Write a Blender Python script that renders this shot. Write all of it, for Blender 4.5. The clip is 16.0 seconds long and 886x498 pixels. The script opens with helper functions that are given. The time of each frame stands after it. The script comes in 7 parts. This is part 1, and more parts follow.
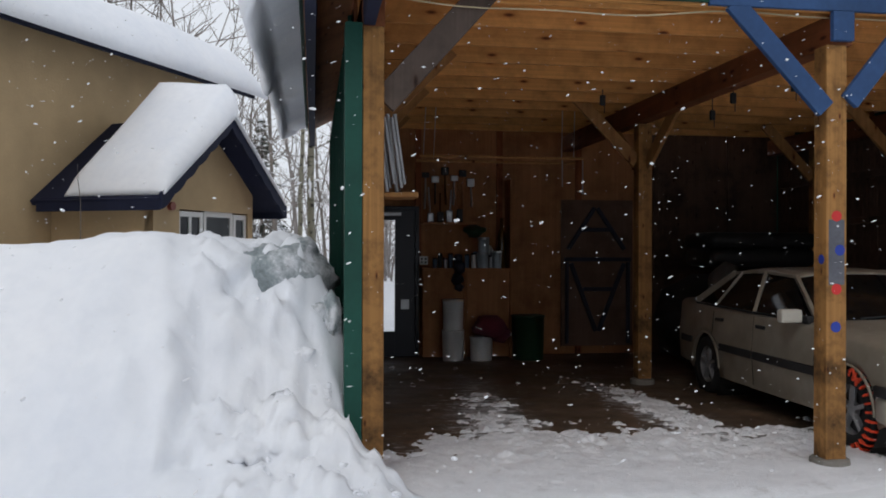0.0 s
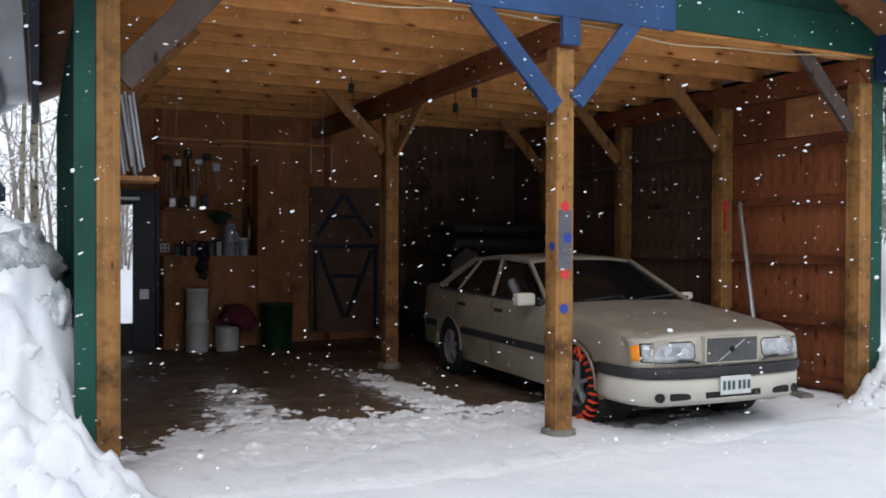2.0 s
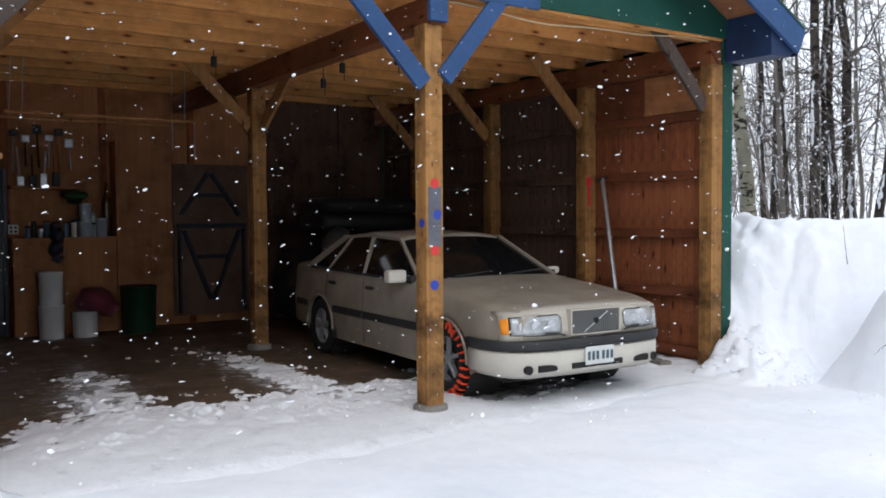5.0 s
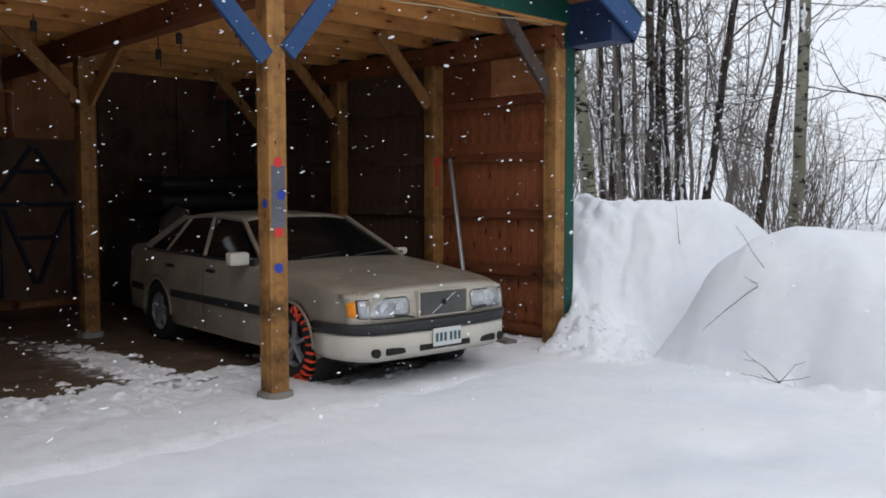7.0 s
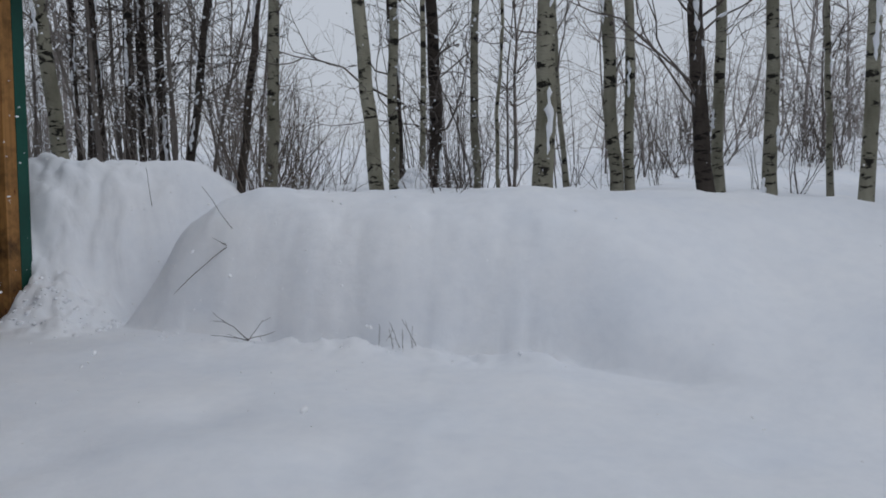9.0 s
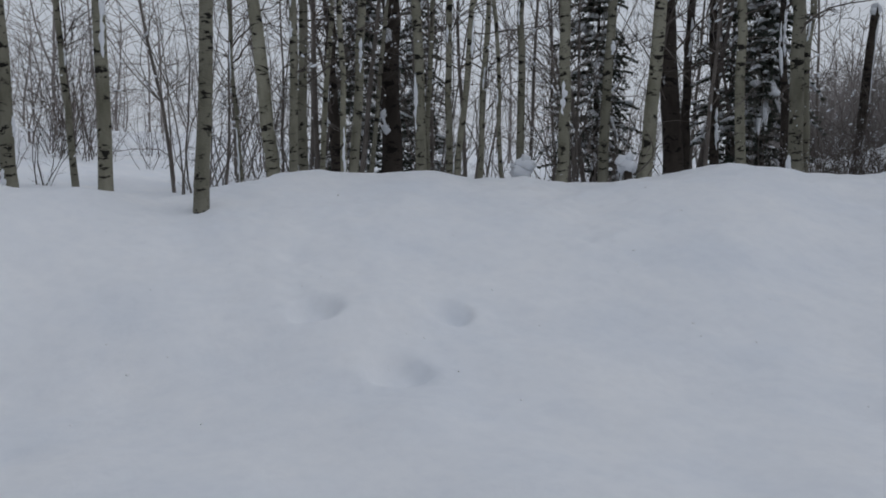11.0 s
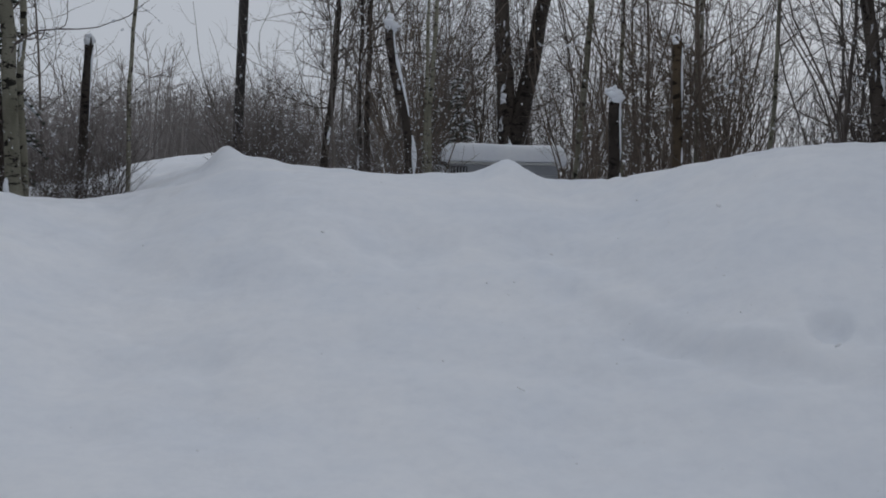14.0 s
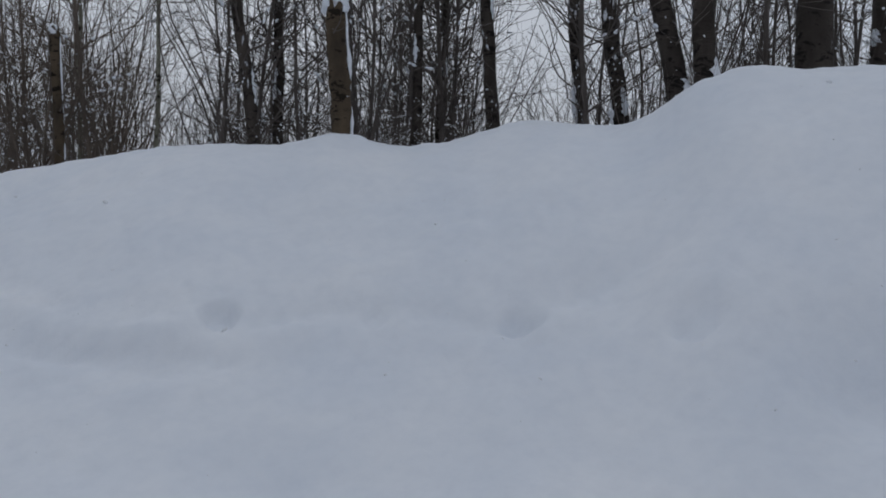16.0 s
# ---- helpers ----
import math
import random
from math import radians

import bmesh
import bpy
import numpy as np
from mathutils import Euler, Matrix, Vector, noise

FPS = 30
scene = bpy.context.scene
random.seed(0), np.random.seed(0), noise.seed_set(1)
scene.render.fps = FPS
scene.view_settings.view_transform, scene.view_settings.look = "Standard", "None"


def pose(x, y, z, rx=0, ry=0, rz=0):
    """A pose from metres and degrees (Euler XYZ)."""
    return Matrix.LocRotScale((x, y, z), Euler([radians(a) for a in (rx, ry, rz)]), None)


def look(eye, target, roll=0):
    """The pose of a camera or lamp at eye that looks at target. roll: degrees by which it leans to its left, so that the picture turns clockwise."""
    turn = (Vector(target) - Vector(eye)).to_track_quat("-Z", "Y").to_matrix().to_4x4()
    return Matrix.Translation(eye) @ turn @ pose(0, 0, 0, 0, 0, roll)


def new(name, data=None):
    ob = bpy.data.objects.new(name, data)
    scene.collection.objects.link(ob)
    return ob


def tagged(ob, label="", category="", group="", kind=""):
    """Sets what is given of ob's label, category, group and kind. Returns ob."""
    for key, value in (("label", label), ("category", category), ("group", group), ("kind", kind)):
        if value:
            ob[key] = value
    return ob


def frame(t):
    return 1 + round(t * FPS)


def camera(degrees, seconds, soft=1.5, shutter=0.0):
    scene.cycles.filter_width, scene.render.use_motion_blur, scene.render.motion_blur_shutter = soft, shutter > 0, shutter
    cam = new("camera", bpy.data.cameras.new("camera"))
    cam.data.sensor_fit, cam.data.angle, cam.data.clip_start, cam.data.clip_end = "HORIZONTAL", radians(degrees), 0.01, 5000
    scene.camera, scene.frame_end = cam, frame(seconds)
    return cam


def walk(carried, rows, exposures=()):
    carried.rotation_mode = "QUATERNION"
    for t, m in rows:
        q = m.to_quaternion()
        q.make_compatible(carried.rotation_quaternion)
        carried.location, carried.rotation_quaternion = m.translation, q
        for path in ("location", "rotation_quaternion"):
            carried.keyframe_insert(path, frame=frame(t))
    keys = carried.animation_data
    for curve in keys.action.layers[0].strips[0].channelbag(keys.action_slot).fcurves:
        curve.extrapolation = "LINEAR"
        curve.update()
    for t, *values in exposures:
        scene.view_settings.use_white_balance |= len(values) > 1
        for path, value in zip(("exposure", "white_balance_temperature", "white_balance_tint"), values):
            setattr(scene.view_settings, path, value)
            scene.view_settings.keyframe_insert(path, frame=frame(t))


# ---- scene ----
cam = camera(54.46, 16.0, soft=1.8)

# seconds, eye, heading (clockwise from north), tilt, lean
PATH = [
    (0.0, 0.007, 0.127, 1.525, 8.56, 0.10, -0.16),
    (0.5, 0.014, 0.145, 1.551, 13.30, -0.31, -0.32),
    (1.0, 0.006, 0.162, 1.539, 18.02, -0.40, -0.44),
    (1.5, 0.014, 0.158, 1.537, 21.92, -0.54, -0.30),
    (2.0, 0.005, 0.153, 1.533, 25.21, -0.75, -0.23),
    (2.5, -0.006, 0.146, 1.528, 27.81, -1.04, -0.10),
    (3.0, -0.007, 0.152, 1.532, 29.65, -1.38, -0.02),
    (3.5, 0.002, 0.153, 1.532, 30.71, -1.66, 0.08),
    (6.0, 0.062, 0.210, 1.538, 36.77, -2.80, 0.36),
    (6.5, 0.084, 0.234, 1.546, 39.23, -3.20, 0.25),
    (7.0, 0.138, 0.271, 1.546, 43.66, -3.70, 0.05),
    (7.5, 0.170, 0.278, 1.530, 50.29, -4.20, -0.14),
    (8.0, 0.213, 0.257, 1.516, 58.70, -4.82, -0.30),
    (8.5, 0.338, 0.194, 1.532, 67.19, -5.59, -0.43),
    (9.0, 0.457, 0.070, 1.549, 75.63, -6.13, -0.69),
    (9.2, 0.478, 0.025, 1.549, 79.03, -6.33, -0.74),
    (11.3, 0.159, -0.105, 1.550, 128.85, -5.81, -0.48),
    (11.5, 0.133, -0.091, 1.550, 133.06, -5.66, -0.18),
    (12.0, 0.076, -0.063, 1.533, 142.65, -5.07, 0.40),
    (12.5, 0.043, -0.084, 1.534, 149.60, -4.65, 0.43),
    (13.0, 0.097, -0.142, 1.535, 154.87, -4.14, -0.22),
    (13.5, 0.090, -0.230, 1.539, 161.15, -3.76, -1.03),
    (14.0, 0.058, -0.299, 1.539, 169.46, -3.35, -1.49),
    (14.5, 0.053, -0.342, 1.539, 179.31, -2.89, -1.63),
    (15.0, 0.045, -0.345, 1.539, 189.25, -2.58, -1.70),
    (15.5, 0.046, -0.286, 1.534, 198.75, -2.50, -1.22),
    (16.0, 0.058, -0.253, 1.533, 208.43, -2.63, -0.91),
]


def aim(x, y, z, heading, tilt, lean):
    a, b = radians(heading), radians(tilt)
    way = Vector((math.sin(a) * math.cos(b), math.cos(a) * math.cos(b), math.sin(b)))
    eye = Vector((x, y, z))
    return look(eye, eye + way * 10, -lean)


walk(cam, [(r[0], aim(*r[1:])) for r in PATH],
     exposures=[(0, -0.1, 6500, 10), (0.5, -0.05, 6450, 10), (1.5, 0.38, 6350, 10), (2.5, 0.58, 6300, 10), (3.5, 0.70, 6250, 10), (6.0, 0.4, 6300, 10), (7.0, 0.1, 6400, 10), (8.0, -0.2, 6350, 10), (9.0, -0.7, 6200, 10), (11.5, -0.85, 6250, 10), (14, -0.9, 6250, 10), (15, -0.92, 6150, 10), (16, -0.92, 6050, 10)])

# ---- light: a bright overcast sky in falling snow ----
world = bpy.data.worlds.new("overcast")
scene.world = world
world.use_nodes = True
wn, wl = world.node_tree.nodes, world.node_tree.links
wn.clear()
sky = wn.new("ShaderNodeTexSky")
sky.sky_type = "NISHITA"
sky.sun_disc = False
sky.sun_elevation = radians(38)
sky.sun_rotation = radians(200)
sky.dust_density = 5.0
tint = wn.new("ShaderNodeMix")
tint.data_type = "RGBA"
tint.inputs["Factor"].default_value = 0.93
tint.inputs["B"].default_value = (6.6, 6.9, 7.4, 1)      # even cloud cover over the clear sky
back = wn.new("ShaderNodeBackground")
back.inputs["Strength"].default_value = 0.13
wout = wn.new("ShaderNodeOutputWorld")
wl.new(sky.outputs["Color"], tint.inputs["A"])
wl.new(tint.outputs["Result"], back.inputs["Color"])
wl.new(back.outputs["Background"], wout.inputs["Surface"])

sun_data = bpy.data.lights.new("sun", "SUN")
sun_data.energy = 0.5
sun_data.angle = radians(40)
sun_data.color = (1.0, 0.98, 0.95)
sun = new("sun", sun_data)
sun.matrix_world = look((-8, -20, 25), (3, 4, 0))


# ---- materials ----
def nodes_of(name):
    m = bpy.data.materials.new(name)
    m.use_nodes = True
    n = m.node_tree.nodes
    return m, n, m.node_tree.links, n["Principled BSDF"]


def texco(n, l, scale=(1, 1, 1), kind="Object"):
    tc = n.new("ShaderNodeTexCoord")
    mp = n.new("ShaderNodeMapping")
    mp.inputs["Scale"].default_value = scale
    l.new(tc.outputs[kind], mp.inputs["Vector"])
    return mp.outputs["Vector"]


def noise_of(n, l, vec, scale, detail=4, rough=0.55, distort=0.0):
    t = n.new("ShaderNodeTexNoise")
    t.inputs["Scale"].default_value = scale
    t.inputs["Detail"].default_value = detail
    t.inputs["Roughness"].default_value = rough
    t.inputs["Distortion"].default_value = distort
    l.new(vec, t.inputs["Vector"])
    return t.outputs["Fac"]


def ramp_of(n, l, fac, stops):
    r = n.new("ShaderNodeValToRGB")
    e = r.color_ramp.elements
    while len(e) < len(stops):
        e.new(0.5)
    for k, (p, c) in enumerate(stops):
        e[k].position = p
        e[k].color = (*c, 1) if len(c) == 3 else c
    l.new(fac, r.inputs["Fac"])
    return r.outputs["Color"]


def mix_of(n, l, fac, a, b, mode="MIX"):
    m = n.new("ShaderNodeMix")
    m.data_type = "RGBA"
    m.blend_type = mode
    for key, v in (("Factor", fac), ("A", a), ("B", b)):
        if isinstance(v, (int, float)):
            m.inputs[key].default_value = v
        elif isinstance(v, tuple):
            m.inputs[key].default_value = (*v, 1)
        else:
            l.new(v, m.inputs[key])
    return m.outputs["Result"]


def bump_of(n, l, p, height, strength=0.3, dist=0.01):
    b = n.new("ShaderNodeBump")
    b.inputs["Strength"].default_value = strength
    b.inputs["Distance"].default_value = dist
    l.new(height, b.inputs["Height"])
    l.new(b.outputs["Normal"], p.inputs["Normal"])


def plain(name, c, rough=0.6, metal=0.0, vary=0.25, scale=6.0, bump=0.15, dist=0.004, spec=0.5):
    m, n, l, p = nodes_of(name)
    v = texco(n, l)
    big = noise_of(n, l, v, scale * 0.3, 3)
    fine = noise_of(n, l, v, scale * 6, 5)
    lo = tuple(x * (1 - vary) for x in c)
    hi = tuple(min(1, x * (1 + vary * 0.6)) for x in c)
    a = ramp_of(n, l, big, [(0.3, lo), (0.7, hi)])
    b = ramp_of(n, l, fine, [(0.3, (1 - vary * 0.5,) * 3), (0.7, (1, 1, 1))])
    l.new(mix_of(n, l, 1.0, a, b, "MULTIPLY"), p.inputs["Base Color"])
    p.inputs["Roughness"].default_value = rough
    p.inputs["Metallic"].default_value = metal
    p.inputs["Specular IOR Level"].default_value = spec
    if bump:
        bump_of(n, l, p, fine, bump, dist)
    return m


def wood(name, light, dark, axis="z", rough=0.75, knots=1.0, vary=0.25):
    """Sawn timber: fine long grain, soft stains and scattered oval knots."""
    m, n, l, p = nodes_of(name)
    s = {"x": (0.9, 55, 55), "y": (55, 0.9, 55), "z": (55, 55, 0.9)}[axis]
    v = texco(n, l, s)
    w = texco(n, l, (1, 1, 1))
    grain = noise_of(n, l, v, 1.0, 5, 0.55, 0.3)
    broad = noise_of(n, l, texco(n, l, {"x": (0.5, 9, 9), "y": (9, 0.5, 9), "z": (9, 9, 0.5)}[axis]), 1.0, 3, 0.5, 0.8)
    stain = noise_of(n, l, w, 2.1, 6, 0.68)
    info = n.new("ShaderNodeObjectInfo")
    mid = tuple(0.55 * a + 0.45 * b for a, b in zip(light, dark))
    col = ramp_of(n, l, grain, [(0.28, mid), (0.5, light), (0.75, tuple(min(1, x * 1.1) for x in light))])
    col = mix_of(n, l, ramp_of(n, l, broad, [(0.38, (0, 0, 0)), (0.62, (0.75, 0.75, 0.75))]), col, mid)
    col = mix_of(n, l, 1.0, col, ramp_of(n, l, stain, [(0.34, (1 - vary * 1.5,) * 3), (0.55, (1, 1, 1))]), "MULTIPLY")
    col = mix_of(n, l, 0.6, col, ramp_of(n, l, info.outputs["Random"], [(0.0, (0.72, 0.70, 0.68)), (1.0, (1.1, 1.08, 1.05))]), "MULTIPLY")
    if knots:
        sep = n.new("ShaderNodeSeparateXYZ")
        l.new(w, sep.inputs[0])
        long = {"x": "X", "y": "Y", "z": "Z"}[axis]
        others = [q for q in "XYZ" if q != long]
        shift = n.new("ShaderNodeMath")
        shift.operation = "MULTIPLY_ADD"
        shift.inputs[1].default_value = 1.5
        l.new(sep.outputs[long], shift.inputs[0])
        seed = n.new("ShaderNodeMath")
        seed.operation = "MULTIPLY"
        seed.inputs[1].default_value = 37.0
        l.new(info.outputs["Random"], seed.inputs[0])
        l.new(seed.outputs[0], shift.inputs[2])
        across = n.new("ShaderNodeMath")
        across.operation = "ADD"
        l.new(sep.outputs[others[0]], across.inputs[0])
        l.new(sep.outputs[others[1]], across.inputs[1])
        wide = n.new("ShaderNodeMath")
        wide.operation = "MULTIPLY"
        wide.inputs[1].default_value = 4.2
        l.new(across.outputs[0], wide.inputs[0])
        com = n.new("ShaderNodeCombineXYZ")
        l.new(shift.outputs[0], com.inputs["X"])
        l.new(wide.outputs[0], com.inputs["Y"])
        k = n.new("ShaderNodeTexVoronoi")
        k.voronoi_dimensions = "2D"
        k.inputs["Scale"].default_value = 1.0
        l.new(com.outputs[0], k.inputs["Vector"])
        kc = ramp_of(n, l, k.outputs["Distance"], [(0.022 * knots, (0.2, 0.11, 0.07)), (0.05 * knots, (0.5, 0.36, 0.28)), (0.08 * knots, (0.9, 0.84, 0.8)), (0.16 * knots, (1, 1, 1))])
        col = mix_of(n, l, 1.0, col, kc, "MULTIPLY")
    l.new(col, p.inputs["Base Color"])
    p.inputs["Roughness"].default_value = rough
    p.inputs["Specular IOR Level"].default_value = 0.3
    bump_of(n, l, p, grain, 0.3, 0.003)
    return m


def snow_material(name="snow"):
    m, n, l, p = nodes_of(name)
    v = texco(n, l)
    big = noise_of(n, l, v, 0.9, 4)
    mid = noise_of(n, l, v, 9.0, 5, 0.6)
    fine = noise_of(n, l, v, 160.0, 3, 0.7)
    col = ramp_of(n, l, big, [(0.3, (0.80, 0.83, 0.88)), (0.7, (0.88, 0.89, 0.91))])
    col = mix_of(n, l, 1.0, col, ramp_of(n, l, mid, [(0.25, (0.95, 0.955, 0.965)), (0.6, (1, 1, 1))]), "MULTIPLY")
    l.new(col, p.inputs["Base Color"])
    p.inputs["Roughness"].default_value = 0.85
    p.inputs["Specular IOR Level"].default_value = 0.25
    add = n.new("ShaderNodeMath")
    add.operation = "MULTIPLY_ADD"
    add.inputs[1].default_value = 0.12
    l.new(fine, add.inputs[0])
    l.new(mid, add.inputs[2])
    bump_of(n, l, p, add.outputs[0], 0.22, 0.022)
    return m


SNOW = snow_material()
POST = wood("weathered_fir", (0.37, 0.185, 0.058), (0.12, 0.058, 0.022), "z", vary=0.6, knots=0.5)
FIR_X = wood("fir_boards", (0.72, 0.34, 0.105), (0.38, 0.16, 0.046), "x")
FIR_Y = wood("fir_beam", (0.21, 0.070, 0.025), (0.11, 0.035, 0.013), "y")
FIR_D = wood("fir_brace", (0.44, 0.215, 0.075), (0.23, 0.105, 0.034), "z")
CEDAR = wood("red_siding", (0.33, 0.108, 0.043), (0.14, 0.042, 0.019), "z", vary=0.4)
# dark grey-brown rear boards: the deep bay's shade is put into this colour
DIM_BOARDS = wood("dim_rear_boards", (0.135, 0.082, 0.058), (0.065, 0.040, 0.030), "z", vary=0.4, knots=0.6)
STRIP = wood("orange_ply", (0.42, 0.185, 0.075), (0.27, 0.11, 0.045), "y", knots=0)
CEDAR_Y = wood("red_girt", (0.20, 0.062, 0.025), (0.11, 0.032, 0.014), "y")
PLY = wood("plywood", (0.44, 0.20, 0.088), (0.26, 0.11, 0.048), "z", knots=0)
BLUE = plain("blue_paint", (0.036, 0.088, 0.215), 0.6, vary=0.35, scale=4, spec=0.3)
DARK_BLUE = plain("dark_blue_paint", (0.013, 0.017, 0.040), 0.7, vary=0.3, scale=4, spec=0.2)
GREEN = plain("green_paint", (0.009, 0.070, 0.050), 0.6, vary=0.3, scale=4, spec=0.3)
CONCRETE = plain("concrete", (0.22, 0.205, 0.18), 0.9, vary=0.35, scale=8, bump=0.4)
STUCCO = plain("tan_stucco", (0.47, 0.34, 0.19), 0.95, vary=0.12, scale=5, bump=0.5, dist=0.006)
WHITE = plain("white_paint", (0.72, 0.72, 0.70), 0.5, vary=0.08, scale=3)


# ---- mesh helpers ----
def box(bm, x0, y0, z0, x1, y1, z1, bevel=0.0):
    r = bmesh.ops.create_cube(bm, size=1)
    v = r["verts"]
    bmesh.ops.scale(bm, vec=(x1 - x0, y1 - y0, z1 - z0), verts=v)
    bmesh.ops.translate(bm, vec=((x0 + x1) / 2, (y0 + y1) / 2, (z0 + z1) / 2), verts=v)
    if bevel:
        es = list({e for q in v for e in q.link_edges})
        bmesh.ops.bevel(bm, geom=es, offset=bevel, segments=2, affect="EDGES", profile=0.6)
    return v


def boxed(*a, bevel=0.006):
    bm = bmesh.new()
    box(bm, *a, bevel=bevel)
    return bm


def stick(bm, a, b, w, h, bevel=0.004):
    """A squared timber from a to b, w wide level and h deep."""
    a, b = Vector(a), Vector(b)
    d = b - a
    side = d.cross(Vector((0, 0, 1)))
    if side.length < 1e-5:
        side = Vector((1, 0, 0))
    side.normalize()
    up = side.cross(d).normalized()
    r = bmesh.ops.create_cube(bm, size=1)
    m = Matrix((side * w, d, up * h)).transposed().to_4x4()
    m.translation = (a + b) / 2
    bmesh.ops.transform(bm, matrix=m, verts=r["verts"])
    if bevel:
        es = list({e for q in r["verts"] for e in q.link_edges})
        bmesh.ops.bevel(bm, geom=es, offset=bevel, segments=1, affect="EDGES")


def rod(bm, a, b, r0, r1=None, n=8):
    a, b = Vector(a), Vector(b)
    q = (b - a).to_track_quat("Z", "Y").to_matrix().to_4x4()
    q.translation = (a + b) / 2
    bmesh.ops.create_cone(bm, cap_ends=True, segments=n, radius1=r0, radius2=r0 if r1 is None else r1, depth=(b - a).length, matrix=q)


def lathe(profile, n=20, axis="z", caps=True):
    bm = bmesh.new()
    rings = []
    for r, z in profile:
        ring = []
        for k in range(n):
            a = 2 * math.pi * k / n
            c, s = r * math.cos(a), r * math.sin(a)
            ring.append(bm.verts.new({"z": (c, s, z), "x": (z, c, s), "y": (c, z, s)}[axis]))
        rings.append(ring)
    for p, q in zip(rings, rings[1:]):
        for k in range(n):
            bm.faces.new((p[k], p[(k + 1) % n], q[(k + 1) % n], q[k]))
    if caps:
        for ring in (rings[0], rings[-1]):
            bm.faces.new(ring)
    bmesh.ops.recalc_face_normals(bm, faces=bm.faces)
    return bm


def mesh_of(name, bm, material, smooth=False):
    me = bpy.data.meshes.new(name)
    bm.to_mesh(me)
    bm.free()
    me.materials.append(material)
    if smooth:
        me.polygons.foreach_set("use_smooth", [True] * len(me.polygons))
    return me


def part(name, bm, material, parent=None, label="", smooth=False):
    ob = new(name, bm if isinstance(bm, bpy.types.Mesh) else mesh_of(name, bm, material, smooth))
    if parent is not None:
        ob.parent = parent
    return tagged(ob, label)


def thing(name, label, category, at=(0, 0, 0), rz=0.0, group="", kind=""):
    ob = new(name)
    ob.matrix_world = pose(*at, 0, 0, rz)
    return tagged(ob, label, category, group, kind)


def arrays(name, verts, faces, material, smooth=False):
    me = bpy.data.meshes.new(name)
    me.from_pydata([tuple(map(float, v)) for v in verts], [], [tuple(map(int, f)) for f in faces])
    me.materials.append(material)
    if smooth:
        me.polygons.foreach_set("use_smooth", [True] * len(me.polygons))
    me.update()
    return me


def smooth01(a, b, v):
    t = np.clip((v - a) / (b - a), 0, 1)
    return t * t * (3 - 2 * t)


# ---- lie of the land ----
# heading, start of the slope, crest distance, crest height
BANKS = np.array([
    (40, 8.6, 10.0, 1.45), (57, 8.6, 10.1, 1.50), (61, 8.2, 9.6, 1.33), (64, 7.8, 8.5, 1.26), (72, 7.36, 8.0, 1.27), (80, 7.1, 8.1, 1.34),
    (88, 6.3, 8.9, 1.32), (97, 5.5, 9.5, 1.26), (105, 4.9, 9.6, 1.08), (114, 4.6, 10.5, 1.36), (130, 4.6, 11.0, 1.26), (141, 5.0, 11.0, 1.45),
    (147, 5.0, 12.0, 1.30), (150.5, 5.0, 13.0, 1.52), (154.2, 5.0, 13.0, 1.85), (158, 4.8, 12.2, 1.92),
    (172, 4.5, 12.0, 1.90), (179, 4.5, 12.0, 1.78), (190, 4.2, 10.5, 2.2), (206, 4.0, 10.0, 2.27), (209.5, 4.0, 9.9, 2.49), (213, 4.0, 9.6, 2.55), (220, 4.0, 9.4, 2.40), (225, 4.0, 9.0, 2.97), (240, 4.0, 9.0, 2.92),
    (300, 6.0, 11.0, 2.0), (400, 8.6, 10.0, 1.45)])


def waves(x, y, k, seed):
    r = np.random.RandomState(seed)
    out = 0
    for i in range(7):
        a, f, ph = r.uniform(0, 2 * np.pi), k * r.uniform(0.6, 1.7), r.uniform(0, 6.28)
        out = out + np.sin((x * np.cos(a) + y * np.sin(a)) * f + ph + 0.8 * np.sin((x * np.sin(a) - y * np.cos(a)) * f * 0.7 + ph))
    return out / 7


def fbm(x, y, k, seed, octaves=4):
    """Uneven cloud-like relief, about -1 to 1, with k cells to the metre."""
    r = np.random.RandomState(seed)
    x, y = np.asarray(x, float), np.asarray(y, float)
    out, amp, norm = 0, 1.0, 0.0
    for _ in range(octaves):
        table = r.uniform(-1, 1, (256, 256))
        a, b = x * k + r.uniform(0, 99), y * k + r.uniform(0, 99)
        i, j = np.floor(a).astype(int), np.floor(b).astype(int)
        u, v = a - i, b - j
        u, v = u * u * (3 - 2 * u), v * v * (3 - 2 * v)
        g = lambda p, q: table[p % 256, q % 256]
        out = out + amp * ((g(i, j) * (1 - u) + g(i + 1, j) * u) * (1 - v) + (g(i, j + 1) * (1 - u) + g(i + 1, j + 1) * u) * v)
        norm += amp
        amp *= 0.55
        k *= 2.1
    return out / norm * 1.6


def track(x, y, line, wide):
    """1 on a line of points, falling off to both sides."""
    best = np.full(np.shape(x), 1e9)
    for (x0, y0), (x1, y1) in zip(line, line[1:]):
        dx, dy = x1 - x0, y1 - y0
        t = np.clip(((x - x0) * dx + (y - y0) * dy) / (dx * dx + dy * dy), 0, 1)
        best = np.minimum(best, (x - x0 - t * dx) ** 2 + (y - y0 - t * dy) ** 2)
    return np.exp(-best / wide ** 2)


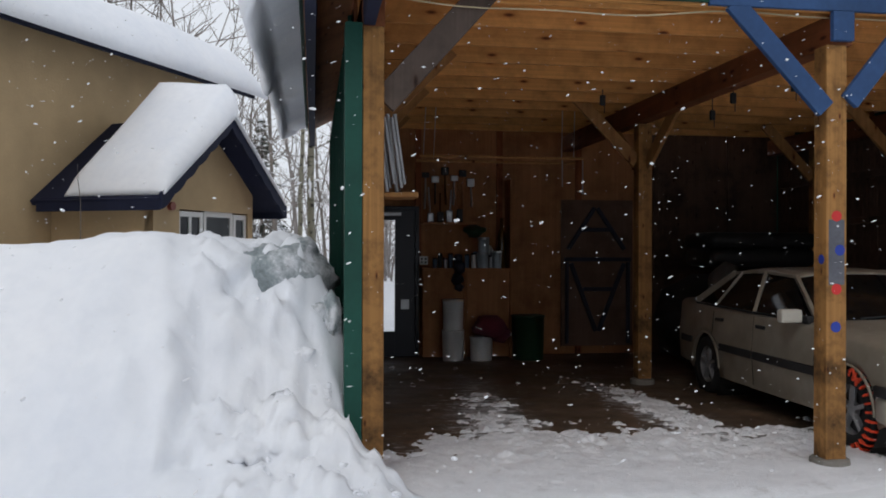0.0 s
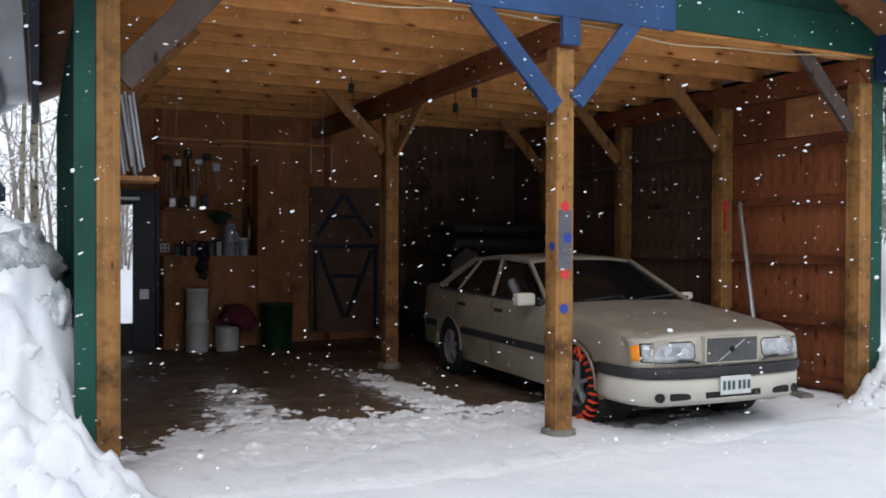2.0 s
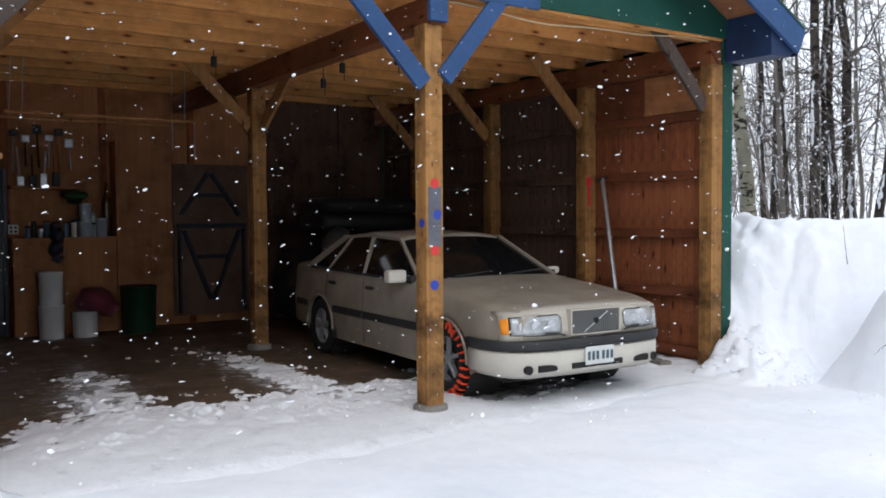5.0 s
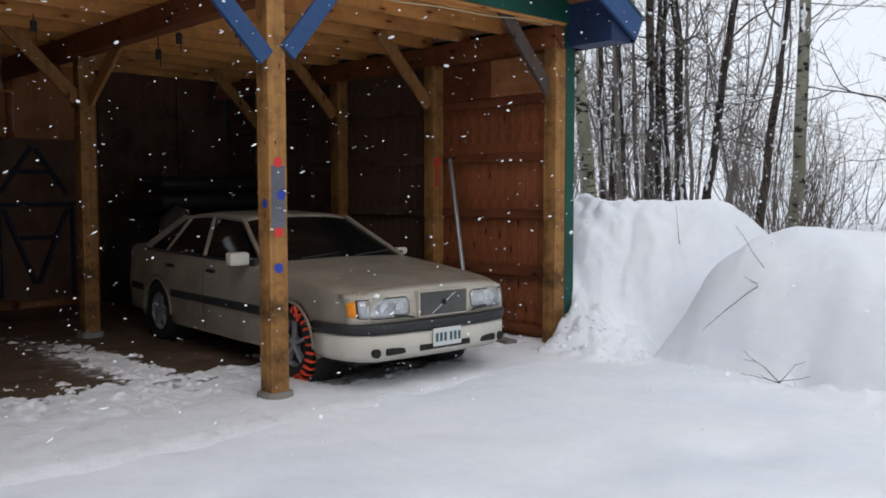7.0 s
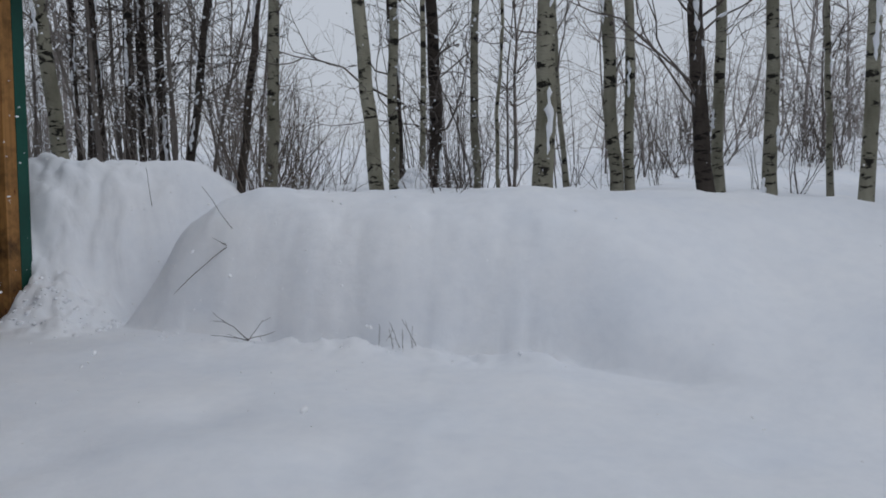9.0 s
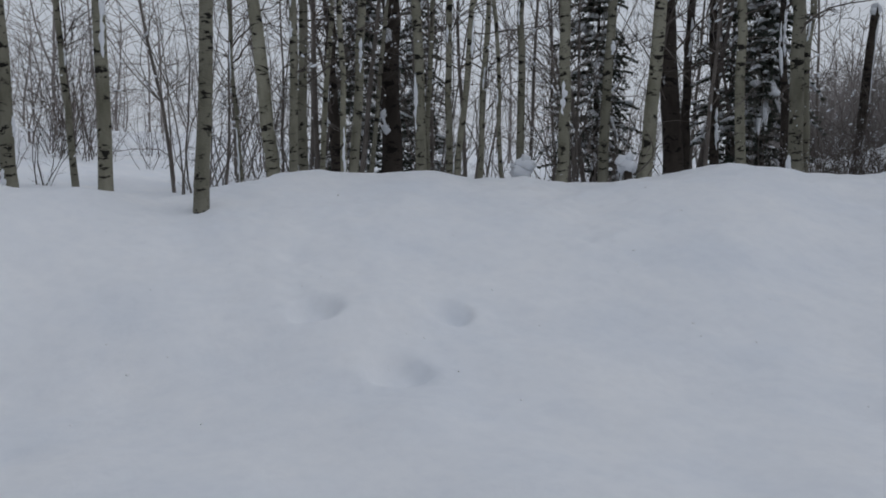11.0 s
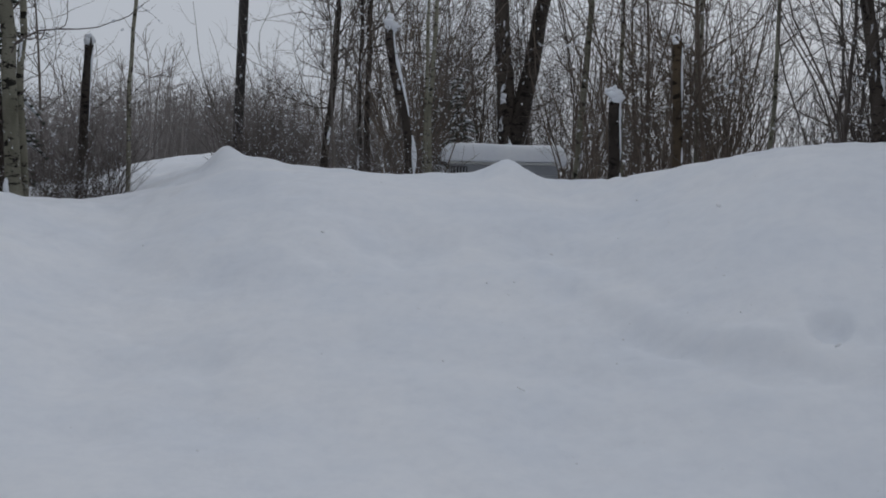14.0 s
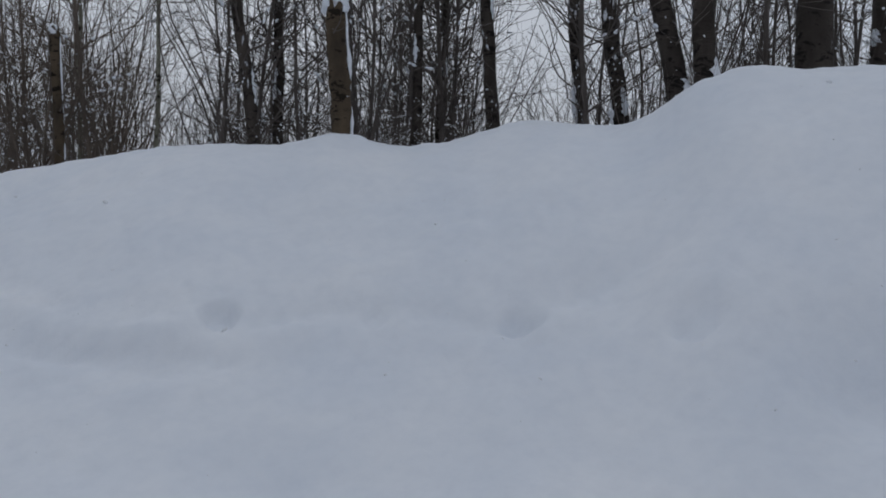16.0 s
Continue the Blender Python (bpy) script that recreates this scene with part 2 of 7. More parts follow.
def ground_z(x, y):
    x, y = np.asarray(x, float), np.asarray(y, float)
    d = np.hypot(x, y) + 1e-6
    az = np.degrees(np.arctan2(x, y)) % 360
    az = np.where(az < 40, az + 360, az)
    lumps = 0.06 * waves(x, y, 1.1, 3) + 0.05 * fbm(x, y, 0.9, 4, 3) + 0.012 * fbm(x, y, 5, 5, 2)
    # banks all round, by heading
    toe, crest, top = (sum(np.interp(az + o + 1.2 * waves(x, y, 2.0, 8), BANKS[:, 0], BANKS[:, k]) for o in (-2, -1, 0, 1, 2)) / 5 for k in (1, 2, 3))
    t = np.clip((d - toe) / (crest - toe), 0, 1)
    rise = t * t * (3 - 2 * t)
    away = np.clip(d - crest, 0, 400)
    back = -0.28 * (1 - np.exp(-away / 2.5)) + 0.012 * away
    around = top * rise + back
    around = around + 0.25 * np.exp(-((az - 155.5) / 1.2) ** 2) * np.exp(-((d - 13.5) / 1.1) ** 2) + 0.16 * np.exp(-((az - 157.0) / 2.2) ** 2) * np.exp(-((d - 13.5) / 2.2) ** 2)
    around = around + 0.14 * np.exp(-((az - 200.6) / 2.4) ** 2) * np.exp(-((d - 9.8) / 1.5) ** 2) + 0.21 * np.exp(-((az - 173.6) / 1.5) ** 2) * np.exp(-((d - 12) / 1.5) ** 2)
    # the lane climbing away between the trees
    lane = smooth01(144.5, 150.5, az) * smooth01(157, 154.6, az)
    around = around + lane * (np.clip(d - 13, 0, 14) * 0.065 - back * 0.8)
    # open snowy field rising beyond the aspens
    around = around + 1.25 * smooth01(20, 46, d) * smooth01(80, 88, az) * smooth01(122, 106, az)
    # the cut bank east of the yard, its face along x = 7
    nose = 4.42 + 0.08 * waves(x, y, 3, 12)
    face = 7.02 + 0.025 * waves(x, y, 2.4, 13) + 0.04 * fbm(x, y, 1.6, 14, 2) - 0.9 * smooth01(1.2, -1.2, y) + 0.6 * np.clip(y - 4.2, 0, 2) ** 2 + 0.01 * fbm(x * 0.4, y, 5, 62, 2)
    fu = np.clip((x - face) / (0.95 + 1.6 * smooth01(1.2, -1.0, y)), 0, 1)
    end = np.clip((4.72 + 0.05 * fbm(x, y, 2.2, 61) - y + 0.1 * np.clip(x - 7.3, 0, 1.2)) / 1.2, 0, 1)
    cut = 1.23 * np.power(np.clip(1 - (1 - fu) ** 3.0, 0, 1), 0.75) * np.power(np.clip(1 - (1 - end) ** 2.4, 0, 1), 0.70)
    # the bank between it and the carport wall
    fx = 7.25 + 0.75 * smooth01(5.9, 4.6, y) + 0.12 * waves(x, y, 2.7, 15)
    gu = np.clip((x - fx + 0.55) / 1.25, 0, 1)
    wall_bank = 1.50 * np.power(smooth01(0, 1, gu), 0.7) * smooth01(3.2, 5.0, y) * smooth01(5.0, 5.6, y + 0.55 * np.clip(x - 7, 0, 3))
    apron = 0.42 * smooth01(6.45, 7.2, x) * smooth01(4.7, 5.6, y) * smooth01(8.2, 7.4, x)
    east = np.maximum(np.maximum(cut, wall_bank), apron)
    east = east + np.where(d > 10.2, back, 0) - 0.42 * smooth01(8.6, 12.0, d) * smooth01(60, 64, az) * smooth01(90, 80, az)
    mix_in = smooth01(84, 98, az) * (az < 360) + (az >= 360)
    z = np.where((az < 100) & (x > 5.5), east * (1 - mix_in) + around * mix_in, around)
    # bank against the west wall, facing the yard
    dug = smooth01(-0.86, -0.62, x)
    front = 4.80 + 0.22 * np.sin(x * 1.3) + 0.08 * fbm(x, y, 1.4, 16) + 0.5 * smooth01(-2, -8, x) + 0.42 * dug
    w = np.clip((y - front) / (1.55 - 0.6 * dug), 0, 1)
    side = smooth01(0.58 + 0.06 * fbm(x, y, 4, 17), -0.12, x)
    west = 1.57 * np.power(smooth01(0, 1, w), 0.72) * np.power(side, 0.8) - 0.12 * smooth01(6.8, 10, y) + (0.03 * np.sin(x * 5.2) - 0.10) * smooth01(-1.1, -2.2, x) * w + 0.06 * np.exp(-((x + 1.3) / 0.7) ** 2) * w
    spill = (0.55 + 0.10 * fbm(x, y, 3, 66)) * smooth01(0.80, 0.0, x) * smooth01(4.55, 5.35, y)
    west = np.maximum(west, spill * (y > 2))
    z = np.where((az > 270) & (y > 2) & (x < 1.2), west, z)
    z = np.where((az > 270) & (az <= 360) & (y <= 4.4), np.maximum(0, 0.02 * (d - 4)), z)
    z = np.where((x >= 1.2) & (y > 2) & (x < 6.3), 0.0, z)
    # dents and clods left in the yard
    r = np.random.RandomState(91)
    yard = (d < 14) & (az < 300)
    xn, yn, dent = x[yard], y[yard], 0
    for _ in range(70):
        a, q, sz, dp = radians(r.uniform(60, 235)), r.uniform(3.2, 9.0), r.uniform(0.12, 0.45), r.uniform(-0.07, 0.05)
        dent = dent + dp * np.exp(-((xn - q * math.sin(a)) ** 2 + (yn - q * math.cos(a)) ** 2) / sz ** 2)
    z[yard] += dent
    z[yard] += 0.09 * track(xn, yn, [(0.64, -8.4), (-0.39, -6.9), (-1.1, -6.2)], 0.16) - 0.07 * track(xn, yn, [(0.5, -8.1), (-0.45, -6.7), (-1.1, -6.0)], 0.15)
    z[yard] -= 0.05 * track(xn, yn, [(-1.1, -6.2), (-1.7, -6.2), (-2.5, -6.0), (-3.2, -5.2)], 0.12)
    z[yard] -= 0.045 * track(xn, yn, [(-0.18, -6.88), (-0.77, -6.43), (-1.34, -5.95)], 0.08) + 0.07 * track(xn, yn, [(-3.3, -5.35), (-3.8, -5.22), (-4.3, -5.05)], 0.16)
    for cx, cy, deep, sz in ((5.72, -3.60, -0.17, 0.19), (5.06, -2.80, -0.13, 0.24), (6.1, -2.66, -0.14, 0.22), (5.95, -3.14, 0.10, 0.45), (-1.45, -6.36, -0.13, 0.15), (-3.28, -5.23, -0.14, 0.17), (-2.43, -5.87, -0.07, 0.14), (-4.02, -4.31, -0.12, 0.2),
                             (-4.4, -3.33, -0.25, 0.35), (2.0, -8.5, -0.14, 0.45), (0.9, -8.7, -0.10, 0.4), (4.35, 2.47, 0.05, 0.45), (4.5, 1.53, 0.04, 0.4), (6.26, 0.88, 0.07, 0.35)):
        far2 = ((xn - cx) ** 2 + (yn - cy) ** 2) / sz ** 2
        z[yard] += deep * (np.exp(-far2) if deep > 0 or sz > 0.3 else 1.1 / (1 + np.exp(np.clip((np.sqrt(far2) - 0.8) * 11, -40, 40))) - 0.2 * np.exp(-far2 * 0.4))
    # crack and fallen lumps along the foot of the cut bank
    z[yard] -= 0.16 * track(xn, yn, [(7.02, 3.3), (6.99, 2.5), (7.03, 1.8), (7.01, 1.1)], 0.07) * np.clip(0.5 + fbm(xn, yn, 1.7, 64, 2), 0, 1)
    z[yard] += 0.10 * track(xn, yn, [(6.8, 3.6), (6.78, 2.2), (6.8, 0.9)], 0.16) * np.clip(fbm(xn, yn, 3.5, 65, 3) + 0.25, 0, 1)
    # old wheel ruts and kicked-up lumps in the yard
    rut = -0.035 * np.exp(-((d - 6.4 - 0.5 * np.sin(np.radians(az) * 3)) / 0.25) ** 2) * smooth01(95, 110, az) * smooth01(225, 205, az)
    z = z + lumps * (smooth01(0.3, 1.2, z) * 0.9 + 0.35) * np.where(d < 30, 1, 3) + rut
    crumb = smooth01(0.12, 0.5, z) * smooth01(1.35, 0.9, z) * (d < 12)
    z = z + crumb * 0.05 * fbm(x, y, 5, 18) * np.where((az > 340) | (az < 59), 1.0, 0.25)
    rubble = np.exp(-((x + 0.1) / 0.6) ** 2) * smooth01(4.7, 5.1, y) * smooth01(6.6, 6.1, y) + 0.8 * smooth01(6.3, 6.9, x) * smooth01(8.6, 7.6, x) * smooth01(4.6, 5.1, y) * smooth01(7, 6, y) * (d < 11)
    z = z + rubble * (0.16 * np.abs(fbm(x, y, 2.6, 51)) + 0.07 * fbm(x, y, 8, 52) - 0.03)
    # lumpy broken faces where the banks were dug
    dig = np.maximum(smooth01(-0.95, -0.7, x) * smooth01(0.9, 0.4, x) * smooth01(4.4, 4.8, y) * smooth01(6.5, 6.1, y), smooth01(6.6, 6.95, x) * smooth01(8.1, 7.4, x) * smooth01(2.8, 4.0, y) * smooth01(6.3, 5.9, y)) * smooth01(0.02, 0.25, z) * (d < 11)
    west_face = np.where(x < 2, 1.0, 0.3 * smooth01(4.75, 5.1, y) * smooth01(7.6, 7.2, x))
    z = z + dig * west_face * (0.085 * np.abs(fbm(x, y, 3.6, 71, 2)) + 0.035 * np.abs(fbm(x, y, 9, 72, 2)) + 0.014 * fbm(x, y, 24, 73, 2) - 0.04)
    stir = (d > 3.5) & (d < 12) & (az > 75) & (az < 240)
    z = z + stir * (0.022 * fbm(x, y, 1.7, 74, 3) + 0.03 * np.clip(fbm(x, y, 1.1, 75, 2) - 0.3, 0, 1)) * smooth01(3.5, 5, d)
    z = z + 0.03 * fbm(x, y, 0.9, 95, 3) * (d < 10) * smooth01(0.35, 0.1, z) * smooth01(1.0, 2.5, d)
    inside = (x > 0.235) & (x < 7.135) & (y > 5.3 + 0.36 * smooth01(6.2, 6.55, x)) & (y < 12.58)
    return np.where(inside, -0.05, z)


def spread(lo, hi, step, far):
    mid = np.arange(lo, hi, step)
    out, g = [], step
    p = hi
    while p < far:
        out.append(p)
        g *= 1.09
        p += g
    return np.concatenate([(lo - (np.array(out) - hi) - step)[::-1], mid, out])


LAND = {}


def height_at(x, y):
    """Height of the built ground under one point."""
    xs, ys, Z = LAND["x"], LAND["y"], LAND["z"]
    i = int(np.clip(np.searchsorted(xs, x) - 1, 0, len(xs) - 2))
    j = int(np.clip(np.searchsorted(ys, y) - 1, 0, len(ys) - 2))
    u, v = (x - xs[i]) / (xs[i + 1] - xs[i]), (y - ys[j]) / (ys[j + 1] - ys[j])
    return float((Z[j, i] * (1 - u) + Z[j, i + 1] * u) * (1 - v) + (Z[j + 1, i] * (1 - u) + Z[j + 1, i + 1] * u) * v)


def build_ground():
    def refined(base, spans, extra=()):
        for a, b in spans:
            base = np.concatenate([base[(base < a) | (base > b)], np.linspace(a, b, int((b - a) / 0.032))])
        base = np.array([v for v in base if all(abs(v - e) > 0.012 for e in extra)])
        return np.sort(np.concatenate([base, extra]))

    xs = refined(spread(-6, 13, 0.075, 1600), [(-4.6, -2.9), (-1.8, 0.7), (5.4, 8.3)], [0.225, 0.245, 7.125, 7.145])
    ys = refined(spread(-14, 13, 0.085, 1600), [(-6.6, -4.9), (-4.0, -2.4), (1.0, 6.3)])
    X, Y = np.meshgrid(xs, ys)
    Z = ground_z(X, Y)
    LAND["x"], LAND["y"], LAND["z"] = xs, ys, Z
    # broken lumps standing out of the steep dug faces
    gy, gx = np.gradient(Z, ys, xs)
    steep = smooth01(0.5, 1.4, np.hypot(gx, gy)) * (np.hypot(X, Y) < 11.5)
    clear = ~((X > -0.05) & (X < 7.45) & (Y > 5.15))
    east, north = (X > 5.5) & (Y < 6.2) & clear, (X < 0.8) & (Y > 4) & (Y < 6.6) & clear
    X, Y = (X - np.where(east, steep * (0.25 + 0.75 * smooth01(4.7, 5.0, Y)) * (0.035 * np.abs(fbm(Y, Z * 2.4, 2.2, 81, 3)) + 0.012 * fbm(Y, Z * 1.6, 8, 83, 2)), 0),
            Y - np.where(north, steep * (0.12 + 0.88 * smooth01(-0.95, -0.75, X)) * (0.09 * np.abs(fbm(X, Z * 1.9, 2.6, 82, 3)) + 0.03 * fbm(X, Z * 1.4, 9, 84, 2)), 0))
    ny, nx = X.shape
    i, j = np.meshgrid(np.arange(ny - 1), np.arange(nx - 1), indexing="ij")
    a = i * nx + j
    faces = np.stack([a, a + 1, a + nx + 1, a + nx], -1).reshape(-1, 4)
    me = bpy.data.meshes.new("ground")
    me.from_pydata(np.stack([X, Y, Z], -1).reshape(-1, 3).tolist(), [], faces.tolist())
    me.materials.append(SNOW)
    me.polygons.foreach_set("use_smooth", [True] * len(me.polygons))
    me.update()
    tagged(new("ground", me), "deep ploughed snow banked up round the yard", "snow", kind="structure")


build_ground()
# ---- the carport: posts, beams, joists, deck, walls, roof ----
X_WEST, X_MID, X_EAST = 0.39, 3.645, 6.94
Y_FRONT, Y_BACK = 5.78, 12.5
ROWS_Y = (5.78, 7.55, 9.35, 11.2)


def timber_post(name, x, y, top, w, label, footing=False, mat=POST):
    t = thing(name, label, "post", (x, y, 0), group="carport posts")
    h = w / 2
    part("shaft", boxed(-h, -h, 0.0, h, h, top, bevel=0.008), mat, t)
    if footing:
        bm = lathe([(0.135, -0.06), (0.14, 0.0), (0.135, 0.055), (0.115, 0.065)], 18)
        part("footing", bm, CONCRETE, t, "round concrete pier")
    return t


centre_post = timber_post("post", X_MID, Y_FRONT, 2.98, 0.155, "timber carport post with red and blue paint dots, on concrete", True)
timber_post("post", X_WEST, Y_FRONT, 2.98, 0.14, "pale weathered timber post at the open corner beside the green trim")
timber_post("post", X_EAST, Y_FRONT, 2.98, 0.155, "timber corner post against the green trim by the snow bank")
timber_post("post", 3.76, 9.6, 2.98, 0.16, "inner timber post carrying the middle beam, on a concrete pier", True)
for y in ROWS_Y[1:]:
    timber_post("post", X_EAST, y, 2.98, 0.16, "side wall timber post with diagonal brace")
    timber_post("post", X_WEST, y, 2.98, 0.16, "side wall timber post with diagonal brace")

# paint dots, sunk slightly into the timber of the middle post
RED = plain("red_paint", (0.62, 0.03, 0.03), 0.6, vary=0.15)
DOT_BLUE = plain("blue_dot_paint", (0.02, 0.05, 0.35), 0.6, vary=0.15)
GREY_WASH = plain("grey_wash", (0.125, 0.13, 0.155), 0.8, vary=0.45)
for z, dx, m in ((1.775, 0.0, RED), (1.535, 0.025, DOT_BLUE), (1.26, 0.0, RED), (0.995, -0.005, DOT_BLUE)):
    bm = bmesh.new()
    rod(bm, (dx, -0.0773, z), (dx, -0.0805, z), 0.038, n=20)
    part("paint_dot", bm, m, centre_post, "round dot of paint")
bm = bmesh.new()
rod(bm, (-0.0773, -0.02, 1.47), (-0.0805, -0.02, 1.47), 0.034, n=20)
part("paint_dot", bm, DOT_BLUE, centre_post, "round dot of paint")
part("grey_patch", boxed(-0.06, -0.0790, 1.29, 0.06, -0.0770, 1.75, bevel=0), GREY_WASH, centre_post, "worn grey painted patch")

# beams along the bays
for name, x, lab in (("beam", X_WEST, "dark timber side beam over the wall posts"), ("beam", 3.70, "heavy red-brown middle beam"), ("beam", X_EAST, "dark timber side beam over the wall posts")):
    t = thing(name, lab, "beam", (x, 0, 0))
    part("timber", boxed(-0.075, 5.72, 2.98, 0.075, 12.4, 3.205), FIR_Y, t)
t = thing("outrigger", "dark blue painted beam end carrying the gable overhang", "beam", (X_WEST - 0.03, 0, 0))
part("timber", boxed(-0.04, 5.06, 2.98, 0.04, 5.695, 3.30), DARK_BLUE, t)

# joists on the beams, and the knotty boards of the loft floor above them
for k in range(11):
    y = 5.86 + k * 0.61
    t = thing("joist", "orange fir ceiling joist spanning the carport", "joist", (0, y, 0), group="ceiling joists")
    part("timber", boxed(0.33, -0.022, 3.207, 7.04, 0.022, 3.42), FIR_X, t)
deck = bmesh.new()
for k in range(45):
    y = 5.74 + k * 0.151
    box(deck, 0.3, y, 3.4225 + 0.002 * (k % 3), 7.08, y + 0.147, 3.45, bevel=0)
me = mesh_of("ceiling", deck, FIR_X)
tagged(new("ceiling", me), "knotty fir board ceiling of the carport", "ceiling", kind="structure")

# front header: blue in the middle, green to both sides
t = thing("header", "painted header board, blue in the middle and green at the sides", "beam")
part("blue_board", boxed(2.68, 5.665, 3.21, 4.67, 5.705, 3.52), BLUE, t, "blue painted board")
for a, b in ((0.16, 2.677), (4.673, 7.18)):
    part("green_board", boxed(a, 5.67, 3.23, b, 5.703, 3.56), GREEN, t, "green painted board")
part("blue_block", boxed(3.59, 5.655, 3.0, 3.75, 5.70, 3.207), BLUE, t, "blue painted block on the post")
part("backing", boxed(0.33, 5.71, 3.21, 7.05, 5.75, 3.42), FIR_X, t, "raw fir backing board")


def brace(a, b, mat, label, w=0.045, h=0.14):
    t = thing("brace", label, "brace", a, group="diagonal braces")
    bm = bmesh.new()
    stick(bm, (0, 0, 0), Vector(b) - Vector(a), w, h)
    part("timber", bm, mat, t)


GREY_WOOD = wood("grey_weathered_wood", (0.115, 0.085, 0.07), (0.065, 0.047, 0.038), "z")
BLUE_LAB = "blue painted diagonal knee brace bolted to the post"
FIR_LAB = "raw fir diagonal knee brace between post and joist"
brace((3.55, 5.69, 2.52), (2.86, 5.69, 3.24), BLUE, BLUE_LAB)
brace((3.73, 5.69, 2.58), (4.27, 5.69, 3.24), BLUE, BLUE_LAB)
brace((0.46, 5.80, 2.50), (1.18, 5.80, 3.30), GREY_WOOD, "weathered grey diagonal knee brace at the corner post", 0.045, 0.18)
brace((6.87, 5.80, 2.56), (6.15, 5.80, 3.30), GREY_WOOD, "weathered grey diagonal knee brace at the corner post")
brace((3.68, 9.6, 2.55), (2.96, 9.6, 3.28), FIR_D, FIR_LAB)
brace((3.79, 9.52, 2.52), (3.79, 8.72, 3.06), FIR_D, FIR_LAB, 0.04, 0.16)
brace((3.69, 9.66, 2.52), (3.69, 10.4, 3.06), FIR_D, FIR_LAB, 0.04, 0.14)
for y in ROWS_Y[1:]:
    brace((6.86, y, 2.55), (6.14, y, 3.28), FIR_D, FIR_LAB)
    brace((0.47, y, 2.55), (1.19, y, 3.28), FIR_D, FIR_LAB)

# ---- walls ----
east_wall = thing("wall_east", "red-stained vertical board side wall on level girts", "wall", kind="structure")
west_wall = thing("wall_west", "green metal side wall, bare boards inside", "wall", kind="structure")


def ribbed_sheet(x, y0, y1, z0, z1, side):
    """Ribbed metal sheet in the plane x, ribs standing out to the given side."""
    bm = bmesh.new()
    prof = []
    y = y0
    while y < y1:
        for dy, o in ((0, 0), (0.16, 0), (0.18, 0.025), (0.21, 0.025), (0.228, 0)):
            prof.append((min(y + dy, y1), o))
        y += 0.228
    lo = [bm.verts.new((x + side * o, q, z0)) for q, o in prof]
    hi = [bm.verts.new((x + side * o, q, z1)) for q, o in prof]
    for k in range(len(prof) - 1):
        if prof[k + 1][0] - prof[k][0] > 1e-5:
            bm.faces.new((lo[k], lo[k + 1], hi[k + 1], hi[k]))
    bmesh.ops.solidify(bm, geom=bm.faces[:], thickness=0.0015)
    return bm


part("metal_sheet", ribbed_sheet(7.115, 5.75, 12.6, 0.02, 3.3, 1), GREEN, east_wall, "green ribbed metal cladding")
part("metal_sheet", ribbed_sheet(0.255, 5.75, 12.6, 0.02, 3.1, -1), GREEN, west_wall, "green ribbed metal cladding")
for z in (0.12, 0.72, 1.33, 1.93, 2.52):
    part("girt", boxed(7.00, 5.86, z - 0.045, 7.04, 7.47, z + 0.045, bevel=0.004), CEDAR_Y, east_wall)
    part("girt", boxed(7.00, 7.475, z - 0.045, 7.04, 12.3, z + 0.045, bevel=0.004), DIM_BOARDS, east_wall, "darker rear girt, shade in its colour")
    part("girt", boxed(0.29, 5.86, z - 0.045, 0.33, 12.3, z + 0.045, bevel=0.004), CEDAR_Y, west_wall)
# planks past the second post take the darker colour that holds the shade
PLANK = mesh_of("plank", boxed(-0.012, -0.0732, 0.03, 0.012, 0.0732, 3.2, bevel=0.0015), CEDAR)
DIM_PLANK = mesh_of("plank", boxed(-0.012, -0.0732, 0.03, 0.012, 0.0732, 3.2, bevel=0.0015), DIM_BOARDS)
for x, wall in ((7.065, east_wall), (0.29, west_wall)):
    for k in range(45):
        p = part("plank", PLANK if 5.86 + k * 0.1475 < 7.5 else DIM_PLANK, None, wall, "" if 5.86 + k * 0.1475 < 7.5 else "darker rear board, shade in its colour")
        p.location = (x if x > 1 else 0.275, 5.86 + k * 0.1475, 0.0 + 0.004 * (k % 2))

part("strip", boxed(7.012, 5.90, 2.575, 7.034, 6.72, 2.972, bevel=0.003), STRIP, east_wall, "orange plywood strip under the beam")
part("strip", boxed(7.012, 6.725, 2.575, 7.034, 7.46, 2.972, bevel=0.003), CEDAR_Y, east_wall, "red-brown strip under the beam")

north_wall = thing("wall_north", "brown plywood back wall with upright battens", "wall", kind="structure")
# back wall beyond x = 5.1 is coloured darker for the shade behind the car
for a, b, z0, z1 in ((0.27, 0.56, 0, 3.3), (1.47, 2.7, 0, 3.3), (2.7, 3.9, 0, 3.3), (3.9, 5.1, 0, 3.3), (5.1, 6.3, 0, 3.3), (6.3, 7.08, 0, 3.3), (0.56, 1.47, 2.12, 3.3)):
    part("panel", boxed(a + 0.002, 12.5, z0, b - 0.002, 12.54, z1, bevel=0.002), PLY if b < 5.2 else DIM_BOARDS, north_wall)
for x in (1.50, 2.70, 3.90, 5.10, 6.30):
    part("batten", boxed(x - 0.045, 12.46, 0, x + 0.045, 12.498, 3.3), CEDAR if x < 5 else DIM_BOARDS, north_wall, "dark upright batten")

# corner trims
for a, b, z1 in ((0.205, 0.318, 3.0), (7.02, 7.16, 3.22)):
    t = thing("trim", "green painted corner board", "trim", kind="structure")
    part("board", boxed(a, 5.70, 0.0, b, 5.735, z1, bevel=0.003), GREEN, t)
    part("return_board", boxed(a if a < 1 else b - 0.03, 5.737, 0.0, a + 0.03 if a < 1 else b, 5.86, z1, bevel=0.003), GREEN, t)

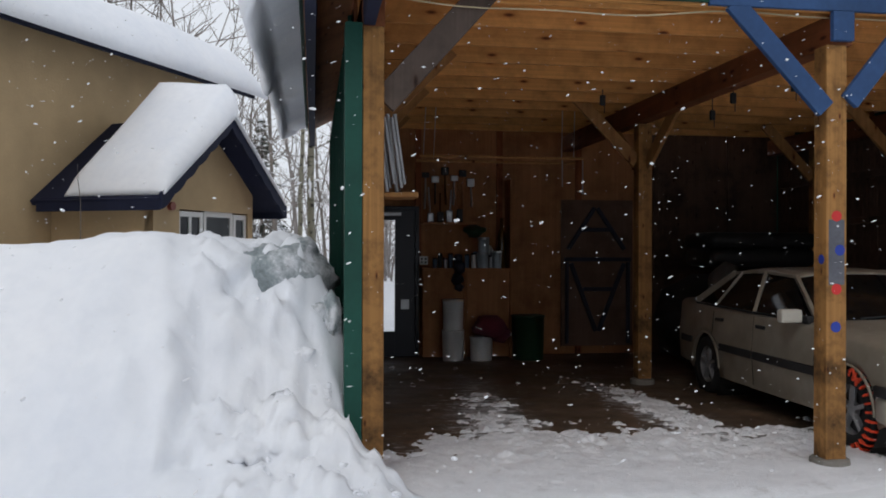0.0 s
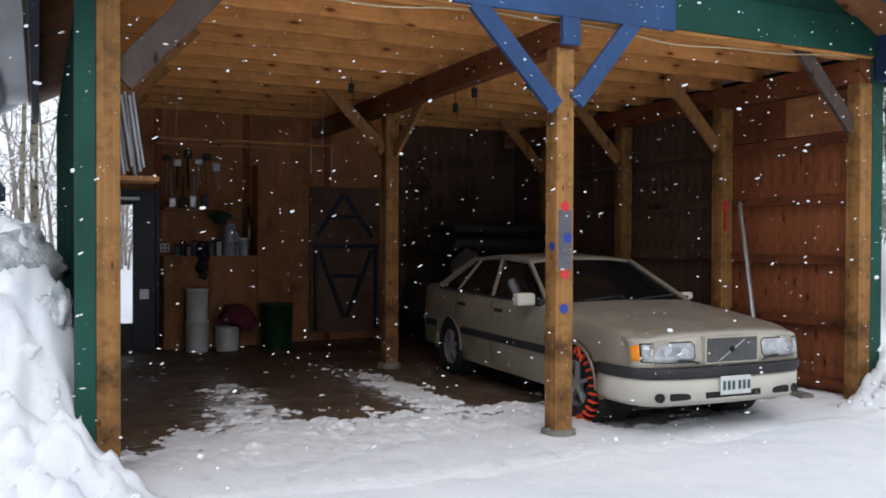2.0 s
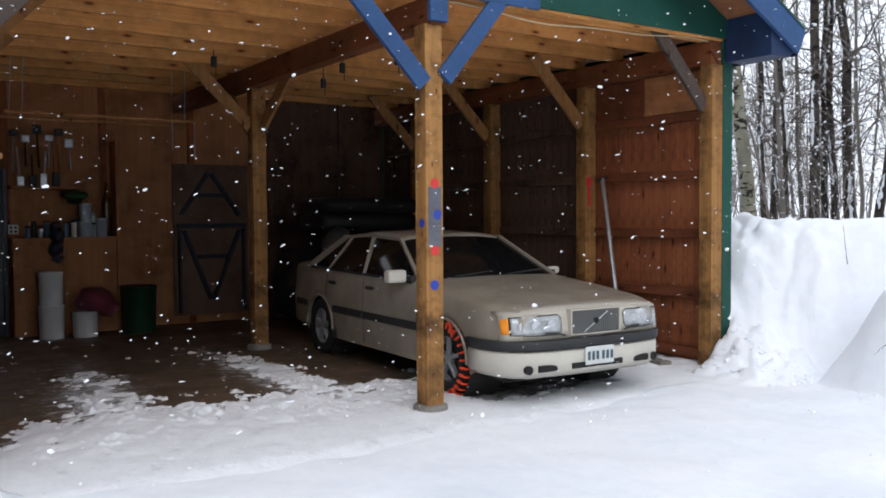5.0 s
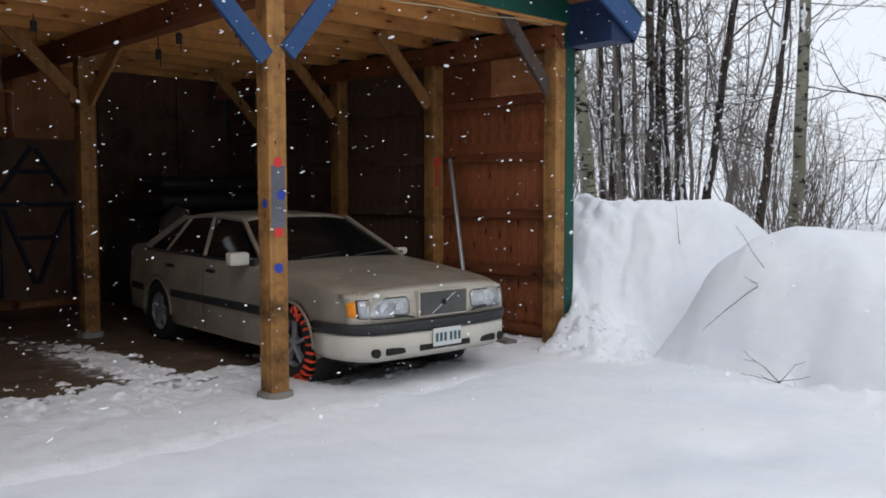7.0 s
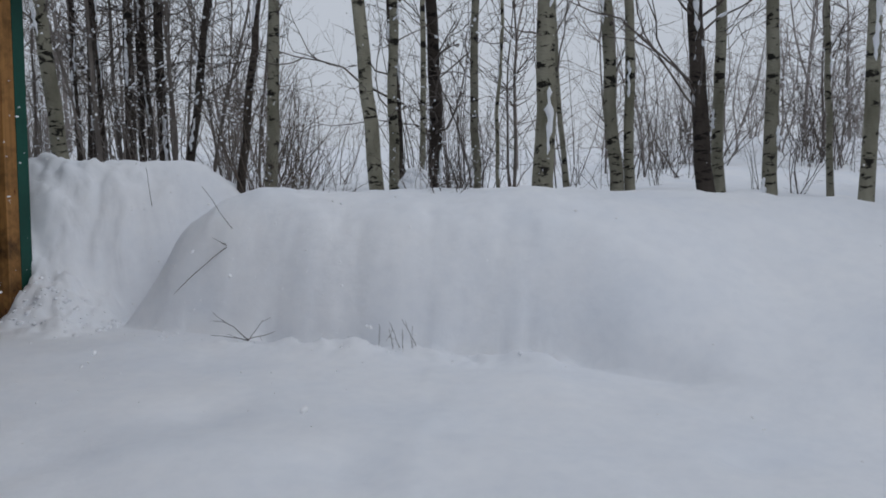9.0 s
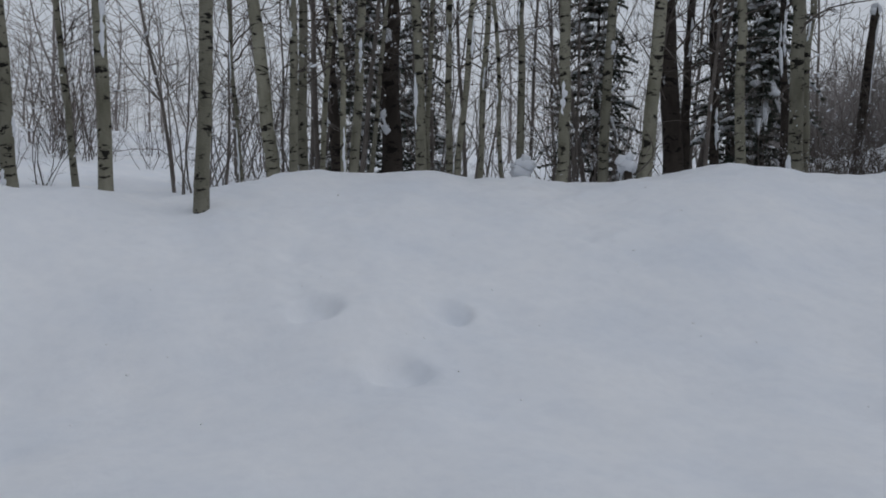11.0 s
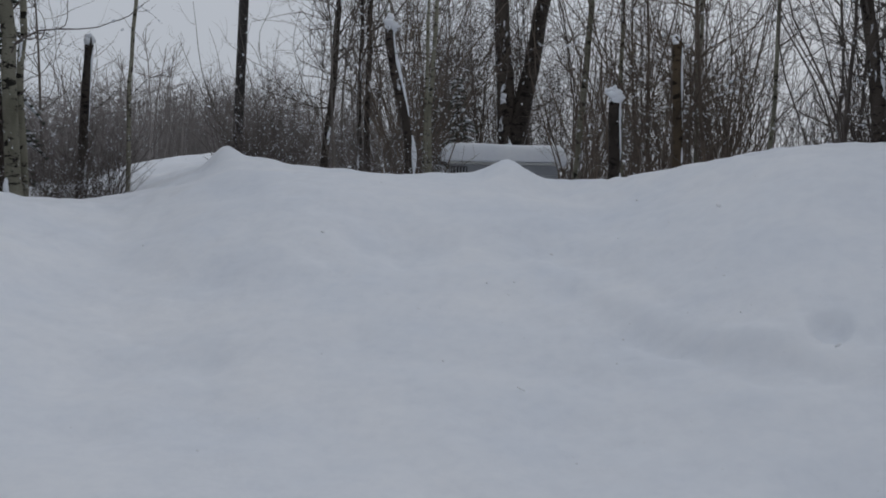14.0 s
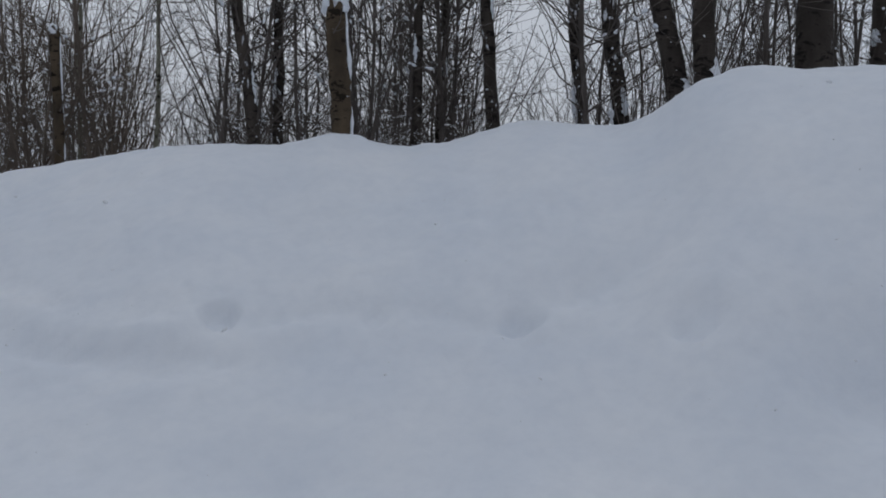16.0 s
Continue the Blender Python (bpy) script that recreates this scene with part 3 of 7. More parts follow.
# ---- gable roof with its load of snow ----
SLOPE = 0.53
RIDGE_X, EAVE = 3.67, 3.73
RIDGE_Z = 3.28 + EAVE * SLOPE


def roof_z(x):
    return RIDGE_Z - abs(x - RIDGE_X) * SLOPE


roof = thing("roof", "gable roof with blue fascia and brown board soffit under deep snow", "roof", kind="structure")
ROOF_METAL = plain("roof_metal", (0.03, 0.09, 0.075), 0.45, metal=0.3)
SOFFIT = wood("soffit", (0.30, 0.13, 0.055), (0.17, 0.065, 0.03), "y")
for sgn in (-1, 1):
    xe = RIDGE_X + sgn * EAVE
    bm = bmesh.new()
    stick(bm, (RIDGE_X, 8.9, RIDGE_Z - 0.03), (xe, 8.9, roof_z(xe) - 0.03), 7.5, 0.05, 0)
    part("deck", bm, SOFFIT, roof, "brown boarded underside")
    bm = bmesh.new()
    stick(bm, (RIDGE_X, 8.9, RIDGE_Z + 0.015), (xe + sgn * 0.04, 8.9, roof_z(xe) - 0.006), 7.6, 0.02, 0)
    part("sheeting", bm, ROOF_METAL, roof, "green metal roofing")
    bm = bmesh.new()
    stick(bm, (RIDGE_X, 5.13, RIDGE_Z - 0.13), (xe + sgn * 0.02, 5.13, roof_z(xe + sgn * 0.02) - 0.13), 0.04, 0.24)
    part("rake_board", bm, BLUE, roof, "blue painted rake board")
    bm = bmesh.new()
    xf = xe + 0.045 if sgn < 0 else xe
    stick(bm, (xf, 5.16, roof_z(xe) - 0.14), (xf, 12.65, roof_z(xe) - 0.14), 0.075 if sgn < 0 else 0.04, 0.24)
    part("fascia", bm, DARK_BLUE, roof, "dark blue eave fascia")
# boxed eave return at the east corner
bm = bmesh.new()
ring = [(7.03, 3.00), (7.30, 3.00), (7.40, 3.07), (7.40, roof_z(7.40) - 0.05), (7.03, roof_z(7.03) - 0.06)]
f0 = [bm.verts.new((x, 5.165, z)) for x, z in ring]
f1 = [bm.verts.new((x, 5.69, z)) for x, z in ring]
bm.faces.new(f0)
bm.faces.new(f1[::-1])
for k in range(5):
    bm.faces.new((f0[k], f1[k], f1[(k + 1) % 5], f0[(k + 1) % 5]))
bmesh.ops.recalc_face_normals(bm, faces=bm.faces)
bmesh.ops.bevel(bm, geom=bm.edges[:], offset=0.006, segments=1, affect="EDGES")
# the rake's blue made darker, shade under the overhang put into the colour
part("eave_return", bm, plain("shaded_blue_paint", (0.019, 0.040, 0.105), 0.6, vary=0.3, scale=4, spec=0.3), roof, "boxed blue eave return")
# gable triangle above the header
bm = bmesh.new()
g = [(0.3, 3.52), (7.04, 3.52), (RIDGE_X, roof_z(RIDGE_X) - 0.08)]
f0 = [bm.verts.new((x, 5.71, z)) for x, z in g]
f1 = [bm.verts.new((x, 5.75, z)) for x, z in g]
bm.faces.new(f0)
bm.faces.new(f1[::-1])
for k in range(3):
    bm.faces.new((f0[k], f1[k], f1[(k + 1) % 3], f0[(k + 1) % 3]))
bmesh.ops.recalc_face_normals(bm, faces=bm.faces)
part("gable_panel", bm, GREEN, roof, "green painted gable panel")


def snow_slab():
    """The snow on the roof, sliding over the west eave and curling under."""
    ys = np.linspace(5.08, 12.75, 110)
    q = np.linspace(0, 1, 70)
    top_x = 6.95 - 6.91 * q
    loops = []
    hang = 0.30 + 0.14 * fbm(ys, ys * 0 + 3.0, 0.55, 23, 3) + 0.08 * smooth01(8.0, 5.5, ys)
    lean = 0.04 * fbm(ys, ys * 0 + 9.0, 0.8, 24, 3)
    for k, y in enumerate(ys):
        endf = max(0.0, min(1.0, (y - 5.06) / 0.35, (12.78 - y) / 0.35)) ** 0.5
        full = (0.62 + 0.06 * waves(top_x, np.full(70, y), 2.2, 21)) * (0.55 + 0.45 * endf)
        full = full * np.where(top_x > 6.35, np.sqrt(np.clip((6.95 - top_x) / 0.6, 0, 1)), 1)
        loop = [(x, roof_z(x) + 0.03 + t) for x, t in zip(top_x, full)]
        out, h, z0 = (0.46 + lean[k]) * (0.55 + 0.45 * endf), hang[k] * (0.35 + 0.65 * endf), roof_z(0.0)
        zt = loop[-1][1]
        for a in np.linspace(0.12, 1, 14):
            b = a * math.pi / 2
            loop.append((0.04 - (out + 0.04) * math.sin(b), z0 - h * 0.4 + (zt - z0 + h * 0.4) * math.cos(b)))
        for a in np.linspace(0.1, 1, 9):
            b = a * math.pi
            loop.append((-out + 0.06 * (1 - math.cos(b)), z0 - h * 0.4 - h * 0.6 * math.sin(b)))
        for a in np.linspace(0.15, 1, 7):
            loop.append((-out + 0.12 + (out - 0.12 - 0.01) * a, z0 - h * 0.4 + (h * 0.4 + 0.035) * a ** 1.4))
        loop += [(x, roof_z(x) + 0.03) for x in np.linspace(0.4, 6.95, 12)]
        loops.append([(x, y, z) for x, z in loop])
    m = len(loops[0])
    verts = [p for loop in loops for p in loop]
    faces = [(k * m + a, (k + 1) * m + a, (k + 1) * m + (a + 1) % m, k * m + (a + 1) % m) for k in range(len(ys) - 1) for a in range(m)]
    faces += [tuple(range(m)), tuple(range((len(ys) - 1) * m + m - 1, (len(ys) - 1) * m - 1, -1))]
    me = arrays("roof_snow", verts, faces, SNOW, True)
    tagged(new("roof_snow", me), "thick snow slab hanging over the roof eave", "snow")


snow_slab()

# ---- carport floor: packed dirt with blown-in snow ----
def floor_material():
    m, n, l, p = nodes_of("packed_dirt")
    v = texco(n, l)
    big = noise_of(n, l, v, 0.8, 4)
    mid = noise_of(n, l, v, 5, 6, 0.65)
    fine = noise_of(n, l, v, 60, 4, 0.7)
    col = ramp_of(n, l, mid, [(0.3, (0.07, 0.045, 0.028)), (0.7, (0.20, 0.13, 0.08))])
    col = mix_of(n, l, 1.0, col, ramp_of(n, l, big, [(0.3, (0.6, 0.6, 0.6)), (0.7, (1, 1, 1))]), "MULTIPLY")
    # powder snow caught along the two wheel tracks
    sep = n.new("ShaderNodeSeparateXYZ")
    l.new(v, sep.inputs[0])

    def calc(op, *args):
        q = n.new("ShaderNodeMath")
        q.operation = op
        for k, a in enumerate(args):
            if isinstance(a, (int, float)):
                q.inputs[k].default_value = a
            else:
                l.new(a, q.inputs[k])
        return q.outputs[0]
    bands = None
    for x0, tilt, wide in ((1.55, 0.10, 0.75), (3.30, -0.06, 0.6)):
        mid_x = calc("MULTIPLY_ADD", calc("SUBTRACT", sep.outputs["Y"], 7.2), tilt, x0)
        band = calc("MAXIMUM", calc("SUBTRACT", 1.0, calc("DIVIDE", calc("ABSOLUTE", calc("SUBTRACT", sep.outputs["X"], mid_x)), wide)), 0.0)
        bands = band if bands is None else calc("MAXIMUM", bands, band)
    front = calc("MAXIMUM", calc("MULTIPLY", calc("SUBTRACT", 7.6, sep.outputs["Y"]), 0.5), 0.0)
    fade = calc("MINIMUM", calc("MAXIMUM", calc("DIVIDE", calc("SUBTRACT", 11.6, sep.outputs["Y"]), 3.5), 0.0), 1.0)
    dust = noise_of(n, l, texco(n, l, (1.0, 1.7, 1.0)), 6.5, 8, 0.72)
    amount = calc("MULTIPLY_ADD", calc("MAXIMUM", calc("MULTIPLY", bands, fade), front), 0.30, dust)
    col = mix_of(n, l, ramp_of(n, l, amount, [(0.66, (0, 0, 0)), (0.74, (0.55, 0.55, 0.55)), (0.84, (0.9, 0.9, 0.9))]), col, (0.66, 0.68, 0.72))
    l.new(col, p.inputs["Base Color"])
    l.new(ramp_of(n, l, big, [(0.35, (0.30, 0.30, 0.30)), (0.62, (0.8, 0.8, 0.8))]), p.inputs["Roughness"])
    bump_of(n, l, p, fine, 0.5, 0.01)
    return m


fl = boxed(0.26, 5.2, -0.12, 7.1, 12.52, 0.0, bevel=0)
tagged(new("floor", mesh_of("floor", fl, floor_material())), "damp packed dirt floor of the carport", "floor", kind="structure")


def trodden_snow():
    m, n, l, p = nodes_of("trodden_snow")
    v = texco(n, l)
    mid = noise_of(n, l, v, 4.5, 6, 0.7)
    grit = noise_of(n, l, v, 38.0, 5, 0.7)
    col = ramp_of(n, l, mid, [(0.28, (0.66, 0.66, 0.67)), (0.40, (0.82, 0.83, 0.86)), (0.6, (0.88, 0.89, 0.92))])
    col = mix_of(n, l, 1.0, col, ramp_of(n, l, grit, [(0.27, (0.45, 0.41, 0.38)), (0.34, (0.96, 0.96, 0.96)), (0.6, (1, 1, 1))]), "MULTIPLY")
    l.new(col, p.inputs["Base Color"])
    p.inputs["Roughness"].default_value = 0.75
    bump_of(n, l, p, grit, 0.5, 0.02)
    return m


def floor_snow():
    nx, ny = 520, 390
    xs, ys = np.linspace(0.0, 7.6, nx), np.linspace(4.85, 11.4, ny)
    X, Y = np.meshgrid(xs, ys)
    edge = 7.05 + 0.15 * np.sin(X * 1.9) + 0.2 * np.exp(-((X - 2.0) / 0.8) ** 2) - 0.1 * smooth01(3.4, 4.4, X) - 0.5 * smooth01(1.1, 0.5, X)
    cover = smooth01(0.5, -0.9, Y - edge)
    tracks = np.exp(-((X - 1.55 - 0.10 * (Y - 7)) / 0.42) ** 2) + np.exp(-((X - 3.30 + 0.06 * (Y - 7.4)) / 0.30) ** 2)
    cover = np.maximum(cover, 0.51 * np.clip(tracks, 0, 1) * smooth01(11.0, 7.6, Y))
    car_mask = smooth01(4.08, 4.4, X) * smooth01(5.85, 5.65, X) * smooth01(5.62, 6.0, Y)
    cover = cover * (1 - 0.97 * car_mask)
    rough = 0.8 * fbm(X, Y * 0.8, 1.8, 31, 3) + 0.9 * fbm(X * 1.0, Y * 1.2, 6, 32, 4) + 0.7 * fbm(X * 0.9, Y * 1.3, 22, 38, 2)
    clods = np.clip(fbm(X, Y, 6, 39, 3) - 0.42, 0, 0.5) * smooth01(0.35, 0.6, cover) * smooth01(5.6, 6.3, Y)
    Z = (cover - 0.50) * 0.075 + 0.042 * rough * smooth01(1.15, 0.75, cover) - 0.03 * (1 - smooth01(0.05, 0.42, cover))
    Z = np.minimum(Z, 0.022 + 0.008 * fbm(X, Y, 2, 35) + 0.022 * fbm(X, Y, 7, 37) * smooth01(5.5, 6.5, Y))
    Z = Z + 0.05 * clods
    fringe = np.minimum.reduce([smooth01(4.85, 5.3, Y), smooth01(0.0, 0.25, X), smooth01(7.6, 7.3, X)])
    Z = Z * fringe - 0.06 * (1 - fringe)
    verts = np.stack([X, Y, Z], -1).reshape(-1, 3)
    i, j = np.meshgrid(np.arange(ny - 1), np.arange(nx - 1), indexing="ij")
    a = i * nx + j
    faces = np.stack([a, a + 1, a + nx + 1, a + nx], -1).reshape(-1, 4)
    keep = Z.reshape(-1)[faces].max(axis=1) > -0.02
    me = arrays("floor_snow", verts, faces[keep], trodden_snow(), True)
    tagged(new("floor_snow", me), "thin trodden snow blown in over the dirt floor", "snow", kind="stuff")


floor_snow()
# ---- the tan house with its snowed-in porch ----
U, N = Vector((0.454, 0.891, 0)), Vector((0.891, -0.454, 0))
CORNER = Vector((-4.07, 12.16, 0))
HOUSE = Matrix((( U.x, N.x, 0, CORNER.x), (U.y, N.y, 0, CORNER.y), (0, 0, 1, 0), (0, 0, 0, 1)))
# in the house's own frame: x along the wall, y out from it, z up


def plate(pts, depth):
    """A flat polygon (in x, z) at y = 0, given thickness towards -y."""
    bm = bmesh.new()
    a = [bm.verts.new((x, 0, z)) for x, z in pts]
    b = [bm.verts.new((x, -depth, z)) for x, z in pts]
    bm.faces.new(a)
    bm.faces.new(b[::-1])
    for k in range(len(pts)):
        bm.faces.new((a[k], b[k], b[(k + 1) % len(pts)], a[(k + 1) % len(pts)]))
    bmesh.ops.recalc_face_normals(bm, faces=bm.faces)
    return bm


def soft_slab(name, corners, thick, drop, seed, nu=48, nv=40, thin=1.0):
    """A pillow of snow over the quad corners (low-left, low-right, high-right, high-left), rounded at its rims."""
    c = [np.array(p, float) for p in corners]
    verts, faces = [], []
    for side in (0, 1):
        for i in range(nv):
            for j in range(nu):
                u, v = j / (nu - 1), i / (nv - 1)
                p = (1 - v) * ((1 - u) * c[0] + u * c[1]) + v * ((1 - u) * c[3] + u * c[2])
                if side == 0:
                    e = min(u, 1 - u) * nu / 5
                    f = min(1, v * nv / 6 + 0.15)
                    rim = math.sqrt(min(1, e)) * math.sqrt(min(1, f))
                    w = float(waves(p[0] * 1.0, p[1] + p[2], 1.8, seed))
                    p = p + np.array([0, 0, (thick * (thin + (1 - thin) * v) + 0.09 * w) * (0.25 + 0.75 * rim)])
                    p[2] -= drop * max(0, 1 - v * nv / 5) ** 2
                verts.append(p)
    for i in range(nv - 1):
        for j in range(nu - 1):
            a = i * nu + j
            faces.append((a, a + 1, a + nu + 1, a + nu))
            b = a + nu * nv
            faces.append((b, b + nu, b + nu + 1, b + 1))
    m = nu * nv
    rim = [j for j in range(nu)] + [i * nu + nu - 1 for i in range(1, nv)] + [(nv - 1) * nu + j for j in range(nu - 2, -1, -1)] + [i * nu for i in range(nv - 2, 0, -1)]
    for a, b in zip(rim, rim[1:] + rim[:1]):
        faces.append((a, a + m, b + m, b))
    me = arrays(name, verts, faces, SNOW, True)
    return me


GLASS = bpy.data.materials.new("window_glass")
GLASS.use_nodes = True
gp = GLASS.node_tree.nodes["Principled BSDF"]
gp.inputs["Base Color"].default_value = (0.02, 0.025, 0.03, 1)
gp.inputs["Roughness"].default_value = 0.05
gp.inputs["Specular IOR Level"].default_value = 0.2


def build_house():
    h = thing("house", "tan stucco house with dark blue eaves under thick snow", "house")
    h.matrix_world = HOUSE
    part("wall", boxed(-9, -6, -0.3, 5.15, 0, 4.60, bevel=0.01), STUCCO, h)
    # main roof, sloping up away from the yard
    bm = bmesh.new()
    stick(bm, (-2.02, 0.55, 4.44), (-2.02, -4.5, 6.44), 14.9, 0.07, 0)
    part("roof", bm, DARK_BLUE, h, "dark boarded roof")
    part("fascia", boxed(-9.4, 0.55, 4.37, 5.40, 0.60, 4.50), DARK_BLUE, h, "dark blue fascia")
    s = new("roof_snow", soft_slab("roof_snow", [(-9.5, 0.80, 4.36), (5.52, 0.80, 4.36), (5.52, -4.6, 6.5), (-9.5, -4.6, 6.5)], 0.66, 0.10, 41, 150, 60))
    s.matrix_world = HOUSE
    tagged(s, "deep rolled-over snow on the house roof", "snow")

    # porch: x0..x1 along the wall, out to y1
    p = thing("porch", "gabled tan porch with scalloped dark blue bargeboards", "porch")
    p.matrix_world = HOUSE
    x0, x1, y1, ze, zr = 0.52, 3.82, 2.09, 2.20, 3.48
    xm = (x0 + x1) / 2
    w0, w1, yw = x0 + 0.38, x1 - 0.38, 1.72
    part("side_wall", boxed(w0, 0.01, -0.2, w0 + 0.14, yw - 0.003, 2.45, bevel=0.004), STUCCO, p)
    part("side_wall", boxed(w1 - 0.14, 0.01, -0.2, w1, yw - 0.003, 2.45, bevel=0.004), STUCCO, p)
    gap0, gap1 = w0 + 0.58, w1 - 0.14
    for a, b in ((w0, gap0), (gap1, w1)):
        bm = plate([(a, -0.2), (b, -0.2), (b, 2.1), (a, 2.1)], 0.14)
        ob = part("front_wall", bm, STUCCO, p)
        ob.location = (0, yw, 0)
    bm = plate([(w0, 2.1), (w1, 2.1), (w1, 2.45), (xm, zr - 0.15), (w0, 2.45)], 0.14)
    ob = part("gable_wall", bm, STUCCO, p)
    ob.location = (0, yw, 0)
    slope = (zr - ze) / (xm - x0)
    for sg, xe in ((1, x0), (-1, x1)):
        bm = bmesh.new()
        stick(bm, (xm, y1 / 2 + 0.02, zr - 0.04), (xe, y1 / 2 + 0.02, ze - 0.04), y1, 0.08, 0)
        part("roof_plane", bm, DARK_BLUE, p, "dark blue boarded roof plane")
        # scalloped bargeboard
        pts = []
        n = 12
        for k in range(n + 1):
            t = k / n
            pts.append((xe + (xm - xe) * t, ze + (zr - ze) * t + 0.06))
        low = []
        for k in range(4 * n + 1):
            t = 1 - k / (4 * n)
            low.append((xe + (xm - xe) * t, ze + (zr - ze) * t - 0.15 - 0.035 * abs(math.sin(t * n * 0.5 * math.pi))))
        ob = part("bargeboard", plate(pts + low, 0.05), DARK_BLUE, p, "scalloped dark blue bargeboard")
        ob.location = (0, y1 + 0.05, 0)
        part("eave_board", boxed(min(xe, xe + 0.05 * sg), 0.1, ze - 0.16, max(xe, xe + 0.05 * sg), y1, ze + 0.02), DARK_BLUE, p, "dark blue eave board")
    # windows and glazed door in the gable front
    y = yw - 0.03
    for name, a, b, z0, z1, lab in (("window", gap0, gap0 + 0.62, 1.0, 2.08, "white framed window"), ("door", gap0 + 0.64, gap0 + 1.42, 0.0, 2.10, "white glazed door"), ("window", gap0 + 1.44, gap1, 1.0, 2.08, "white framed window")):
        d = new(name)
        d.parent = p
        tagged(d, lab)
        for q in (boxed(a, y - 0.05, z0, a + 0.07, y, z1), boxed(b - 0.07, y - 0.05, z0, b, y, z1), boxed(a + 0.07, y - 0.05, z1 - 0.08, b - 0.07, y, z1), boxed(a + 0.07, y - 0.05, z0, b - 0.07, y, z0 + 0.12)):
            part("frame", q, WHITE, d)
        cx = (a + b) / 2
        if name == "window" and b - a > 0.5:
            part("mullion", boxed(cx - 0.03, y - 0.045, z0 + 0.12, cx + 0.03, y - 0.003, z1 - 0.08), WHITE, d)
        part("pane", boxed(a + 0.07, y - 0.035, z0 + 0.12, b - 0.07, y - 0.025, z1 - 0.08, bevel=0), GLASS, d)
    for a in (gap0, gap0 + 1.44):
        part("sill_wall", boxed(a, yw - 0.14, -0.2, a + 0.6, yw, 0.995), STUCCO, p)
    bm = bmesh.new()
    rod(bm, (w0 + 0.36, yw, 2.13), (w0 + 0.36, yw + 0.06, 2.13), 0.06, n=14)
    part("porch_lamp", bm, plain("lamp_rust", (0.25, 0.05, 0.03), 0.5), p, "small round red-brown lamp")
    for k, (xe, sg) in enumerate(((x0, 1), (x1, -1))):
        if sg > 0:
            cs = [(xe + 0.03, 2.16, ze + 0.04), (xe + 0.03, 0.55, ze + 0.04), (xm + 0.06, 0.62, zr + 0.06), (xm + 0.06, 2.2, zr + 0.03)]
            cs = [cs[1], cs[0], cs[3], cs[2]]
        else:
            cs = [(xe - 0.05, 2.16, ze + 0.06), (xe - 0.05, 0.62, ze + 0.06), (xm - 0.02, 0.64, zr + 0.06), (xm - 0.02, 2.2, zr + 0.03)]
        s = new("porch_snow", soft_slab("porch_snow", cs, 0.52 if sg > 0 else 0.16, 0.05, 50 + k, 40, 44, 0.42 if sg > 0 else 1.0))
        s.matrix_world = HOUSE
        tagged(s, "thick snow sliding down the porch roof", "snow", group="porch snow")


build_house()

# ---- trees ----
def tube(pts, radii, n):
    pts = np.asarray(pts, float)
    d = np.gradient(pts, axis=0)
    d /= np.linalg.norm(d, axis=1)[:, None] + 1e-9
    ref = np.array([0.31, 0.77, 0.55])
    s = np.cross(d, ref)
    s /= np.linalg.norm(s, axis=1)[:, None] + 1e-9
    t = np.cross(d, s)
    a = np.arange(n) * 2 * np.pi / n
    r = np.asarray(radii, float)
    v = pts[:, None] + r[:, None, None] * (s[:, None] * np.cos(a)[None, :, None] + t[:, None] * np.sin(a)[None, :, None])
    m = len(pts)
    i, j = np.meshgrid(np.arange(m - 1), np.arange(n), indexing="ij")
    k = (j + 1) % n
    f = np.stack([i * n + j, i * n + k, (i + 1) * n + k, (i + 1) * n + j], -1).reshape(-1, 4)
    return v.reshape(-1, 3), f


class Heap:
    """Many tubes and lumps gathered into one mesh."""

    def __init__(self):
        self.v, self.f, self.n = [], [], 0

    def add(self, v, f):
        self.v.append(np.asarray(v, float))
        self.f.append(np.asarray(f, int) + self.n)
        self.n += len(v)

    def mesh(self, name, material, smooth=True):
        me = bpy.data.meshes.new(name)
        fs = [q for block in self.f for q in block.tolist()]
        me.from_pydata(np.vstack(self.v).tolist() if self.v else [], [], fs)
        me.materials.append(material)
        if smooth:
            me.polygons.foreach_set("use_smooth", [True] * len(me.polygons))
        me.update()
        return me


BALL = bmesh.new()
bmesh.ops.create_icosphere(BALL, subdivisions=2, radius=1)
BALL_V = np.array([v.co for v in BALL.verts])
BALL_F = np.array([[v.index for v in f.verts] for f in BALL.faces])
BALL.free()
CRUMB = bmesh.new()
bmesh.ops.create_icosphere(CRUMB, subdivisions=1, radius=1)
CRUMB_V = np.array([v.co for v in CRUMB.verts])
CRUMB_F = np.array([[v.index for v in f.verts] for f in CRUMB.faces])
CRUMB.free()


def crumb(rs, at, size, flat=0.8):
    """A small knobbly lump of few faces."""
    v = CRUMB_V * (1 + rs.normal(0, 0.16, (len(CRUMB_V), 1))) * np.array([size * rs.uniform(0.8, 1.3), size * rs.uniform(0.8, 1.3), size * flat])
    return v + np.asarray(at), CRUMB_F


def lump(rs, at, size, flat=0.6):
    w = 1 + 0.25 * np.sin(BALL_V @ rs.normal(0, 2.2, 3) + rs.uniform(0, 6)) + 0.15 * np.sin(BALL_V @ rs.normal(0, 4, 3))
    v = BALL_V * w[:, None] * np.array([size * rs.uniform(0.8, 1.2), size * rs.uniform(0.8, 1.2), size * flat])
    return v + np.asarray(at), BALL_F


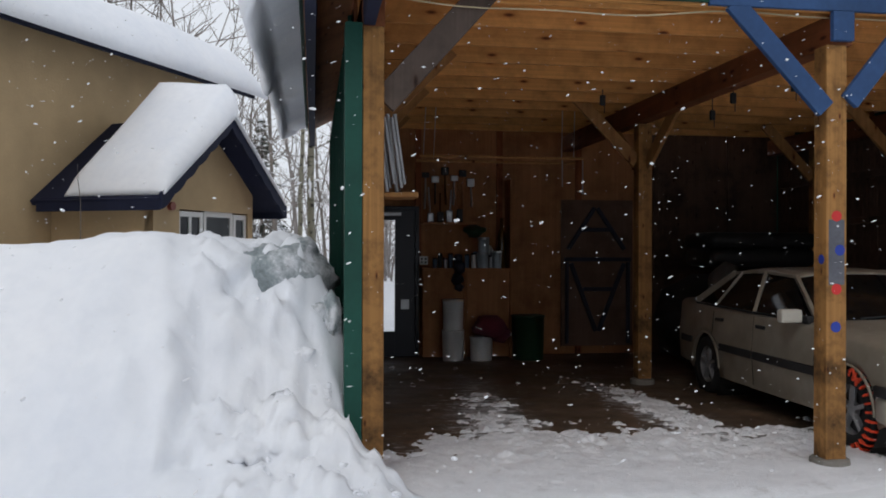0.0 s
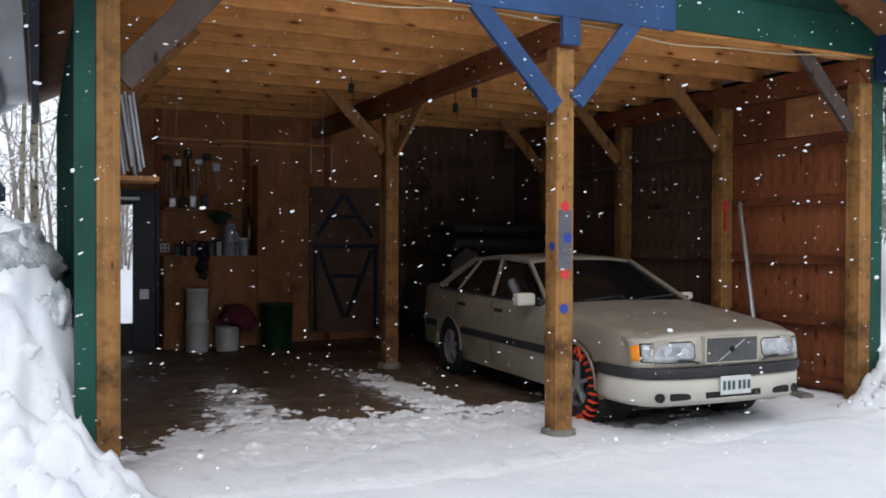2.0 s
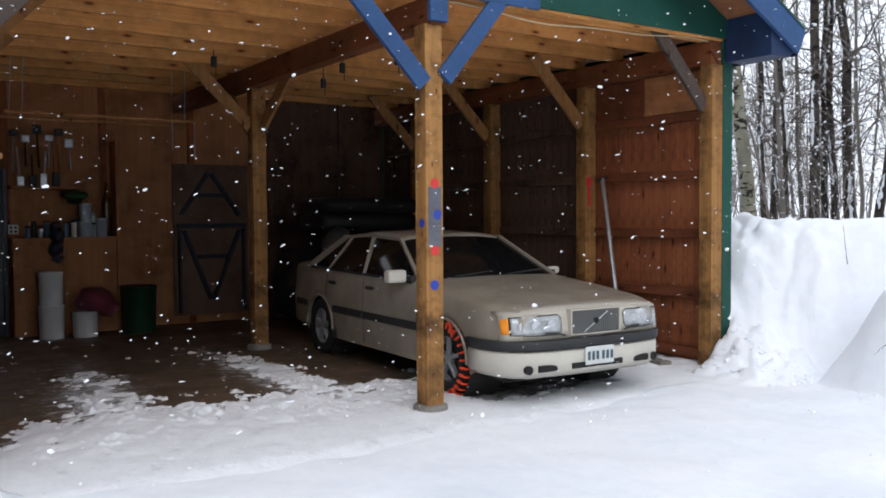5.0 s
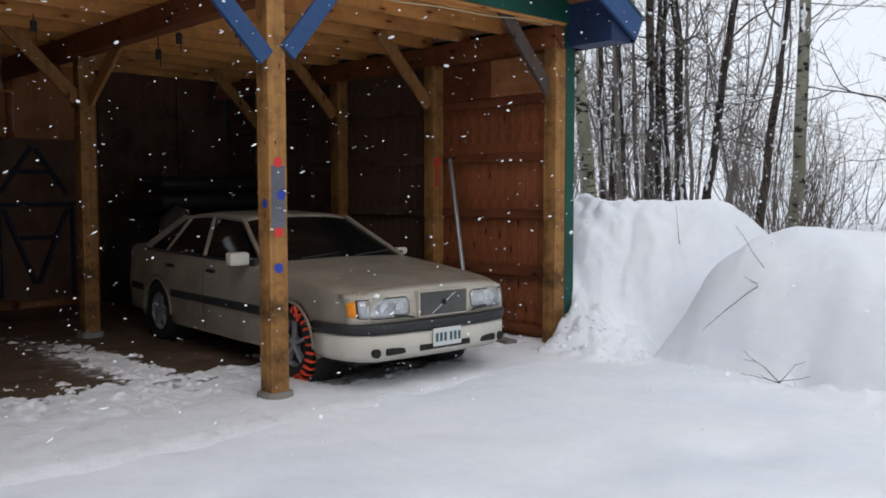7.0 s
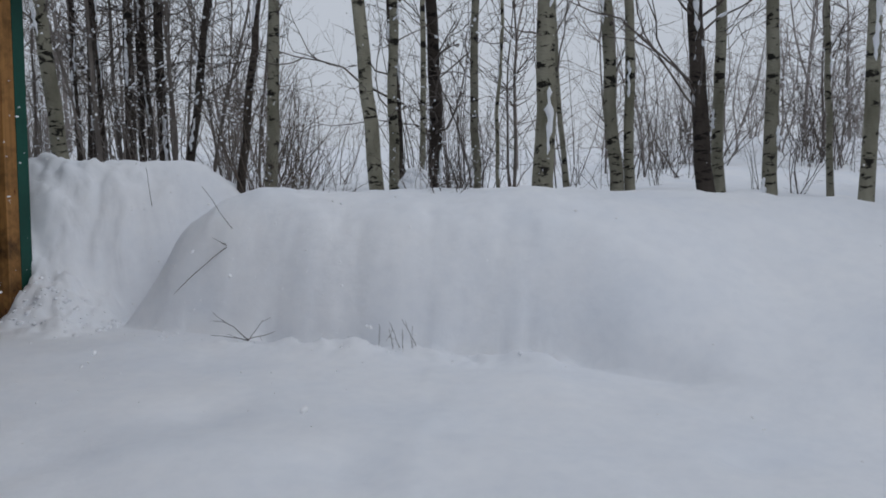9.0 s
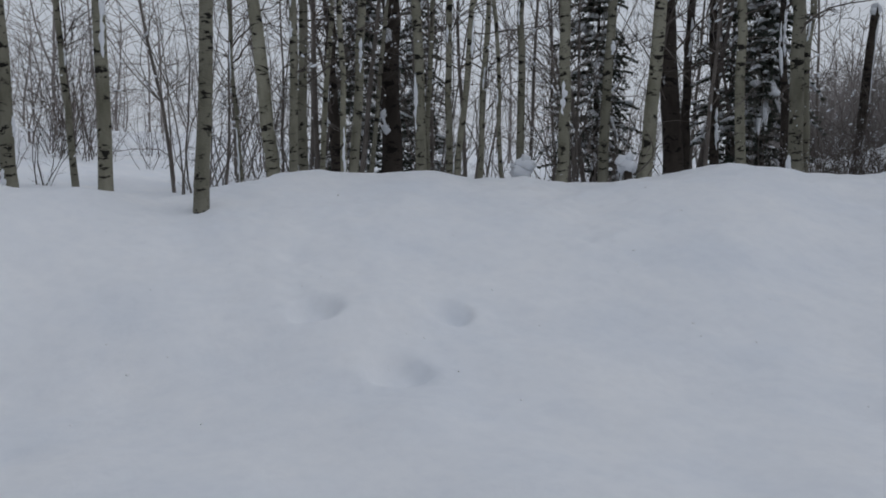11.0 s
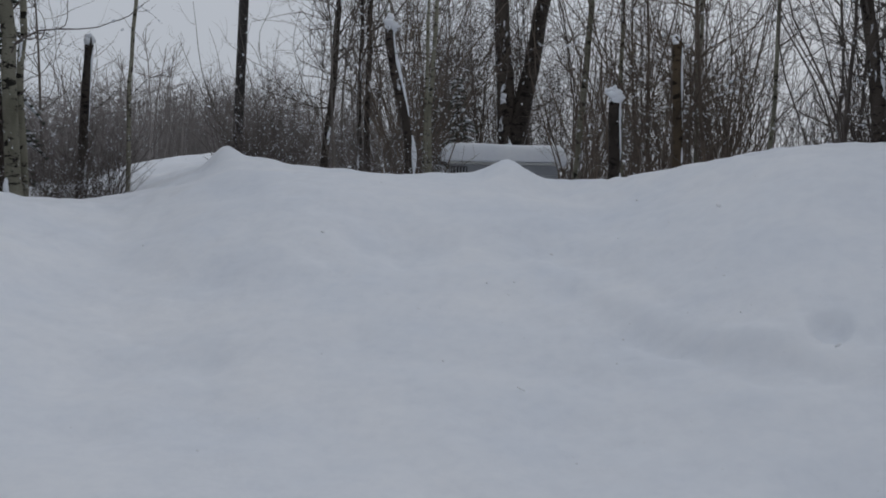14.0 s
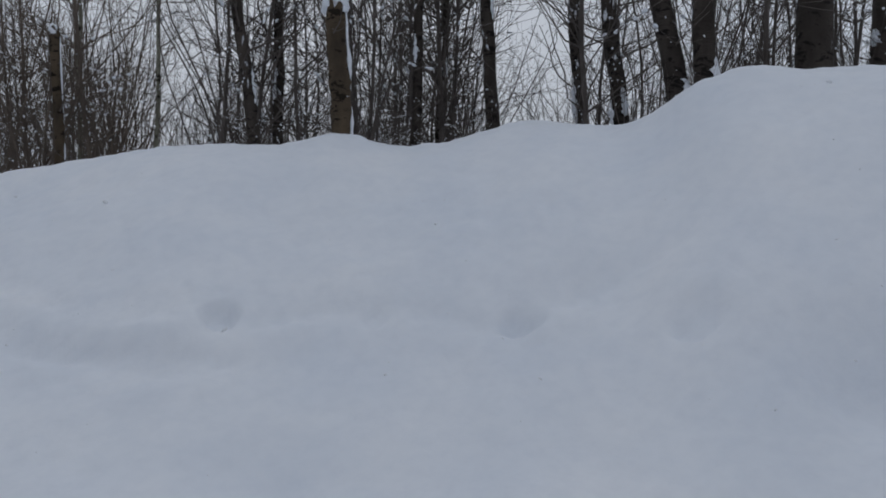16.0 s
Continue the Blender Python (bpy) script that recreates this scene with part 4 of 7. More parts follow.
def wander(rs, p, d, length, steps, bend, up=0.0):
    pts, d = [np.array(p, float)], np.array(d, float)
    for _ in range(steps):
        d = d + rs.normal(0, bend, 3) + np.array([0, 0, up])
        d /= np.linalg.norm(d)
        pts.append(pts[-1] + d * length / steps)
    return np.array(pts), d


def branch(rs, bark, snow, p, d, length, r, depth, sides=4, snowy=0.4, up=0.05):
    steps = 6 if depth else 4
    pts, _ = wander(rs, p, d, length, steps, 0.24, up)
    rad = np.linspace(r, r * 0.35, len(pts))
    bark.add(*tube(pts, rad, sides if r > 0.006 else 3))
    if snow is not None and rs.rand() < snowy:
        for a in rs.randint(0, len(pts) - 1, 2):
            u = rs.uniform(0.25, 0.55)
            q = np.array([pts[a] + (pts[a + 1] - pts[a]) * w for w in (0.0, u * 0.3, u * 0.7, u)]) + np.array([0, 0, rad[a] * 0.7 + 0.004])
            snow.add(*tube(q, np.array([0.25, 1, 0.85, 0.2]) * (rad[a] * 0.7 + rs.uniform(0.008, 0.017)), 5))
    if depth > 0:
        for _ in range(rs.randint(2, 5)):
            u = rs.uniform(0.25, 1.0)
            k = min(int(u * (len(pts) - 1)), len(pts) - 2)
            q = pts[k] + (pts[k + 1] - pts[k]) * rs.rand()
            w = pts[k + 1] - pts[k]
            w = w / np.linalg.norm(w) + rs.normal(0, 0.55, 3)
            branch(rs, bark, snow, q, w / np.linalg.norm(w), length * rs.uniform(0.35, 0.6), max(r * 0.5, 0.0022), depth - 1, sides, snowy, up)


def aspen_bark(name, pale, mid, scar, plaster=0.0):
    m, n, l, p = nodes_of(name)
    v = texco(n, l, (5, 5, 11))
    w = texco(n, l, (2.2, 2.2, 0.9))
    info = n.new("ShaderNodeObjectInfo")
    scars = noise_of(n, l, v, 1.0, 5, 0.65, 0.4)
    patch = noise_of(n, l, w, 1.4, 5, 0.6)
    col = ramp_of(n, l, patch, [(0.3, mid), (0.65, pale)])
    col = mix_of(n, l, ramp_of(n, l, scars, [(0.55, (0, 0, 0)), (0.59, (1, 1, 1))]), col, scar)
    col = mix_of(n, l, 0.5, col, ramp_of(n, l, info.outputs["Random"], [(0, (0.30, 0.30, 0.28)), (1, (1.05, 1.05, 1.0))]), "MULTIPLY")
    if plaster:                      # wind-driven snow frozen into the bark
        rime = noise_of(n, l, texco(n, l, (4.0, 4.0, 1.3)), 1.0, 7, 0.62, 0.5)
        col = mix_of(n, l, ramp_of(n, l, rime, [(plaster, (0, 0, 0)), (plaster + 0.03, (1, 1, 1))]), col, (0.82, 0.84, 0.88))
    l.new(col, p.inputs["Base Color"])
    p.inputs["Roughness"].default_value = 0.85
    p.inputs["Specular IOR Level"].default_value = 0.2
    bump_of(n, l, p, scars, 0.9, 0.04)
    return m


ASPEN = aspen_bark("aspen_bark", (0.35, 0.335, 0.268), (0.17, 0.162, 0.12), (0.022, 0.02, 0.017))
DARKBARK = aspen_bark("furrowed_bark", (0.085, 0.070, 0.060), (0.036, 0.029, 0.025), (0.016, 0.013, 0.012), 0.625)
TWIG = plain("twig_bark", (0.125, 0.105, 0.092), 0.9, vary=0.4, bump=0)
# pale brush bark; at headings 104-168 its paleness also carries snowfall haze
TWIG_PALE = plain("pale_twig_bark", (0.20, 0.175, 0.155), 0.9, vary=0.4, bump=0)
RUST = plain("red_twig_bark", (0.155, 0.122, 0.096), 0.9, vary=0.4, bump=0)


def trunk_points(rs, height, lean, wobble):
    zs = np.linspace(-0.5, height, 22)
    x = lean * zs + wobble * np.cumsum(rs.normal(0, 0.05, 22))
    y = wobble * np.cumsum(rs.normal(0, 0.05, 22))
    return np.stack([x - x[1], y - y[1], zs], -1)


def tree(name, label, heading, dist, diam, lean, rs, kind):
    x, y = dist * math.sin(radians(heading)), dist * math.cos(radians(heading))
    z = height_at(x, y)
    t = thing(name, label, "tree", (x, y, z), -heading)
    height = rs.uniform(7.5, 9.5) if kind == "aspen" else rs.uniform(7, 9)
    pts = trunk_points(rs, height, lean, 0.3 if kind == "aspen" else 0.35)
    u = np.linspace(0, 1, len(pts))
    rad = diam / 2 * (1 - 0.55 * u) * (1 + 0.35 * np.exp(-np.linspace(0, 30, len(pts))))
    bark = Heap()
    bark.add(*tube(pts, rad, 12))
    part("trunk", bark.mesh("trunk", ASPEN if kind == "aspen" else DARKBARK), None, t)
    limbs, snow = Heap(), Heap()
    count = rs.randint(9, 15) if kind == "aspen" else rs.randint(16, 26)
    for _ in range(count):
        zq = rs.uniform(0.9 if kind != "aspen" else 1.6, height) if rs.rand() < 0.75 else rs.uniform(1.0, 5)
        k = np.interp(zq, pts[:, 2], np.arange(len(pts)))
        a = int(k)
        q = pts[a] + (pts[min(a + 1, len(pts) - 1)] - pts[a]) * (k - a)
        an = rs.uniform(0, 2 * np.pi)
        d = np.array([math.cos(an), math.sin(an), rs.uniform(0.1, 0.9)])
        big = rs.uniform(0.5, 1.5) if kind == "aspen" else rs.uniform(0.6, 2.2)
        branch(rs, limbs, snow, q, d / np.linalg.norm(d), big, rs.uniform(0.006, 0.014) * (1 if kind == "aspen" else 1.6), 2, snowy=0.3)
    tagged(part("crown", limbs.mesh("crown", TWIG), None, t, "thin bare branches"), kind="stuff")
    for _ in range(rs.randint(1, 3) if kind == "aspen" else rs.randint(1, 5)):
        zc, around, tall = rs.uniform(0.1, 5.0), rs.choice([-1, 1]) * rs.uniform(0.2, 1.3), rs.uniform(0.08, 0.45)
        strip, thick = [], []
        for w in np.linspace(-1, 1, 13):
            k = float(np.clip(np.interp(zc + w * tall, pts[:, 2], np.arange(len(pts))), 0, len(pts) - 1.01))
            a = int(k)
            q = pts[a] + (pts[a + 1] - pts[a]) * (k - a)
            r, an = rad[a], around + rs.normal(0, 0.12)
            strip.append(q + np.array([r * math.sin(an), -r * math.cos(an), 0]) * 0.94)
            thick.append(r * rs.uniform(0.12, 0.55) * (1 - w * w) ** 0.5 + 0.003)
        snow.add(*tube(strip, thick, 7))
    tagged(part("snow", snow.mesh("snow", SNOW), None, t, "snow stuck on the bark and limbs"), kind="stuff")
    return t


# heading, distance, trunk diameter, lean
ASPENS_EAST = [(52.9, 12.9, 0.21, -0.117), (64.9, 11.9, 0.17, 0.017), (72, 11.4, 0.2, -0.096), (72.8, 11.9, 0.15, -0.045), (74.6, 12.2, 0.09, -0.024),
               (78, 11.7, 0.12, -0.027), (79.4, 12.4, 0.06, -0.022), (82.2, 10.3, 0.25, -0.041), (83.9, 12.4, 0.08, -0.08), (86.8, 11.2, 0.17, -0.074),
               (87.6, 11.3, 0.13, -0.036), (92.9, 11.8, 0.15, -0.038), (95.8, 11.1, 0.17, -0.053), (99.2, 13.4, 0.1, -0.071), (100.9, 11, 0.17, -0.036),
               (106.5, 8.9, 0.15, 0.023)]
ASPENS_SOUTH = [(108.9, 12.2, 0.06, -0.057), (111, 11.2, 0.18, -0.094), (112.2, 11.1, 0.11, 0.01), (112.9, 11.7, 0.13, -0.008), (114, 12.2, 0.08, 0.013),
                (115.4, 11.2, 0.08, -0.002), (116, 11.7, 0.13, 0.023), (117.1, 12.2, 0.07, 0.081), (120.4, 12, 0.15, -0.032), (120.8, 12.7, 0.08, 0.011),
                (122.2, 12.2, 0.1, -0.022), (122.7, 11.7, 0.09, 0.069), (124.2, 12.2, 0.08, 0.009), (125.7, 11.7, 0.06, -0.045), (126.8, 11.8, 0.11, -0.02),
                (129.4, 11.5, 0.16, 0.01), (132.1, 11.8, 0.14, 0.009), (134.6, 11.8, 0.19, 0.039), (140.5, 12.2, 0.14, -0.037), (143.7, 12.1, 0.19, -0.039),
                (144.1, 12.5, 0.1, -0.022), (149.7, 14.2, 0.07, 0.027), (168.1, 14.3, 0.07, -0.005), (168.4, 13.7, 0.08, -0.001), (177.8, 17.3, 0.15, 0.058),
                (180.8, 17.3, 0.1, -0.026), (185.3, 17.3, 0.09, 0.008), (189.5, 13.8, 0.07, 0.011)]
DARK_TREES = [(53.8, 15.4, 0.11, -0.038), (54.2, 16.4, 0.14, -0.005), (55, 15.4, 0.09, -0), (56.6, 15.4, 0.18, -0.013), (57.2, 16.4, 0.13, -0.018),
              (57.7, 15.9, 0.13, -0.012), (58.5, 15.3, 0.17, -0.034), (59.9, 14.9, 0.14, 0.108), (63, 13.4, 0.13, 0.107), (73.4, 12.9, 0.16, -0.04),
              (75.5, 12.6, 0.21, -0.043), (92.2, 11.2, 0.21, -0.103), (115, 13.2, 0.19, -0.051), (118.4, 13.2, 0.32, -0.008)]
DARK_TREES_SOUTH = [(136.5, 13.5, 0.31, -0.044), (137, 14.2, 0.15, 0.007), (139, 13.7, 0.14, -0.031), (143, 13.5, 0.12, -0.048), (161.5, 15.2, 0.13, 0.039),
                    (163.9, 16.2, 0.09, 0.005), (164.4, 17.2, 0.13, 0.001), (173.9, 24.8, 0.65, -0.097), (173.35, 24.8, 0.64, 0.166), (195.6, 12.5, 0.19, -0.128),
                    (197, 13.3, 0.17, -0.009), (205.7, 12.8, 0.16, -0.012), (207.3, 14.3, 0.13, 0.016), (211, 12.4, 0.21, -0.081), (217, 13.7, 0.23, -0.119),
                    (219.4, 12.8, 0.26, -0.134), (222.7, 10.7, 0.28, -0.188), (224.2, 10.6, 0.28, -0.095), (230.2, 10.9, 0.44, -0.026), (234.1, 11.9, 0.34, -0.05)]
rs = np.random.RandomState(11)
for row in ASPENS_EAST + ASPENS_SOUTH:
    tree("aspen", "pale green-grey aspen with black scars and bare twigs", *row, rs, "aspen")
for row in ((-0.15, 19.0, 0.17, 0.0), (-0.9, 24.0, 0.14, 0.01), (-20.6, 9.6, 0.09, 0.02)):
    tree("aspen", "slender bare aspen beyond the carport", *row, rs, "aspen")
for row in DARK_TREES + DARK_TREES_SOUTH:
    tree("bare_tree", "dark rough-barked bare tree plastered with snow", *row, rs, "dark")
# ---- the beige saloon car ----
def car_paint():
    m, n, l, p = nodes_of("champagne_paint")
    v = texco(n, l)
    dirt = noise_of(n, l, v, 2.5, 5, 0.6)
    flake = noise_of(n, l, v, 400, 2)
    col = ramp_of(n, l, dirt, [(0.3, (0.24, 0.21, 0.165)), (0.7, (0.36, 0.32, 0.26))])
    col = mix_of(n, l, 0.15, col, ramp_of(n, l, flake, [(0.4, (0.5, 0.5, 0.5)), (0.6, (1, 1, 1))]), "MULTIPLY")
    l.new(col, p.inputs["Base Color"])
    p.inputs["Metallic"].default_value = 0.15
    l.new(ramp_of(n, l, dirt, [(0.3, (0.42,) * 3), (0.7, (0.28,) * 3)]), p.inputs["Roughness"])
    p.inputs["Coat Weight"].default_value = 0.35
    p.inputs["Coat Roughness"].default_value = 0.12
    return m


PAINT = car_paint()
BUMPER_PAINT = plain("bumper_paint", (0.56, 0.53, 0.46), 0.45, vary=0.12, scale=5, bump=0)
RUBBER = plain("black_rubber", (0.022, 0.022, 0.024), 0.65, vary=0.3, scale=10, bump=0.1)
TYRE = plain("tyre_rubber", (0.014, 0.014, 0.015), 0.85, vary=0.3, scale=20, bump=0.3)
ALLOY = plain("alloy", (0.30, 0.30, 0.31), 0.35, 0.3, vary=0.2, scale=10, bump=0)
CHROME = plain("chrome", (0.65, 0.65, 0.66), 0.14, 1.0, vary=0.05, bump=0)
CAR_GLASS = plain("car_glass", (0.006, 0.007, 0.008), 0.05, vary=0.1, bump=0, spec=0.35)
LENS = plain("lamp_lens", (0.50, 0.52, 0.53), 0.18, 0.35, vary=0.45, scale=26, bump=0.3)
# body champagne made lighter: daylight on the nose is put into the colour
LIT_NOSE_PAINT = plain("lit_nose_paint", (0.47, 0.43, 0.36), 0.35, 0.1, vary=0.1, scale=5, bump=0)
AMBER = plain("amber_lens", (0.85, 0.28, 0.015), 0.15, vary=0.1, bump=0)
ORANGE = plain("orange_webbing", (0.80, 0.075, 0.025), 0.7, vary=0.2, bump=0.2)
GRILLE = plain("grille_grey", (0.15, 0.15, 0.145), 0.5, 0.3, bump=0)
SEAM = plain("seam_shadow", (0.012, 0.011, 0.010), 0.9, bump=0)
PLATE = plain("plate_white", (0.62, 0.64, 0.62), 0.45, vary=0.12, bump=0)
BAR = plain("plate_ink", (0.05, 0.10, 0.12), 0.6, bump=0)
CABIN = plain("cabin_cloth", (0.03, 0.028, 0.025), 0.9, bump=0)

FRONT_AXLE, REAR_AXLE, ARCH = 0.93, 3.595, 0.345


def half_width(y):
    a = np.interp(y, [0.06, 0.12, 0.25, 0.5, 1.0, 2.2, 3.5, 4.2, 4.5, 4.62], [0.70, 0.77, 0.825, 0.855, 0.872, 0.88, 0.875, 0.85, 0.80, 0.70])
    return float(a)


def top_height(y):
    return float(np.interp(y, [0.06, 0.15, 0.35, 0.8, 1.48, 1.7, 3.7, 4.0, 4.4, 4.56, 4.62], [0.745, 0.79, 0.82, 0.868, 0.93, 0.938, 0.955, 0.99, 0.985, 0.965, 0.93]))


def sill_height(y):
    z = 0.215 if 0.5 < y < 4.1 else 0.28
    for c in (FRONT_AXLE, REAR_AXLE):
        q = ARCH ** 2 - (y - c) ** 2
        if q > 0:
            z = max(z, 0.30 + math.sqrt(q))
    return z


def body_shell():
    ys = sorted(set([0.06, 0.09, 0.12, 0.18, 0.25, 0.35, 0.45] + [round(FRONT_AXLE + ARCH * math.sin(a), 4) for a in np.linspace(-math.pi / 2, math.pi / 2, 19)]
                    + [round(REAR_AXLE + ARCH * math.sin(a), 4) for a in np.linspace(-math.pi / 2, math.pi / 2, 19)] + [1.38, 1.5, 1.8, 2.1, 2.5, 2.9, 3.1, 4.0, 4.1, 4.2, 4.3, 4.4, 4.5, 4.56, 4.62]))
    verts, faces = [], []
    rows = []
    for y in ys:
        w, zt, zb = half_width(y), top_height(y), sill_height(y)
        prof = []
        for f, zz in ((0.975, zb), (0.985, zb + 0.03), (1.0, max(0.52, zb + 0.05)), (1.0, max(0.60, zb + 0.07)), (0.985, max(0.72, zb + 0.09)), (0.965, zt - 0.055), (0.945, zt - 0.025), (0.90, zt - 0.004), (0.6, zt + 0.012), (0.25, zt + 0.022), (0, zt + 0.024)):
            prof.append((f * w, min(zz, zt - 0.004) if f > 0.91 else zz))
        full = [(-x, z) for x, z in prof] + [(x, z) for x, z in prof[-2::-1]]
        rows.append(len(verts))
        verts += [(x, y, z) for x, z in full]
    n = 21
    for a, b in zip(rows, rows[1:]):
        for k in range(n - 1):
            faces.append((a + k, b + k, b + k + 1, a + k + 1))
    faces.append(tuple(rows[0] + k for k in range(n)))
    faces.append(tuple(rows[-1] + k for k in range(n - 1, -1, -1)))
    return arrays("body", verts, faces, PAINT, True)


def quad_plate(pts, thick):
    """A thin solid from a ring of points."""
    bm = bmesh.new()
    bm.faces.new([bm.verts.new(p) for p in pts])
    bmesh.ops.recalc_face_normals(bm, faces=bm.faces)
    bmesh.ops.solidify(bm, geom=bm.faces[:], thickness=thick)
    return bm


def wheel(parent, x, y, out):
    w = new("wheel")
    w.parent = parent
    w.matrix_basis = pose(x, y, 0.305)
    prof = [(0.195, -0.085), (0.27, -0.098), (0.298, -0.085), (0.308, -0.05), (0.310, 0.0), (0.308, 0.05), (0.298, 0.085), (0.27, 0.098), (0.195, 0.085)]
    part("tyre", lathe(prof + prof[:1], 40, "x", False), TYRE, w, smooth=True)
    bm = lathe([(0.19, -0.08), (0.2, -0.075), (0.2, 0.075), (0.19, 0.08), (0.18, 0.03), (0.18, -0.03), (0.19, -0.08)], 36, "x", False)
    part("rim", bm, ALLOY, w, smooth=True)
    bm = bmesh.new()
    for k in range(5):
        a = 2 * math.pi * k / 5 + 0.3
        c, s = math.cos(a), math.sin(a)
        stick(bm, (out * 0.06, 0.03 * c, 0.03 * s), (out * 0.052, 0.188 * c, 0.188 * s), 0.05, 0.03)
    rod(bm, (out * 0.03, 0, 0), (out * 0.075, 0, 0), 0.055, n=16)
    part("spokes", bm, ALLOY, w, "five-spoke alloy centre")
    rod_bm = bmesh.new()
    rod(rod_bm, (-0.02, 0, 0), (0.02, 0, 0), 0.18, n=24)
    part("brake_disc", rod_bm, RUBBER, w)
    return w


def loft_glass(name, rows, mat, parent, label):
    """Faces between two polylines of equal length."""
    bm = bmesh.new()
    vs = [[bm.verts.new(p) for p in r] for r in rows]
    for a, b in zip(vs, vs[1:]):
        for k in range(len(a) - 1):
            bm.faces.new((a[k], a[k + 1], b[k + 1], b[k]))
    bmesh.ops.recalc_face_normals(bm, faces=bm.faces)
    return part(name, bm, mat, parent, label, smooth=True)


def build_car():
    car = thing("car", "beige four-door saloon car with a red tyre strap", "car", (4.93, 5.291, 0.0), -2.3)
    part("body", body_shell(), None, car)

    # roof and pillars
    def roofrow(y, w, z):
        return [(-w, y, z - 0.05), (-w * 0.93, y, z - 0.012), (-w * 0.6, y, z + 0.012), (0, y, z + 0.022), (w * 0.6, y, z + 0.012), (w * 0.93, y, z - 0.012), (w, y, z - 0.05)]
    bm = bmesh.new()
    rws = [roofrow(2.18, 0.59, 1.345), roofrow(2.35, 0.61, 1.372), roofrow(2.8, 0.63, 1.392), roofrow(3.2, 0.62, 1.382), roofrow(3.42, 0.60, 1.35)]
    vs = [[bm.verts.new(p) for p in r] for r in rws]
    for a, b in zip(vs, vs[1:]):
        for k in range(6):
            bm.faces.new((a[k], a[k + 1], b[k + 1], b[k]))
    bmesh.ops.recalc_face_normals(bm, faces=bm.faces)
    bmesh.ops.solidify(bm, geom=bm.faces[:], thickness=0.02)
    part("roof", bm, PAINT, car, smooth=True)
    for s in (-1, 1):
        for a, b, w in (((s * 0.78, 1.50, 0.92), (s * 0.595, 2.19, 1.325), 0.045), ((s * 0.825, 2.54, 0.94), (s * 0.63, 2.70, 1.352), 0.05), ((s * 0.80, 3.95, 0.97), (s * 0.605, 3.40, 1.325), 0.09),
                        ((s * 0.82, 3.42, 0.95), (s * 0.62, 3.22, 1.342), 0.035)):
            bm = bmesh.new()
            stick(bm, a, b, 0.035, w)
            part("pillar", bm, PAINT, car)
        bm = bmesh.new()
        stick(bm, (s * 0.607, 2.17, 1.326), (s * 0.632, 2.8, 1.366), 0.03, 0.035)
        stick(bm, (s * 0.632, 2.8, 1.366), (s * 0.607, 3.44, 1.328), 0.03, 0.035)
        part("roof_rail", bm, PAINT, car)
        # side glass
        for name, ring in (("door_window", [(s * 0.795, 1.63, 0.935), (s * 0.825, 2.51, 0.945), (s * 0.622, 2.67, 1.342), (s * 0.600, 2.23, 1.322)]),
                           ("door_window", [(s * 0.825, 2.58, 0.945), (s * 0.818, 3.41, 0.955), (s * 0.615, 3.21, 1.338), (s * 0.622, 2.73, 1.342)]),
                           ("quarter_window", [(s * 0.815, 3.44, 0.955), (s * 0.80, 3.87, 0.965), (s * 0.602, 3.37, 1.322), (s * 0.611, 3.25, 1.332)])):
            part(name, quad_plate(ring, 0.006), CAR_GLASS, car, "dark side window")
        bm = bmesh.new()
        stick(bm, (s * 0.838, 1.54, 0.925), (s * 0.842, 3.9, 0.955), 0.012, 0.022)
        part("belt_trim", bm, RUBBER, car, "black window trim")
        # rub strip, handles, seams
        for y0, y1 in ((1.30, 2.48), (2.50, 3.22), (3.97, 4.35)):
            bm = bmesh.new()
            stick(bm, (s * (half_width(y0) + 0.006), y0, 0.535), (s * (half_width(y1) + 0.006), y1, 0.535), 0.02, 0.075)
            part("rub_strip", bm, RUBBER, car, "dark side rub strip")
        for y in (1.40, 2.49, 3.40):
            bm = bmesh.new()
            w = half_width(y)
            if y < 3:
                stick(bm, (s * (w * 0.985 + 0.0015), y, 0.25), (s * (w + 0.0015), y + 0.01, 0.56), 0.004, 0.007, 0)
            stick(bm, (s * (w + 0.0015), y + 0.01, 0.56 if y < 3 else 0.65), (s * (w * 0.962 + 0.0015), y + 0.03, 0.90), 0.004, 0.007, 0)
            part("door_seam", bm, SEAM, car, "dark door gap")
        for y in (2.28, 3.18):
            part("door_handle", boxed(s * 0.862 - 0.012, y, 0.795, s * 0.862 + 0.016, y + 0.17, 0.83, bevel=0.008), RUBBER, car, "black door handle")
        # mirror
        mir = part("mirror", boxed(s * 0.945 - 0.105, 1.60, 0.915, s * 0.945 + 0.085, 1.70, 1.03, bevel=0.025) if s < 0 else boxed(0.80, 1.60, 0.93, 0.93, 1.68, 1.00, bevel=0.025), BUMPER_PAINT, car, "pale wing mirror")
        part("mirror_foot", boxed(s * 0.80 - 0.04, 1.56, 0.905, s * 0.80 + 0.04, 1.66, 0.975, bevel=0.012), RUBBER, mir)
        # wheel well
        for c in (FRONT_AXLE, REAR_AXLE):
            bm = bmesh.new()
            rod(bm, (s * 0.50, c, 0.30), (s * 0.84, c, 0.30), ARCH + 0.02, n=28)
            bmesh.ops.delete(bm, geom=[f for f in bm.faces if abs(f.normal.x) > 0.9 and abs(f.calc_center_median().x) > 0.6], context="FACES")
            part("wheel_well", bm, SEAM, car, "dark wheel well")
            arch = [(s * (half_width(c) + 0.004), c + (ARCH + 0.008) * math.cos(a), 0.30 + (ARCH + 0.008) * math.sin(a)) for a in np.linspace(0.02, math.pi - 0.02, 19)]
            h = Heap()
            h.add(*tube(arch, [0.012] * 19, 6))
